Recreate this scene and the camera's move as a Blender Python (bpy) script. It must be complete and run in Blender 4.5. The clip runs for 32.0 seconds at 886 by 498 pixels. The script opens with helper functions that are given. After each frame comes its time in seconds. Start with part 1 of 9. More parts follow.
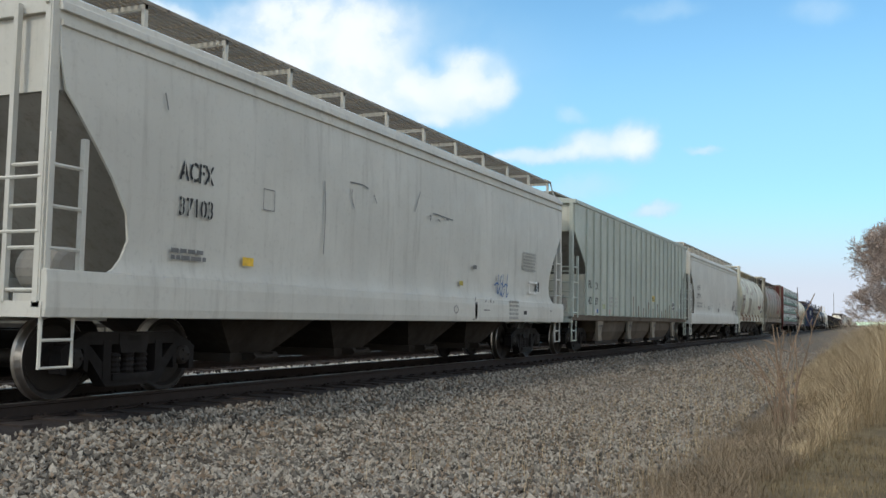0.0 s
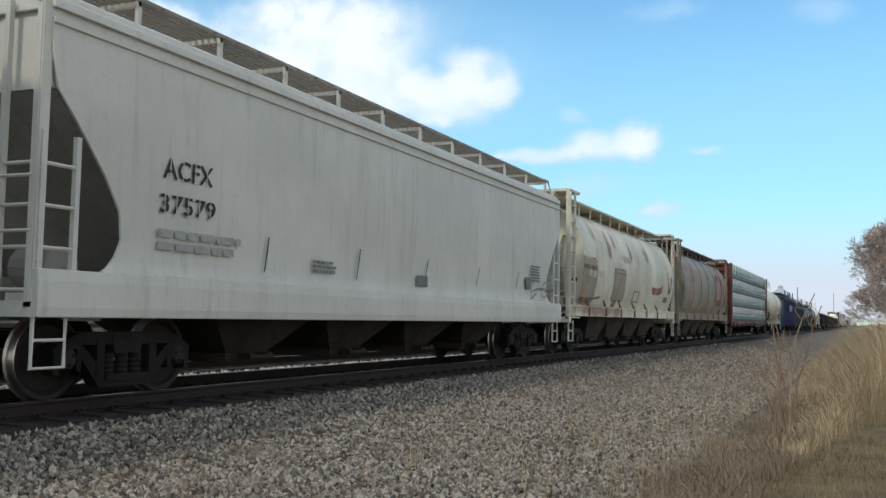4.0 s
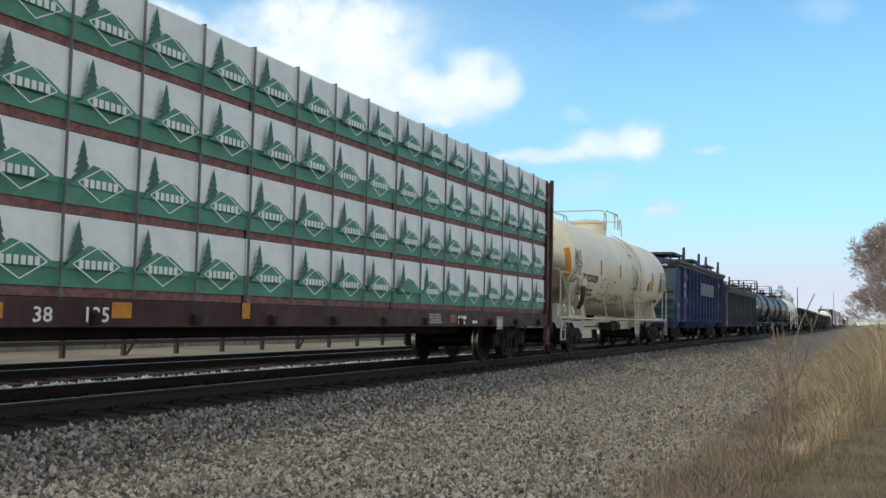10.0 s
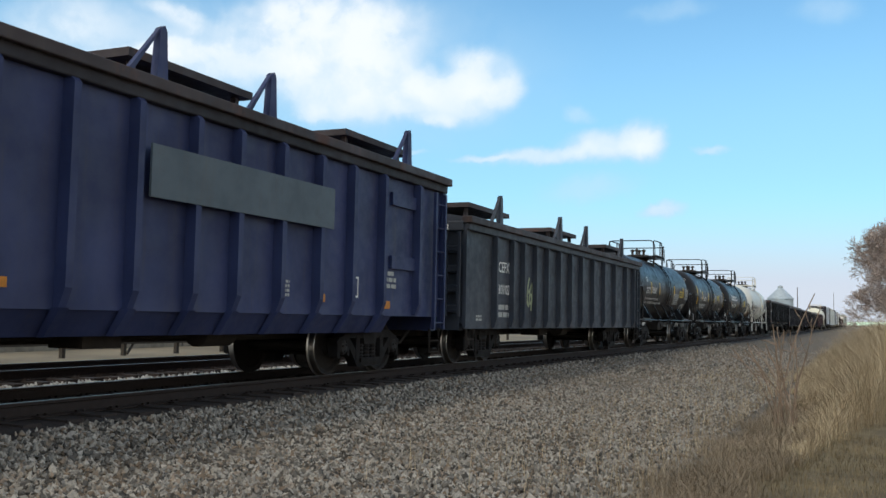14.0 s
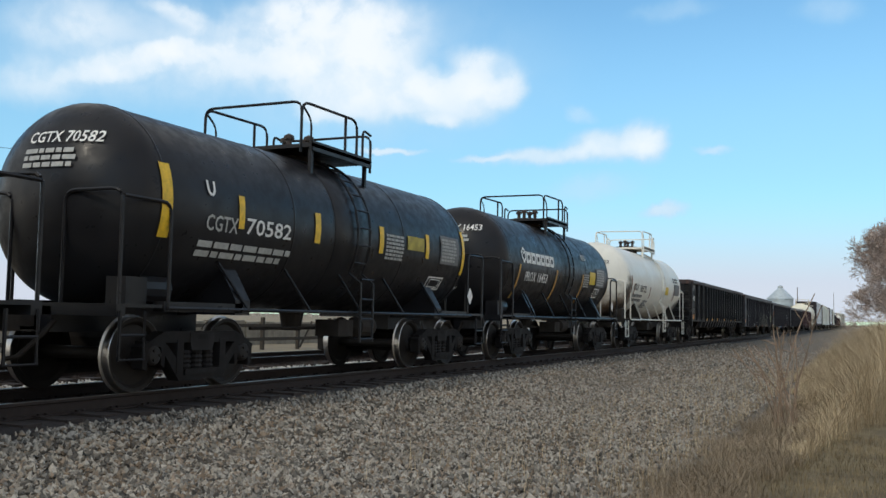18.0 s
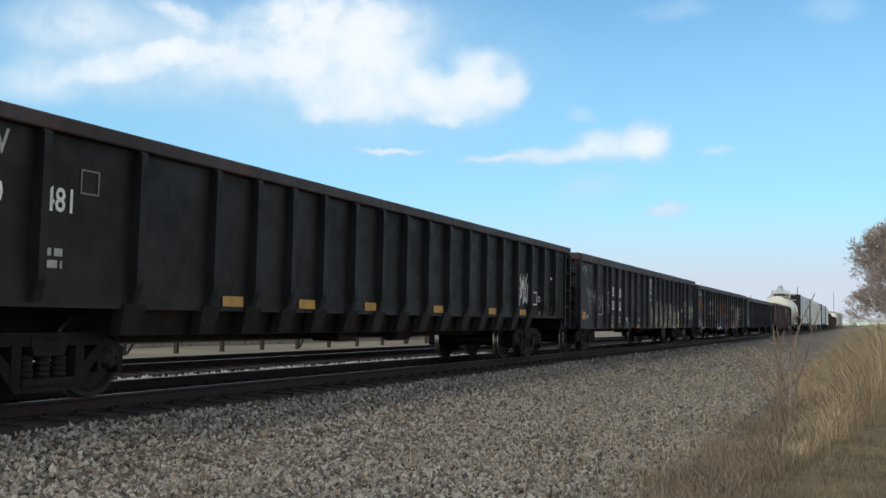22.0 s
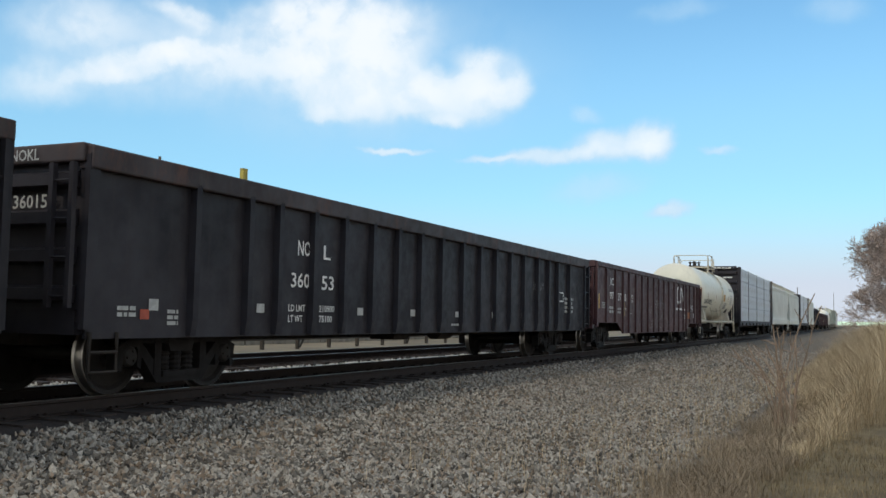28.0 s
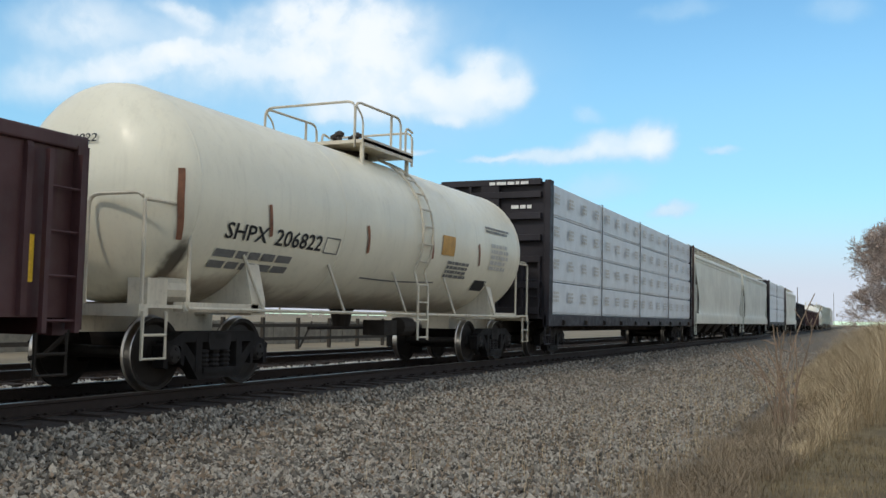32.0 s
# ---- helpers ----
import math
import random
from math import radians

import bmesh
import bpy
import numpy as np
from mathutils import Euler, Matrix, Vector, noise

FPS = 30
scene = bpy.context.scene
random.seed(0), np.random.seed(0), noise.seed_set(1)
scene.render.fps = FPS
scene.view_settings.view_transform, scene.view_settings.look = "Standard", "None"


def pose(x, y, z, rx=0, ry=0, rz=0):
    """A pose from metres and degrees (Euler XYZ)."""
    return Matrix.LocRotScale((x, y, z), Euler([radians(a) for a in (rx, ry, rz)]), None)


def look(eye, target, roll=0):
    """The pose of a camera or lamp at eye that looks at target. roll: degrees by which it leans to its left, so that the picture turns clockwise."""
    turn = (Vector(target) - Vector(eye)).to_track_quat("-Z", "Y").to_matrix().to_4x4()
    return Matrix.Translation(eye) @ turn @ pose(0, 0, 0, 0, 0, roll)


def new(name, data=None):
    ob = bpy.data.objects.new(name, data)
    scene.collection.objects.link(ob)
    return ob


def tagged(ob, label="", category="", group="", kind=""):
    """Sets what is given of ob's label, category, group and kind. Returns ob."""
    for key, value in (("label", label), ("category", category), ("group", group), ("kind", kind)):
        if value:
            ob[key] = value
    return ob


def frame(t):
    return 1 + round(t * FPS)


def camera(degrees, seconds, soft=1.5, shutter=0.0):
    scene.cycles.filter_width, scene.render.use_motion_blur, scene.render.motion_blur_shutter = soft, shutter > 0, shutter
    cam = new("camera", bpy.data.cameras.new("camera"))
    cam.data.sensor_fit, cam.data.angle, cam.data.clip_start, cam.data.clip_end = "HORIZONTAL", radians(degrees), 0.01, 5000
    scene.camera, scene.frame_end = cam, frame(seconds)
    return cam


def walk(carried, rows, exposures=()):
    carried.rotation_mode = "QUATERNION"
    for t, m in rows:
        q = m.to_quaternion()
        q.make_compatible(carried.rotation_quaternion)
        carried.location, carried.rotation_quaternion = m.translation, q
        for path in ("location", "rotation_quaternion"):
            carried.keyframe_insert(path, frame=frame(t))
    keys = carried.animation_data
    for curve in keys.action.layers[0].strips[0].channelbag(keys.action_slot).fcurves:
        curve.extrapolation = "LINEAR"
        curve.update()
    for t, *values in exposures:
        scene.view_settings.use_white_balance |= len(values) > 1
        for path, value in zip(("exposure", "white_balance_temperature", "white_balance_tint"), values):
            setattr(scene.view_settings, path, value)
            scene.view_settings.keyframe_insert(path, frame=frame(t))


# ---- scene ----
# Plan: the track runs along x, z = 0 is the rail head, y grows away from the camera.
TRACK_Y = 8.88          # middle of the near track
SPEED = 9.4             # metres a second, towards -x, at the start; the train gains a little
PACE = ((0.0, 9.4), (8.0, 9.4), (16.0, 9.75), (26.0, 9.85), (80.0, 9.85))


def travelled(t):
    """How far the train has gone at a time."""
    d = 0.0
    for (a, va), (b, vb) in zip(PACE, PACE[1:]):
        if t > a:
            e = min(t, b)
            ve = va + (vb - va) * (e - a) / (b - a)
            d += (e - a) * (va + ve) / 2
    return d


def along(s):
    """A place on the train, from its place at an even pace."""
    return 15.0 + travelled((s - 15.0) / SPEED) if s > 15.0 else s


cam = camera(50.0, 32.0, soft=1.5)
EYE = (0.0, 0.0, 0.985)
AIM = (9.106, 4.071, 1.696)
walk(cam, [(0.0, look(EYE, AIM, 1.15)), (32.0, look(EYE, AIM, 1.15))],
     exposures=[(0.0, 0.30), (9.0, 0.32), (14.0, 0.25), (24.0, 0.20), (32.0, 0.22)])

# ---- world, sun ----
SUN_EL, SUN_AZ = radians(41), radians(171)    # direction towards the sun, from +x to +y
world = bpy.data.worlds.new("sky")
scene.world = world
world.use_nodes = True
wn = world.node_tree
wn.nodes.clear()
w_out = wn.nodes.new("ShaderNodeOutputWorld")
w_bg = wn.nodes.new("ShaderNodeBackground")
w_sky = wn.nodes.new("ShaderNodeTexSky")
w_sky.sky_type = "NISHITA"
w_sky.sun_disc = False
w_sky.sun_elevation = SUN_EL
w_sky.sun_rotation = radians(90) - SUN_AZ
w_sky.air_density, w_sky.dust_density, w_sky.ozone_density = 1.0, 0.4, 3.0
w_bg.inputs["Strength"].default_value = 0.15
w_tint = wn.nodes.new("ShaderNodeMix")
w_tint.data_type, w_tint.blend_type = "RGBA", "MULTIPLY"
w_tint.inputs[0].default_value = 1.0
w_tint.inputs[7].default_value = (0.725, 1.0, 0.99, 1)
wn.links.new(w_sky.outputs[0], w_tint.inputs[6])
wn.links.new(w_tint.outputs[2], w_bg.inputs[0])
wn.links.new(w_bg.outputs[0], w_out.inputs[0])
sun_data = bpy.data.lights.new("sun", "SUN")
sun_data.energy, sun_data.angle, sun_data.color = 1.7, radians(4.0), (1.0, 0.90, 0.74)
sun = new("sun", sun_data)
sun_to = Vector((math.cos(SUN_EL) * math.cos(SUN_AZ), math.cos(SUN_EL) * math.sin(SUN_AZ), math.sin(SUN_EL)))
sun.matrix_world = look(sun_to * 50, (0, 0, 0))


# ---- materials ----
class Nodes:
    """Short hand for a node tree."""

    def __init__(self, name):
        self.mat = bpy.data.materials.new(name)
        self.mat.use_nodes = True
        self.t = self.mat.node_tree
        self.bsdf = self.t.nodes["Principled BSDF"]
        self.out = self.t.nodes["Material Output"]
        self.bsdf.inputs["Specular IOR Level"].default_value = 0.35
        self.coord = self.t.nodes.new("ShaderNodeTexCoord").outputs["Object"]

    def link(self, a, b):
        self.t.links.new(a, b)

    def stretched(self, sx, sy, sz):
        m = self.t.nodes.new("ShaderNodeMapping")
        m.inputs["Scale"].default_value = (sx, sy, sz)
        self.link(self.coord, m.inputs["Vector"])
        return m.outputs[0]

    def noise(self, scale, detail=4, rough=0.6, vec=None, warp=0.0):
        n = self.t.nodes.new("ShaderNodeTexNoise")
        n.inputs["Scale"].default_value, n.inputs["Detail"].default_value = scale, detail
        n.inputs["Roughness"].default_value, n.inputs["Distortion"].default_value = rough, warp
        self.link(vec or self.coord, n.inputs["Vector"])
        return n.outputs["Fac"]

    def ramp(self, fac, a, b, lo=0.0, hi=1.0):
        r = self.t.nodes.new("ShaderNodeMapRange")
        r.interpolation_type = "SMOOTHSTEP"
        for k, v in zip(("From Min", "From Max", "To Min", "To Max"), (a, b, lo, hi)):
            r.inputs[k].default_value = v
        self.link(fac, r.inputs["Value"])
        return r.outputs[0]

    def mix(self, fac, a, b, mode="MIX"):
        m = self.t.nodes.new("ShaderNodeMix")
        m.data_type, m.blend_type = "RGBA", mode
        for v, i in ((fac, 0), (a, 6), (b, 7)):
            if isinstance(v, (int, float)):
                m.inputs[i].default_value = v
            elif isinstance(v, tuple):
                m.inputs[i].default_value = (*v, 1)
            else:
                self.link(v, m.inputs[i])
        return m.outputs[2]

    def math(self, op, a, b=0.0):
        m = self.t.nodes.new("ShaderNodeMath")
        m.operation = op
        for v, i in ((a, 0), (b, 1)):
            if isinstance(v, (int, float)):
                m.inputs[i].default_value = v
            else:
                self.link(v, m.inputs[i])
        return m.outputs[0]

    def bump(self, height, strength, distance):
        b = self.t.nodes.new("ShaderNodeBump")
        b.inputs["Strength"].default_value, b.inputs["Distance"].default_value = strength, distance
        self.link(height, b.inputs["Height"])
        self.link(b.outputs[0], self.bsdf.inputs["Normal"])

    def done(self, color, rough, metal=0.0):
        for v, k in ((color, "Base Color"), (rough, "Roughness"), (metal, "Metallic")):
            if isinstance(v, (int, float)):
                self.bsdf.inputs[k].default_value = v
            elif isinstance(v, tuple):
                self.bsdf.inputs[k].default_value = (*v, 1)
            else:
                self.link(v, self.bsdf.inputs[k])
        return self.mat


def paint(name, col, rough=0.55, dirt=(0.10, 0.075, 0.055), dirty=0.35, rust=0.0, fade=0.12, metal=0.0, dent=0.15, stains=()):
    """Weathered paint: broad fading, streaks that run down, grime and rust spots."""
    n = Nodes(name)
    if max(col) < 0.05:
        n.bsdf.inputs["Specular IOR Level"].default_value = 0.22
    light = tuple(min(1, c * (1 + fade) + fade * 0.04) for c in col)
    dark = tuple(c * (1 - fade) for c in col)
    c = n.mix(n.ramp(n.noise(0.55, 3), 0.35, 0.65), dark, light)
    streak = n.noise(2.2, 5, 0.7, n.stretched(2.6, 2.6, 0.22))
    c = n.mix(n.ramp(streak, 0.48, 0.82, 0, dirty), c, dirt)
    c = n.mix(n.ramp(n.noise(14, 6, 0.7), 0.5, 0.85, 0, dirty * 0.8), c, tuple(0.6 * d for d in dirt))
    if rust:
        patch = n.math("MULTIPLY", n.ramp(n.noise(1.3, 6, 0.72, n.stretched(1.2, 1.2, 0.6)), 0.52, 0.66), rust)
        c = n.mix(patch, c, (0.17, 0.065, 0.035))
    for x, z, rx, rz, col2, wt in stains:
        mp = n.t.nodes.new("ShaderNodeMapping")
        mp.vector_type = "TEXTURE"
        mp.inputs["Location"].default_value, mp.inputs["Scale"].default_value = (x, 0, z), (rx, 50, rz)
        n.link(n.coord, mp.inputs["Vector"])
        ln = n.t.nodes.new("ShaderNodeVectorMath")
        ln.operation = "LENGTH"
        n.link(mp.outputs[0], ln.inputs[0])
        ragged = n.math("ADD", ln.outputs["Value"], n.ramp(n.noise(2.2, 4, 0.6), 0.3, 0.7, -0.24, 0.24))
        c = n.mix(n.ramp(ragged, 1.1, 0.35, 0, wt), c, col2)
    n.bump(n.noise(1.6, 3), dent, 0.02)
    return n.done(c, n.ramp(n.noise(5, 4), 0.3, 0.7, rough - 0.1, rough + 0.12), metal)


def plain(name, col, rough=0.6, metal=0.0, vary=0.18, scale=12.0):
    n = Nodes(name)
    c = n.mix(n.ramp(n.noise(scale, 5, 0.7), 0.3, 0.7), tuple(x * (1 - vary) for x in col), tuple(min(1, x * (1 + vary)) for x in col))
    return n.done(c, n.ramp(n.noise(scale * 2, 3), 0.3, 0.7, rough - 0.06, rough + 0.06), metal)


GREY_PAINT = paint("grey_hopper_paint", (0.555, 0.545, 0.50), dirty=0.30, fade=0.06)
# slope sheets: overhang shade is put into this darker grey, along with grime
SHADED_GRIMY = paint("shaded_grimy_grey_paint", (0.27, 0.26, 0.24), dirty=0.55, fade=0.15, rough=0.75)
PALE_PAINT = paint("pale_hopper_paint", (0.60, 0.60, 0.53), dirty=0.3, fade=0.08)
GREEN_GREY = paint("greenish_grey_paint", (0.43, 0.46, 0.41), dirty=0.28, fade=0.08)
RUSTY = (0.20, 0.085, 0.05)
CREAM_HOPPER = paint("weathered_cream_paint", (0.60, 0.575, 0.47), dirty=0.3, rust=0.16, fade=0.14, stains=(
    (-3.42, 3.28, 0.28, 0.62, RUSTY, 0.85), (-5.1, 3.63, 0.35, 0.35, RUSTY, 0.55), (-2.6, 3.58, 0.3, 0.4, RUSTY, 0.55), (-1.26, 3.0, 0.9, 0.16, RUSTY, 0.55),
    (-0.48, 3.25, 0.25, 0.5, RUSTY, 0.75), (2.16, 3.29, 0.5, 0.4, RUSTY, 0.65), (0.54, 3.1, 0.35, 0.3, RUSTY, 0.3), (-5.9, 1.5, 0.9, 0.2, RUSTY, 0.5), (-2.3, 1.42, 0.35, 0.28, RUSTY, 0.5),
    (-4.6, 1.25, 3.4, 0.2, RUSTY, 0.7)))
GHOST_RED = (0.27, 0.105, 0.08)
TAN_HOPPER = paint("faded_grey_brown_paint", (0.245, 0.212, 0.163), dirty=0.38, rust=0.2, fade=0.16, stains=(
    (-5.9, 3.4, 0.9, 0.28, GHOST_RED, 0.6), (-4.6, 3.1, 0.9, 0.5, GHOST_RED, 0.55), (-3.2, 3.15, 0.7, 0.55, GHOST_RED, 0.6), (-5.1, 2.35, 1.0, 0.3, GHOST_RED, 0.35),
    (-1.6, 3.2, 1.0, 0.4, GHOST_RED, 0.4), (0.3, 3.2, 0.9, 0.4, GHOST_RED, 0.35), (-5.0, 1.8, 0.8, 0.25, RUSTY, 0.4), (3.9, 2.7, 1.6, 0.9, GHOST_RED, 0.3), (4.6, 3.65, 1.8, 0.25, GHOST_RED, 0.5), (5.4, 1.9, 1.2, 0.25, RUSTY, 0.45), (0.0, 1.2, 7.5, 0.14, RUSTY, 0.4)))
OXIDE_RED = paint("oxide_red_paint", (0.125, 0.033, 0.026), dirty=0.4, fade=0.2)
BROWN, SOOTY = (0.16, 0.085, 0.04), (0.03, 0.022, 0.018)
CREAM_TANK = paint("cream_tank_paint", (0.66, 0.60, 0.46), rough=0.45, dirty=0.22, fade=0.07, stains=((-7.0, 2.0, 0.42, 0.7, BROWN, 0.75), (-6.75, 1.55, 0.6, 0.55, BROWN, 0.85), (-7.1, 1.5, 0.5, 0.4, SOOTY, 0.5), (-6.1, 1.25, 0.5, 0.25, BROWN, 0.6), (0, 1.15, 9, 0.3, BROWN, 0.35), (6.5, 1.6, 0.45, 0.5, BROWN, 0.6), (1.0, 3.95, 0.8, 0.12, RUSTY, 0.6), (0.75, 3.5, 0.12, 0.7, BROWN, 0.4), (-4.9, 1.5, 0.2, 0.6, BROWN, 0.4)))
SOOTED_TANK = paint("sooty_white_tank_paint", (0.72, 0.70, 0.63), rough=0.4, dirty=0.15, fade=0.05, stains=((-5.10, 1.85, 0.24, 0.85, SOOTY, 0.92), (-4.92, 1.65, 0.34, 0.8, SOOTY, 0.85), (-5.28, 1.5, 0.26, 0.5, BROWN, 0.8), (-5.5, 1.2, 0.45, 0.5, BROWN, 0.7), (-4.9, 1.3, 0.9, 0.6, SOOTY, 0.95), (4.6, 1.5, 0.8, 0.5, SOOTY, 0.9), (4.2, 1.2, 1.5, 0.32, SOOTY, 0.95), (-5.7, 1.5, 0.5, 0.6, BROWN, 0.5), (0, 1.1, 8, 0.35, BROWN, 0.4)))
OFF_WHITE_TANK = paint("off_white_tank_paint", (0.73, 0.695, 0.57), rough=0.4, dirty=0.15, fade=0.05, stains=((-6.0, 1.55, 0.16, 0.38, SOOTY, 0.9), (-5.8, 1.35, 0.3, 0.25, BROWN, 0.6), (-4.6, 1.3, 1.6, 0.22, BROWN, 0.5), (0, 1.1, 8, 0.3, BROWN, 0.4)))
CREAM_FITTING = paint("dirty_cream_fittings", (0.58, 0.53, 0.43), rough=0.55, dirty=0.45, rust=0.12, fade=0.1)
WHITE_TANK = paint("white_tank_paint", (0.72, 0.70, 0.63), rough=0.4, dirty=0.15, fade=0.05)
BLACK_TANK = paint("black_tank_paint", (0.0112, 0.0110, 0.0130), rough=0.37, dirt=(0.028, 0.025, 0.025), dirty=0.12, fade=0.12, dent=0.05)
BLUE_GON = paint("dark_blue_paint", (0.024, 0.035, 0.102), dirt=(0.06, 0.05, 0.045), dirty=0.35, fade=0.2)
PLATE_GREY = paint("faded_blue_grey_plate", (0.085, 0.110, 0.130), dirty=0.3, fade=0.12)
# end walls of the blue car, lighter and greener than its sides
TEAL_GON = paint("teal_end_paint", (0.054, 0.098, 0.122), dirty=0.35, fade=0.15)
DARK_GON = paint("dark_grey_paint", (0.022, 0.019, 0.024), dirt=(0.05, 0.042, 0.038), dirty=0.35, fade=0.2)
SLATE_GON = paint("slate_blue_grey_paint", (0.034, 0.040, 0.054), dirt=(0.06, 0.05, 0.045), dirty=0.3, fade=0.2)
BLACK_GON = paint("faded_black_paint", (0.0185, 0.0160, 0.0205), dirt=(0.048, 0.039, 0.036), dirty=0.34, fade=0.25)
GREEN_BLACK = paint("green_black_paint", (0.0105, 0.0098, 0.0112), dirt=(0.028, 0.024, 0.022), dirty=0.25, fade=0.2)
BROWN_GON = paint("dark_red_brown_paint", (0.058, 0.0220, 0.0240), dirty=0.35, fade=0.2)
RUST_CHORD = paint("rusty_brown_steel", (0.046, 0.035, 0.036), dirty=0.4, rust=0.3, fade=0.2)
BOARD_TAN = paint("tan_galvanised_walkway", (0.27, 0.235, 0.19), dirty=0.3, fade=0.1)
RUST_GUSSET = paint("rust_brown_gusset", (0.24, 0.125, 0.07), dirty=0.4, rust=0.5, fade=0.2)
BOARD_CREAM = paint("cream_walkway_paint", (0.62, 0.57, 0.46), dirty=0.3, fade=0.1)
BAY_TAN = paint("dusty_tan_paint", (0.22, 0.19, 0.15), dirty=0.5, fade=0.2, rough=0.8)
# side sill and far-end columns, darker than the rest of the car
DARK_OXIDE = paint("dark_oxide_paint", (0.046, 0.018, 0.0165), dirty=0.45, fade=0.2)
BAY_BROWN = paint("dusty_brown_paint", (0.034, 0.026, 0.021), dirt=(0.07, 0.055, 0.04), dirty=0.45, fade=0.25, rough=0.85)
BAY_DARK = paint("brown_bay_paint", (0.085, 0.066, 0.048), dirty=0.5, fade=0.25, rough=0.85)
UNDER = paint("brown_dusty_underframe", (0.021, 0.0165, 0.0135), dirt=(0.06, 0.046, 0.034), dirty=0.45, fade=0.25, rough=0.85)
TRUCK_STEEL = paint("dusty_cast_steel", (0.0105, 0.0088, 0.0088), dirt=(0.024, 0.019, 0.017), dirty=0.5, fade=0.2, rough=0.8)
WHEEL_STEEL = plain("brown_wheel_steel", (0.0155, 0.0125, 0.0112), 0.7, 0.1)
TREAD = plain("polished_steel", (0.52, 0.50, 0.48), 0.34, 1.0, 0.1)
BLACK_MARK = plain("black_lettering", (0.018, 0.018, 0.02), 0.6)
FAINT_MARK = plain("faint_grey_print", (0.33, 0.33, 0.31), 0.7)
GREY_MARK = plain("grey_lettering", (0.16, 0.16, 0.16), 0.7)
WHITE_MARK = plain("white_lettering", (0.72, 0.71, 0.68), 0.6)
DIM_WHITE = plain("faded_white_lettering", (0.40, 0.40, 0.38), 0.7)
YELLOW = plain("yellow_reflective_tape", (0.72, 0.45, 0.03), 0.45)
ORANGE = plain("faded_orange_tape", (0.50, 0.19, 0.02), 0.5)
VIOLET = plain("dark_violet_spray", (0.055, 0.03, 0.09), 0.7)
RED_MARK = plain("faded_red_paint", (0.42, 0.10, 0.06), 0.7, 0, 0.3, 3)
BLUE_MARK = plain("blue_paint", (0.05, 0.13, 0.32), 0.6)
PALE_GREEN = plain("pale_green_spray_paint", (0.34, 0.38, 0.24), 0.7, 0, 0.3, 4)
RUST_MARK = plain("rust_brown_patch", (0.22, 0.10, 0.06), 0.8, 0, 0.35, 3)
GREY_PATCH = plain("grey_brown_repaint", (0.31, 0.27, 0.215), 0.7, 0, 0.2, 2)
ORANGE_FADED = plain("dull_orange_paint", (0.46, 0.26, 0.07), 0.6, 0, 0.2, 6)
ORANGE_DIM = plain("dim_orange_spray", (0.28, 0.11, 0.045), 0.7, 0, 0.3, 4)
YELLOW_DIM = plain("dim_yellow_spray", (0.38, 0.31, 0.07), 0.7, 0, 0.3, 4)
YELLOW_LABEL = plain("yellow_label", (0.60, 0.42, 0.03), 0.5, 0, 0.12, 9)
PLACARD_GREEN = plain("faded_green_placard", (0.16, 0.30, 0.22), 0.5, 0, 0.15, 8)
POSTER_BLUE = plain("dark_blue_print", (0.035, 0.060, 0.115), 0.6, 0, 0.3, 8)
FAINT_CREAM = plain("ghosted_cream_print", (0.46, 0.44, 0.36), 0.7, 0, 0.2, 9)
PALE_PINK = plain("pale_pink_repaint", (0.45, 0.36, 0.33), 0.7, 0, 0.15, 6)
PINK_SPRAY = plain("pink_spray", (0.40, 0.15, 0.16), 0.7, 0, 0.3, 4)
GREY_PALE = plain("pale_grey_print", (0.48, 0.47, 0.44), 0.7)
NEAR_BLACK = plain("near_black_brown", (0.035, 0.025, 0.02), 0.5, 0, 0.3, 3)
RAIL_SIDE = plain("rusty_rail", (0.028, 0.020, 0.018), 0.8, 0.2)
RAIL_TOP = plain("worn_rail_head", (0.13, 0.118, 0.112), 0.42, 0.9, 0.1)
TIE_WOOD = plain("dark_creosoted_wood", (0.034, 0.026, 0.023), 0.9, 0, 0.4, 6)
WRAP_WHITE = plain("white_lumber_wrap", (0.74, 0.77, 0.76), 0.4, 0, 0.08, 2)
WRAP_GREEN = plain("green_lumber_wrap", (0.068, 0.230, 0.158), 0.45, 0, 0.18, 3)
WRAP_DARK = plain("dark_green_print", (0.040, 0.120, 0.082), 0.5, 0, 0.1, 3)
LUMBER_END = plain("reddish_lumber_edge", (0.20, 0.095, 0.090), 0.8, 0, 0.4, 9)
GREY_WRAP = plain("pale_grey_lumber_wrap", (0.58, 0.61, 0.64), 0.45, 0, 0.1, 2)
CONCRETE = plain("tan_weathered_concrete", (0.235, 0.205, 0.16), 0.9, 0, 0.25, 2.5)
FENCE_STEEL = plain("dark_fence_timber", (0.05, 0.04, 0.03), 0.8)


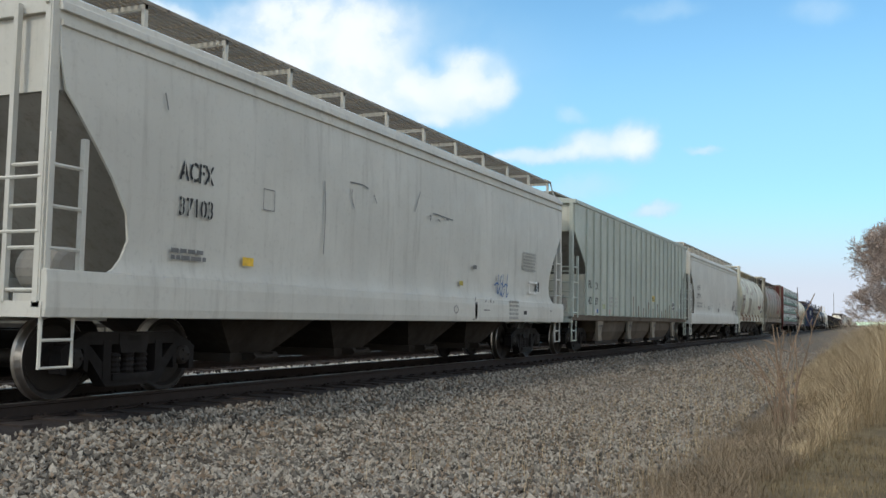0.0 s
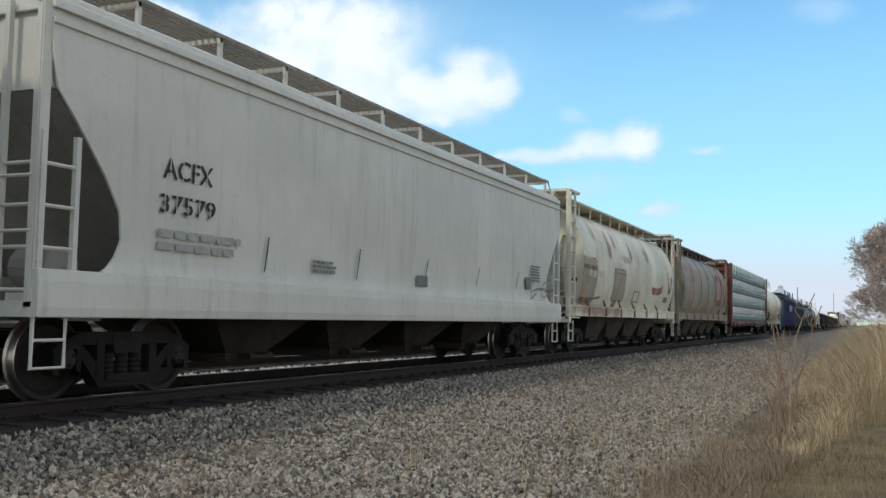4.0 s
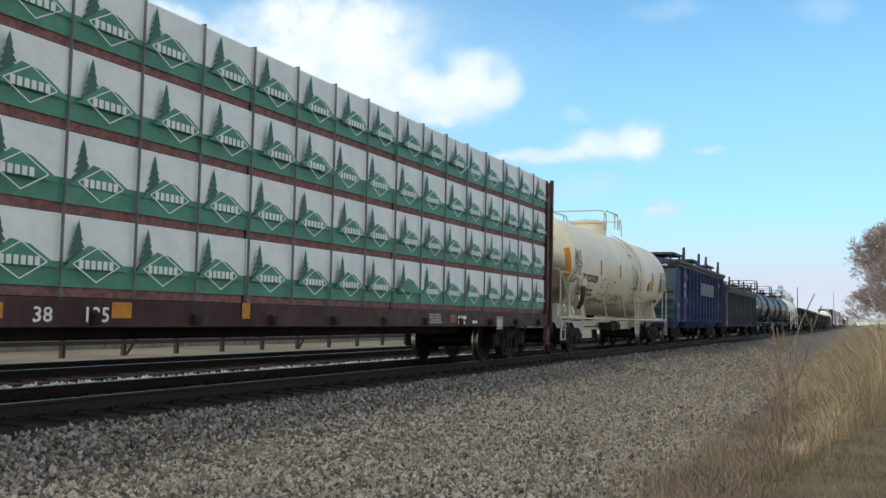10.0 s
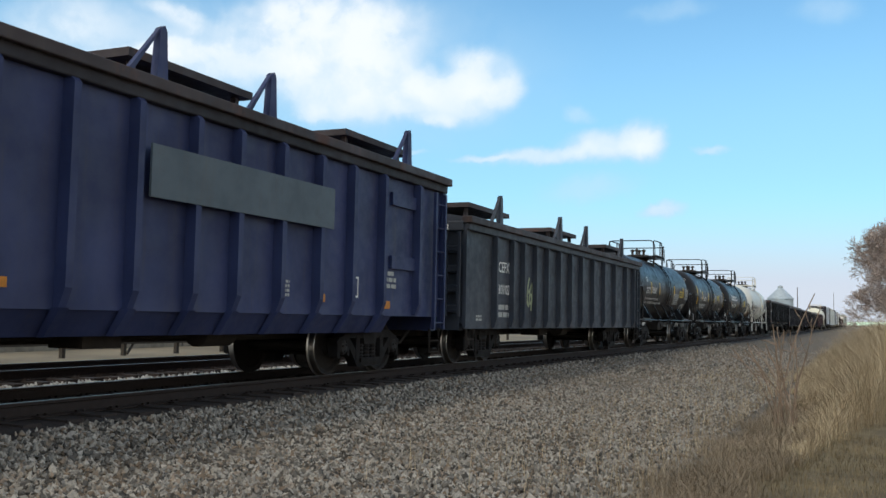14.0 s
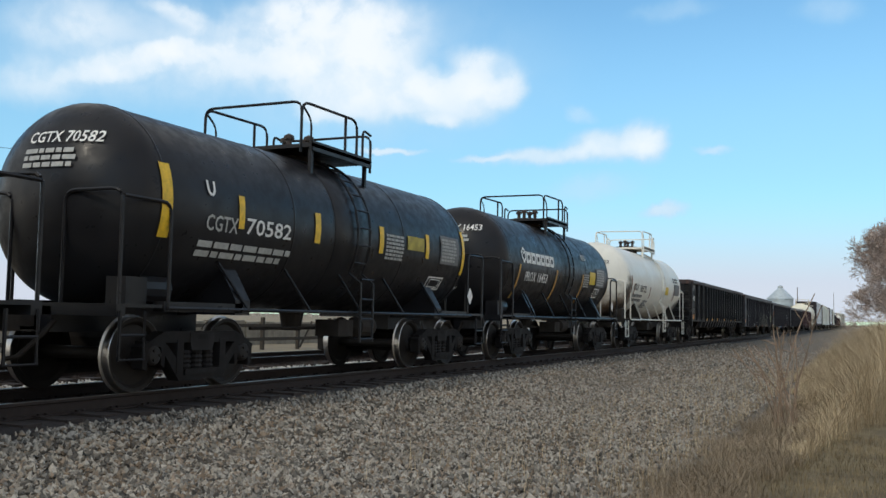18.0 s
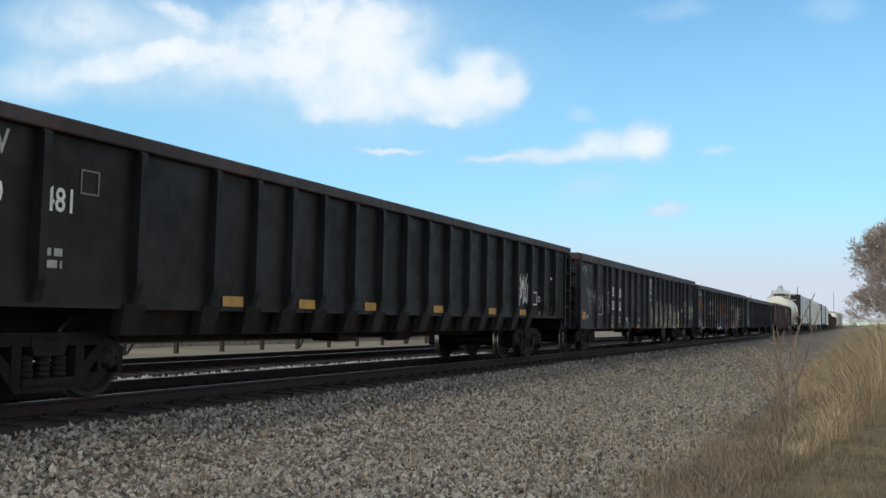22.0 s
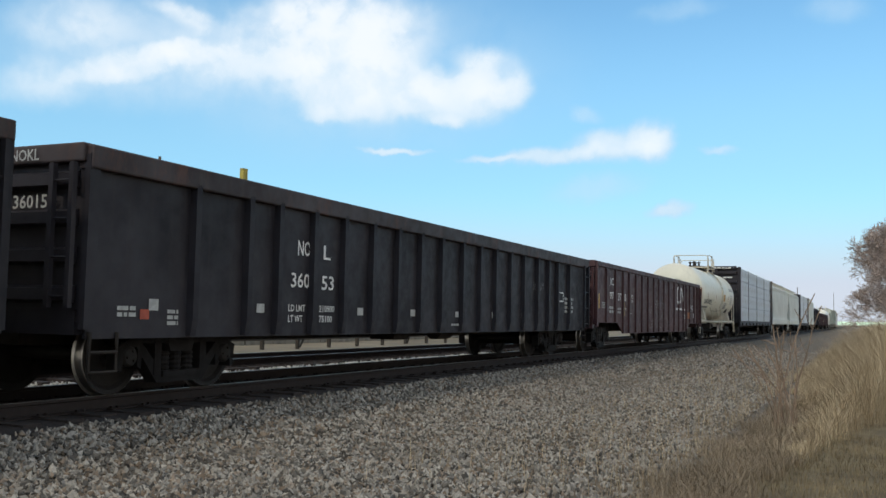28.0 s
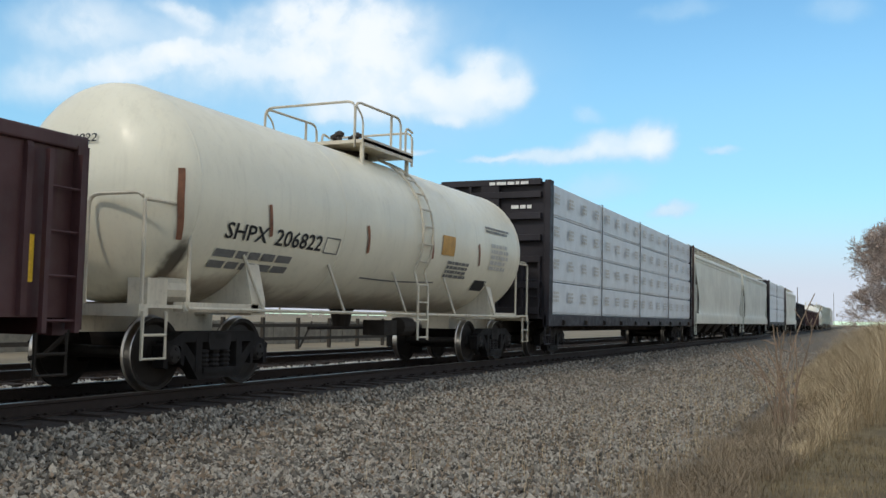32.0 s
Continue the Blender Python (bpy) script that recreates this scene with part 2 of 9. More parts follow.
# ---- mesh helpers ----
class Mesh:
    """Collects vertices and faces of one part; k is the material slot of what is added."""

    def __init__(self):
        self.v, self.f, self.m, self.k = [], [], [], 0

    def face(self, *idx):
        self.f.append(idx)
        self.m.append(self.k)

    def add(self, pts):
        i = len(self.v)
        self.v.extend(tuple(p) for p in pts)
        return i

    def loft(self, rings, closed=True, cap=True):
        n = len(rings[0])
        i = self.add([p for r in rings for p in r])
        for a in range(len(rings) - 1):
            for b in range(n if closed else n - 1):
                c = (b + 1) % n
                self.face(i + a * n + b, i + a * n + c, i + (a + 1) * n + c, i + (a + 1) * n + b)
        if cap:
            self.face(*[i + b for b in reversed(range(n))])
            self.face(*[i + (len(rings) - 1) * n + b for b in range(n)])
        return self

    def box(self, x0, x1, y0, y1, z0, z1):
        q = ((x0, y0), (x1, y0), (x1, y1), (x0, y1))
        return self.loft([[(x, y, z) for x, y in q] for z in (z0, z1)])

    def prism(self, poly, axis, a, b):
        """Extrudes a 2D polygon: axis 'y' takes (x, z) points, 'x' takes (y, z), 'z' takes (x, y)."""
        put = {"x": lambda p, s: (s, p[0], p[1]), "y": lambda p, s: (p[0], s, p[1]), "z": lambda p, s: (p[0], p[1], s)}[axis]
        return self.loft([[put(p, a) for p in poly], [put(p, b) for p in poly]])

    def path(self, pts, r, n=6):
        """A tube along a polyline."""
        pts = [Vector(p) for p in pts]
        rings = []
        for i, p in enumerate(pts):
            d = (pts[min(i + 1, len(pts) - 1)] - pts[max(i - 1, 0)]).normalized()
            u = d.cross(Vector((0, 0, 1)) if abs(d.z) < 0.9 else Vector((0, 1, 0))).normalized()
            w = d.cross(u)
            rings.append([p + (u * math.cos(t) + w * math.sin(t)) * r for t in (2 * math.pi * j / n for j in range(n))])
        return self.loft(rings)

    def bent(self, pts, r, turn=0.12, n=6):
        """A tube along a polyline with its corners rounded."""
        pts = [Vector(p) for p in pts]
        out = [pts[0]]
        for a, b, c in zip(pts, pts[1:], pts[2:]):
            u, w = a - b, c - b
            k = min(turn, u.length * 0.45, w.length * 0.45)
            p, q = b + u.normalized() * k, b + w.normalized() * k
            out += [p * (1 - t) ** 2 + b * (2 * t * (1 - t)) + q * t * t for t in (0.0, 0.25, 0.5, 0.75, 1.0)]
        return self.path(out + [pts[-1]], r, n)

    def lathe(self, profile, axis="y", n=24, at=(0, 0, 0), cap=True):
        """profile: (radius, along) pairs, turned round the axis through at."""
        rings = []
        for r, a in profile:
            ring = []
            for j in range(n):
                c, s = r * math.cos(2 * math.pi * j / n), r * math.sin(2 * math.pi * j / n)
                p = {"x": (a, c, s), "y": (s, a, c), "z": (c, s, a)}[axis]
                ring.append((p[0] + at[0], p[1] + at[1], p[2] + at[2]))
            rings.append(ring)
        return self.loft(rings, cap=cap)

    def data(self, name, mats, smooth=False):
        me = bpy.data.meshes.new(name)
        me.from_pydata(self.v, [], self.f)
        for m in mats:
            me.materials.append(m)
        if any(self.m):
            me.polygons.foreach_set("material_index", self.m)
        bm = bmesh.new()
        bm.from_mesh(me)
        bmesh.ops.recalc_face_normals(bm, faces=bm.faces)
        bm.to_mesh(me)
        bm.free()
        if smooth:
            me.polygons.foreach_set("use_smooth", [True] * len(me.polygons))
            me.set_sharp_from_angle(angle=radians(38))
        me.update()
        return me


def hang(name, data, parent, label="", at=(0, 0, 0), kind=""):
    """Links a mesh as a part of a thing."""
    ob = new(name, data)
    ob.location = at
    ob.parent = parent
    return tagged(ob, label=label, kind=kind)


def part(name, mesh, mat, parent, label="", at=(0, 0, 0), smooth=False, bevel=0.0):
    mats = mat if isinstance(mat, (list, tuple)) else [mat]
    ob = hang(name, mesh.data(name, mats, smooth), parent, label, at)
    if bevel:
        b = ob.modifiers.new("edge", "BEVEL")
        b.width, b.segments, b.limit_method = bevel, 2, "ANGLE"
    return ob


def thing(name, label, category, at=(0, 0, 0), group="", kind=""):
    ob = new(name)
    ob.location = at
    return tagged(ob, label, category, group, kind)


# ---- lettering and marks ----
FONT_CACHE = {}


def letters(text, size):
    """Flat letters of the built-in font: 2D points and faces, from (0, 0) to the right."""
    key = (text, size)
    if key not in FONT_CACHE:
        cu = bpy.data.curves.new("lettering", "FONT")
        cu.body, cu.size, cu.resolution_u, cu.offset = text, size, 2, 0.014 * size
        ob = bpy.data.objects.new("lettering", cu)
        me = bpy.data.meshes.new_from_object(ob)
        FONT_CACHE[key] = ([(v.co.x, v.co.y) for v in me.vertices], [tuple(p.vertices) for p in me.polygons])
        bpy.data.objects.remove(ob)
        bpy.data.meshes.remove(me)
    return FONT_CACHE[key]


def flat(y, off=0.008):
    """Maps (x, z) onto the near side, a plane at y."""
    return lambda a, b, lift=0.0: (a, y - off - lift, b)


def front(x, off=0.008):
    """Maps (across, z) onto the end that faces the camera."""
    return lambda a, b, lift=0.0: (x - off - lift, -a, b)


def round_side(r, zc, e0=99.0, e1=99.0, off=0.012):
    """Maps (x, height) onto a tank's near side; heights run along the curve from the tank's middle, and the heads round off."""
    def put(a, b, lift=0.0):
        q = min(0.97, max(0.0, (a - e1 + 0.75) / 0.75, (-a - e0 + 0.75) / 0.75))
        t, k = (b - zc) / r, r * math.sqrt(1 - q * q) + off + lift
        return (a, -k * math.cos(t), zc + k * math.sin(t))
    return put


def drawn_out(car, put):
    """The same mapping, drawn out with the car's length."""
    k = STRETCH[car.name]
    return lambda a, b, lift=0.0: put(a * k, b, lift)


LAYER = [0, 0]


def layer():
    """Each mark lies a little above the one before, so that no two share a plane."""
    if not LAYER[1]:
        LAYER[0] = (LAYER[0] + 1) % 200
    return 0.0004 * LAYER[0]


def sheet(m, pts, faces, put, rise=0.0):
    base = layer()
    i = m.add([put(a, b, base + rise * k) for k, (a, b) in enumerate(pts)])
    for f in faces:
        m.face(*[i + j for j in f])


def write(parent, text, size, x, z, put, mat, squeeze=1.0, name="lettering", label=""):
    pts, faces = letters(text, size)
    m = Mesh()
    sheet(m, [(x + a * squeeze, z + b) for a, b in pts], faces, put)
    return part(name, m, mat, parent, label)


def rect(m, x0, x1, z0, z1, put, nx=1, nz=1):
    """A thin painted patch that follows the surface."""
    pts = [(x0 + (x1 - x0) * i / nx, z0 + (z1 - z0) * j / nz) for j in range(nz + 1) for i in range(nx + 1)]
    faces = [(j * (nx + 1) + i, j * (nx + 1) + i + 1, (j + 1) * (nx + 1) + i + 1, (j + 1) * (nx + 1) + i) for j in range(nz) for i in range(nx)]
    sheet(m, pts, faces, put)


def patch(parent, name, x0, x1, z0, z1, put, mat, nx=1, nz=1, label=""):
    m = Mesh()
    rect(m, x0, x1, z0, z1, put, nx, nz)
    return part(name, m, mat, parent, label)


def bars(parent, x, z, w, h, put, mat, rows=2, seed=1, name="small_print"):
    """Writing too small to read: rows of short bars."""
    rnd = random.Random(seed)
    m = Mesh()
    step = h / rows
    layer()
    LAYER[1] = 1
    for r in range(rows):
        a = x
        while a < x + w * (0.8 + 0.2 * rnd.random()):
            b = min(a + h / rows * rnd.uniform(0.7, 2.4), x + w)
            rect(m, a, b, z + h - (r + 1) * step + step * 0.25, z + h - r * step - step * 0.1, put)
            a = b + step * 0.3
    LAYER[1] = 0
    return part(name, m, mat, parent)


def frame_mark(parent, x0, x1, z0, z1, t, put, mat, name="stencil_frame"):
    m = Mesh()
    for q in ((x0, x1, z0, z0 + t), (x0, x1, z1 - t, z1), (x0, x0 + t, z0 + t, z1 - t), (x1 - t, x1, z0 + t, z1 - t)):
        rect(m, *q, put)
    return part(name, m, mat, parent)


def ribbon(m, pts, w, put):
    """A painted stroke along 2D points."""
    quad = []
    for i, (a, b) in enumerate(pts):
        p, q = pts[max(i - 1, 0)], pts[min(i + 1, len(pts) - 1)]
        d = math.hypot(q[0] - p[0], q[1] - p[1]) or 1
        nx, nz = -(q[1] - p[1]) / d * w / 2, (q[0] - p[0]) / d * w / 2
        quad += [(a + nx, b + nz), (a - nx, b - nz)]
    sheet(m, quad, [(2 * i, 2 * i + 1, 2 * i + 3, 2 * i + 2) for i in range(len(pts) - 1)], put, 0.00006)


def curve(pts, n=6):
    """A smooth line through 2D points."""
    out = []
    for i in range(len(pts) - 1):
        p0, p1, p2, p3 = pts[max(i - 1, 0)], pts[i], pts[i + 1], pts[min(i + 2, len(pts) - 1)]
        for s in range(n):
            t = s / n
            out.append(tuple(0.5 * (2 * p1[k] + (p2[k] - p0[k]) * t + (2 * p0[k] - 5 * p1[k] + 4 * p2[k] - p3[k]) * t * t
                                    + (3 * p1[k] - p0[k] - 3 * p2[k] + p3[k]) * t ** 3) for k in (0, 1)))
    return out + [pts[-1]]


def stroke(parent, pts, w, put, mat, name="logo_stroke", label=""):
    m = Mesh()
    ribbon(m, curve(pts, 8), w, put)
    return part(name, m, mat, parent, label)


def fit_width(text, size, width):
    """How much to squeeze a word so that it is that wide."""
    pts, _ = letters(text, size)
    return width / max(a for a, b in pts)


def worn(name, col, bare):
    """Paint that has flaked and faded so that the wall shows through."""
    n = Nodes(name)
    n.done(n.mix(n.ramp(n.noise(3, 5), 0.3, 0.7), col, tuple(1.3 * c for c in col)), 0.75)
    tr = n.t.nodes.new("ShaderNodeBsdfTransparent")
    mx = n.t.nodes.new("ShaderNodeMixShader")
    n.link(n.ramp(n.noise(2.2, 6, 0.75), bare - 0.16, bare + 0.16), mx.inputs[0])
    n.link(tr.outputs[0], mx.inputs[1])
    n.link(n.bsdf.outputs[0], mx.inputs[2])
    n.link(mx.outputs[0], n.out.inputs["Surface"])
    return n.mat


GHOST_PAINT = worn("ghosted_red_emblem", (0.34, 0.135, 0.10), 0.56)
RED_EMBLEM = worn("weathered_red_emblem", (0.255, 0.098, 0.075), 0.47)
RUST_RUN = worn("rust_run_stain", (0.115, 0.064, 0.046), 0.42)
RUST_EDGE = worn("faint_rust_edge", (0.175, 0.10, 0.065), 0.50)
WORN_GREEN = worn("worn_olive_spray", (0.135, 0.138, 0.098), 0.36)
PALE_SPRAY = worn("pale_line_spray", (0.42, 0.42, 0.35), 0.38)
SPRAY_ORANGE = worn("flaked_orange_spray", (0.30, 0.125, 0.05), 0.50)
SPRAY_BLUE = worn("flaked_blue_spray", (0.045, 0.10, 0.20), 0.50)
SPRAY_YELLOW = worn("flaked_yellow_spray", (0.33, 0.29, 0.07), 0.50)
SPRAY_WHITE = worn("flaked_white_spray", (0.38, 0.37, 0.34), 0.50)
SPRAY_RED = worn("flaked_red_spray", (0.30, 0.085, 0.07), 0.52)


def blot(parent, x0, x1, z0, z1, put, mat, seed, name="graffiti", label="large coloured graffiti"):
    """A sprayed field of paint with an uneven outline."""
    rnd = random.Random(seed)
    m = Mesh()
    n = 40
    xc, zc = (x0 + x1) / 2, (z0 + z1) / 2
    pts = []
    for i in range(n):
        a = 2 * math.pi * i / n
        k = 0.56 / max(abs(math.cos(a)), abs(math.sin(a))) ** 0.75 * (1 + rnd.uniform(-0.12, 0.12))
        pts.append((xc + k * (x1 - x0) * math.cos(a), zc + k * (z1 - z0) * math.sin(a)))
    sheet(m, pts + [(xc, zc)], [(i, (i + 1) % n, n) for i in range(n)], put)
    return part(name, m, mat, parent, label)


def spiked(parent, x0, x1, z0, z1, put, fill, line, seed, spikes=3):
    """A painted letterform without meaning: leaning bars and hooks of uneven height with pale edges."""
    rnd = random.Random(seed)
    w, h = x1 - x0, z1 - z0
    n = spikes + 1
    for k in range(n):
        u = x0 + w * (k + 0.5) / n
        wide = w / n * rnd.uniform(0.50, 0.80)
        top = z0 + h * rnd.uniform(0.55, 1.0)
        low = z0 + h * rnd.uniform(0.0, 0.12)
        sway = rnd.uniform(-0.35, 0.35) * w / n
        pts = [(u, low), (u + sway, low + 0.35 * (top - low)), (u - 0.5 * sway, low + 0.7 * (top - low)), (u + 0.3 * sway, top)]
        stroke(parent, pts, wide + 0.055, put, line, "graffiti_outline", "pale sprayed outline")
        stroke(parent, pts, wide, put, fill, "graffiti", "faded olive block graffiti")
        if k:
            z = z0 + h * rnd.choice((0.12, 0.3, 0.5))
            stroke(parent, [(u - w / n, z), (u - 0.4 * w / n, z + 0.06 * h), (u, z)], 0.10 * h, put, fill, "graffiti", "faded olive block graffiti")


SPRAY_SHAPES = {
    "A": ["0,0 .45,1 .9,-.1", ".1,.35 .85,.42"], "B": [".1,0 .15,1 .7,.85 .2,.55 .8,.3 .1,0"], "L": [".1,1 .05,0 .8,.08"],
    "E": [".1,0 .05,1", ".05,1 .8,.95", ".05,.52 .6,.55", ".1,0 .9,.0"], "F": [".1,-.1 .1,1 .8,1.05", ".1,.55 .65,.58"],
    "R": [".1,0 .1,1 .75,.8 .15,.5 .85,-.05"], "I": [".4,0 .45,1"], "D": [".1,0 .15,1 .8,.6 .7,.1 .1,0"],
    "J": [".2,.95 .9,1", ".6,1 .6,.1 .2,0 .05,.2"], "M": [".0,0 .15,1 .45,.4 .75,1 .95,0"], "C": [".9,.85 .3,.95 .05,.4 .3,.0 .95,.05"],
    "G": [".95,.9 .25,.85 .05,.0 .6,.02 .7,.4 .4,.4"], "U": [".15,1 .1,.05 .75,.05 .8,1"], "O": [".5,1 .1,.7 .15,.1 .6,0 .9,.4 .8,.9 .5,1"],
    ".": [".3,0 .45,.06"],
}


def spray_word(parent, text, x, z, w, h, put, mat, line=0.03, seed=1, name="graffiti", label="sprayed word"):
    """A word in quick spray-can strokes with uneven letters."""
    rnd = random.Random(seed)
    m = Mesh()
    cells = [0.45 if c in ".I" else 1.0 for c in text]
    u = w / sum(cells)
    for c, k in zip(text, cells):
        drop, grown = rnd.uniform(-0.06, 0.06) * h, rnd.uniform(0.88, 1.1)
        for poly in SPRAY_SHAPES[c]:
            pts = [tuple(float(v) for v in q.split(",")) for q in poly.split()]
            pts = [(x + u * k * (0.06 + 0.88 * a + 0.10 * b) + rnd.uniform(-0.02, 0.02) * u, z + drop + h * grown * b) for a, b in pts]
            dense = []
            for p, q in zip(pts, pts[1:]):
                dense += [(p[0] + (q[0] - p[0]) * t / 3, p[1] + (q[1] - p[1]) * t / 3) for t in range(3)]
            ribbon(m, dense + [pts[-1]], line, put)
        x += u * k
    return part(name, m, mat, parent, label)


def scrawl(parent, x, z, w, h, put, mat, seed, strokes=5, line=0.03, name="graffiti", label="sprayed scrawl"):
    """Cramped letter-like spray strokes without words: slanting stems, hooks and loops."""
    rnd = random.Random(seed)
    m = Mesh()
    n = max(3, int(strokes * 1.5))
    u = w / n
    for k in range(n):
        x0 = x + u * k
        kind = rnd.choice((0, 0, 1, 2, 3))
        a, b = rnd.uniform(0.0, 0.22) * h, rnd.uniform(0.72, 1.0) * h
        if kind == 0:       # a hooked stem
            pts = [(0.3, b), (0.15, a), (0.8, a + 0.15 * h), (1.1, a + rnd.uniform(0.2, 0.6) * h)]
        elif kind == 1:     # a jag
            pts = [(-0.1, a), (0.4, b), (0.6, a + 0.3 * h), (1.0, b * 0.9), (1.2, a)]
        elif kind == 2:     # a loop
            pts = [(0.9, b), (0.2, 0.75 * b), (0.1, 0.35 * b), (0.8, a), (1.1, 0.5 * b), (0.4, 0.62 * b)]
        else:               # a cross stroke
            pts = [(-0.3, 0.45 * h), (0.6, 0.58 * h), (1.5, 0.50 * h)]
        pts = [(x0 + u * (p + 0.25 * q / h) + rnd.uniform(-0.08, 0.08) * u, z + q + rnd.uniform(-0.04, 0.04) * h) for p, q in pts]
        ribbon(m, curve(pts, 4) if kind in (0, 2) else [(p[0] + (q[0] - p[0]) * t / 3, p[1] + (q[1] - p[1]) * t / 3) for p, q in zip(pts, pts[1:]) for t in range(3)] + [pts[-1]], line, put)
    return part(name, m, mat, parent, label)


# ---- ground ----
def ground_z(y):
    """Height of the land across the line."""
    pts = ((-400, -1.2), (-30, -0.75), (0.6, -0.62), (2.0, -0.66), (5.6, -0.62), (6.2, -0.55), (7.35, -0.27), (7.62, -0.185), (10.3, -0.185),
           (11.0, -0.24), (11.7, -0.215), (14.6, -0.215), (16.2, -0.45), (22.0, -0.35), (40, -0.3), (3000, -1.0))
    for (a, za), (b, zb) in zip(pts, pts[1:]):
        if y <= b:
            return za + (zb - za) * max(0, (y - a) / (b - a))
    return pts[-1][1]


def gravel_material():
    n = Nodes("grey_ballast_stone")
    vor = n.t.nodes.new("ShaderNodeTexVoronoi")
    vor.inputs["Scale"].default_value = 15
    n.link(n.coord, vor.inputs["Vector"])
    sep = n.t.nodes.new("ShaderNodeSeparateColor")
    n.link(vor.outputs["Color"], sep.inputs[0])
    c = n.mix(n.ramp(sep.outputs[0], 0.1, 0.9), (0.05, 0.042, 0.035), (0.21, 0.185, 0.15))
    c = n.mix(n.ramp(sep.outputs[1], 0.75, 0.95, 0, 0.7), c, (0.24, 0.17, 0.11))
    c = n.mix(n.ramp(n.noise(0.8, 5), 0.45, 0.7, 0, 0.45), c, (0.13, 0.11, 0.085))
    n.bump(n.math("SUBTRACT", 1.0, vor.outputs["Distance"]), 0.9, 0.04)
    return n.done(c, 0.9)


def soil_material():
    n = Nodes("dry_turf")
    c = n.mix(n.ramp(n.noise(1.2, 6, 0.7), 0.35, 0.65), (0.12, 0.09, 0.055), (0.21, 0.165, 0.095))
    c = n.mix(n.ramp(n.noise(30, 4, 0.7), 0.45, 0.7, 0, 0.6), c, (0.08, 0.08, 0.035))
    n.bump(n.noise(40, 4), 0.6, 0.03)
    return n.done(c, 0.95)


GRAVEL, SOIL = gravel_material(), soil_material()
# track bed: shade under the train is put into the oily ballast colour
SHADED_OILY_BED = plain("shaded_oily_ballast", (0.029, 0.0235, 0.022), 0.9, 0, 0.5, 22)
FIELD = plain("dry_tan_field", (0.21, 0.172, 0.115), 0.95, 0, 0.25, 0.3)


def build_ground():
    ys = [-2500, -400, -120, -30, -8, -3, 0.6, 1.2, 2.0, 3.2, 4.4, 5.6, 6.2, 6.85, 7.35, 7.62, 8.4, 9.4, 10.3, 11.0, 11.7, 13.1, 14.6, 16.2, 22, 40, 150, 600, 3000]
    xs = [-2500, -600, -150, -40] + [-12 + 1.5 * i for i in range(48)] + [75, 110, 180, 300, 600, 1200, 3500]
    rnd = random.Random(3)
    m = Mesh()
    for x in xs:
        m.add([(x, y, ground_z(y) + (rnd.uniform(-0.025, 0.025) if 2 < y < 7 or 15 < y < 25 else 0)) for y in ys])
    n = len(ys)
    for i in range(len(xs) - 1):
        for j in range(n - 1):
            mid = (ys[j] + ys[j + 1]) / 2
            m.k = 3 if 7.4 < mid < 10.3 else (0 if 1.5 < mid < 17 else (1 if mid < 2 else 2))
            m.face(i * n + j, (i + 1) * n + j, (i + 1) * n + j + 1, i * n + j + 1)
    ob = new("ground", m.data("ground", [GRAVEL, SOIL, FIELD, SHADED_OILY_BED], True))
    tagged(ob, "grey ballast and gravel beside dry tan turf", "ground", kind="structure")
    return ob


ground = build_ground()


def stones(name, count, region, size, seed, label, mat=None):
    """Loose ballast: many small uneven stones in one sheet."""
    rs = np.random.RandomState(seed)
    base = np.array([(1, 0, 0), (-1, 0, 0), (0, 1, 0), (0, -1, 0), (0, 0, 1), (0, 0, -1)], float)
    tri = np.array([(0, 2, 4), (2, 1, 4), (1, 3, 4), (3, 0, 4), (2, 0, 5), (1, 2, 5), (3, 1, 5), (0, 3, 5)])
    x, y = region(rs, count)
    z = np.array([ground_z(b) for b in y])
    s = rs.uniform(*size, (count, 1, 3)) * rs.uniform(0.6, 1.15, (count, 6, 1))
    v = base[None] * s + rs.normal(0, 0.18, (count, 6, 3)) * s
    a = rs.uniform(0, 6.3, count)
    c, sn = np.cos(a)[:, None], np.sin(a)[:, None]
    t = rs.uniform(-0.7, 0.7, count)[:, None]
    vx, vy, vz = v[..., 0], v[..., 1], v[..., 2]
    vx, vz = vx * np.cos(t) - vz * np.sin(t), vx * np.sin(t) + vz * np.cos(t)
    v = np.stack([vx * c - vy * sn + x[:, None], vx * sn + vy * c + y[:, None], vz + z[:, None] + s[..., 2] * 0.35], -1)
    f = (tri[None] + 6 * np.arange(count)[:, None, None]).reshape(-1, 3)
    me = bpy.data.meshes.new(name)
    me.from_pydata(v.reshape(-1, 3).tolist(), [], f.tolist())
    me.materials.append(mat or STONE)
    ob = new(name, me)
    return tagged(ob, label, "gravel", kind="stuff")


def stone_material():
    n = Nodes("broken_ballast")
    geo = n.t.nodes.new("ShaderNodeNewGeometry")
    r = geo.outputs["Random Per Island"]
    c = n.mix(n.ramp(r, 0.0, 0.95), (0.062, 0.056, 0.049), (0.42, 0.385, 0.33))
    c = n.mix(n.ramp(n.math("FRACT", n.math("MULTIPLY", r, 17.0)), 0.72, 0.9, 0, 0.7), c, (0.24, 0.165, 0.105))
    c = n.mix(n.ramp(n.noise(35, 4), 0.4, 0.7, 0, 0.35), c, (0.10, 0.09, 0.08))
    c = n.mix(n.ramp(n.noise(0.9, 5, 0.65, n.stretched(0.35, 1.1, 1)), 0.46, 0.66, 0, 0.32), c, (0.125, 0.102, 0.078))
    return n.done(c, 0.92)


STONE = stone_material()


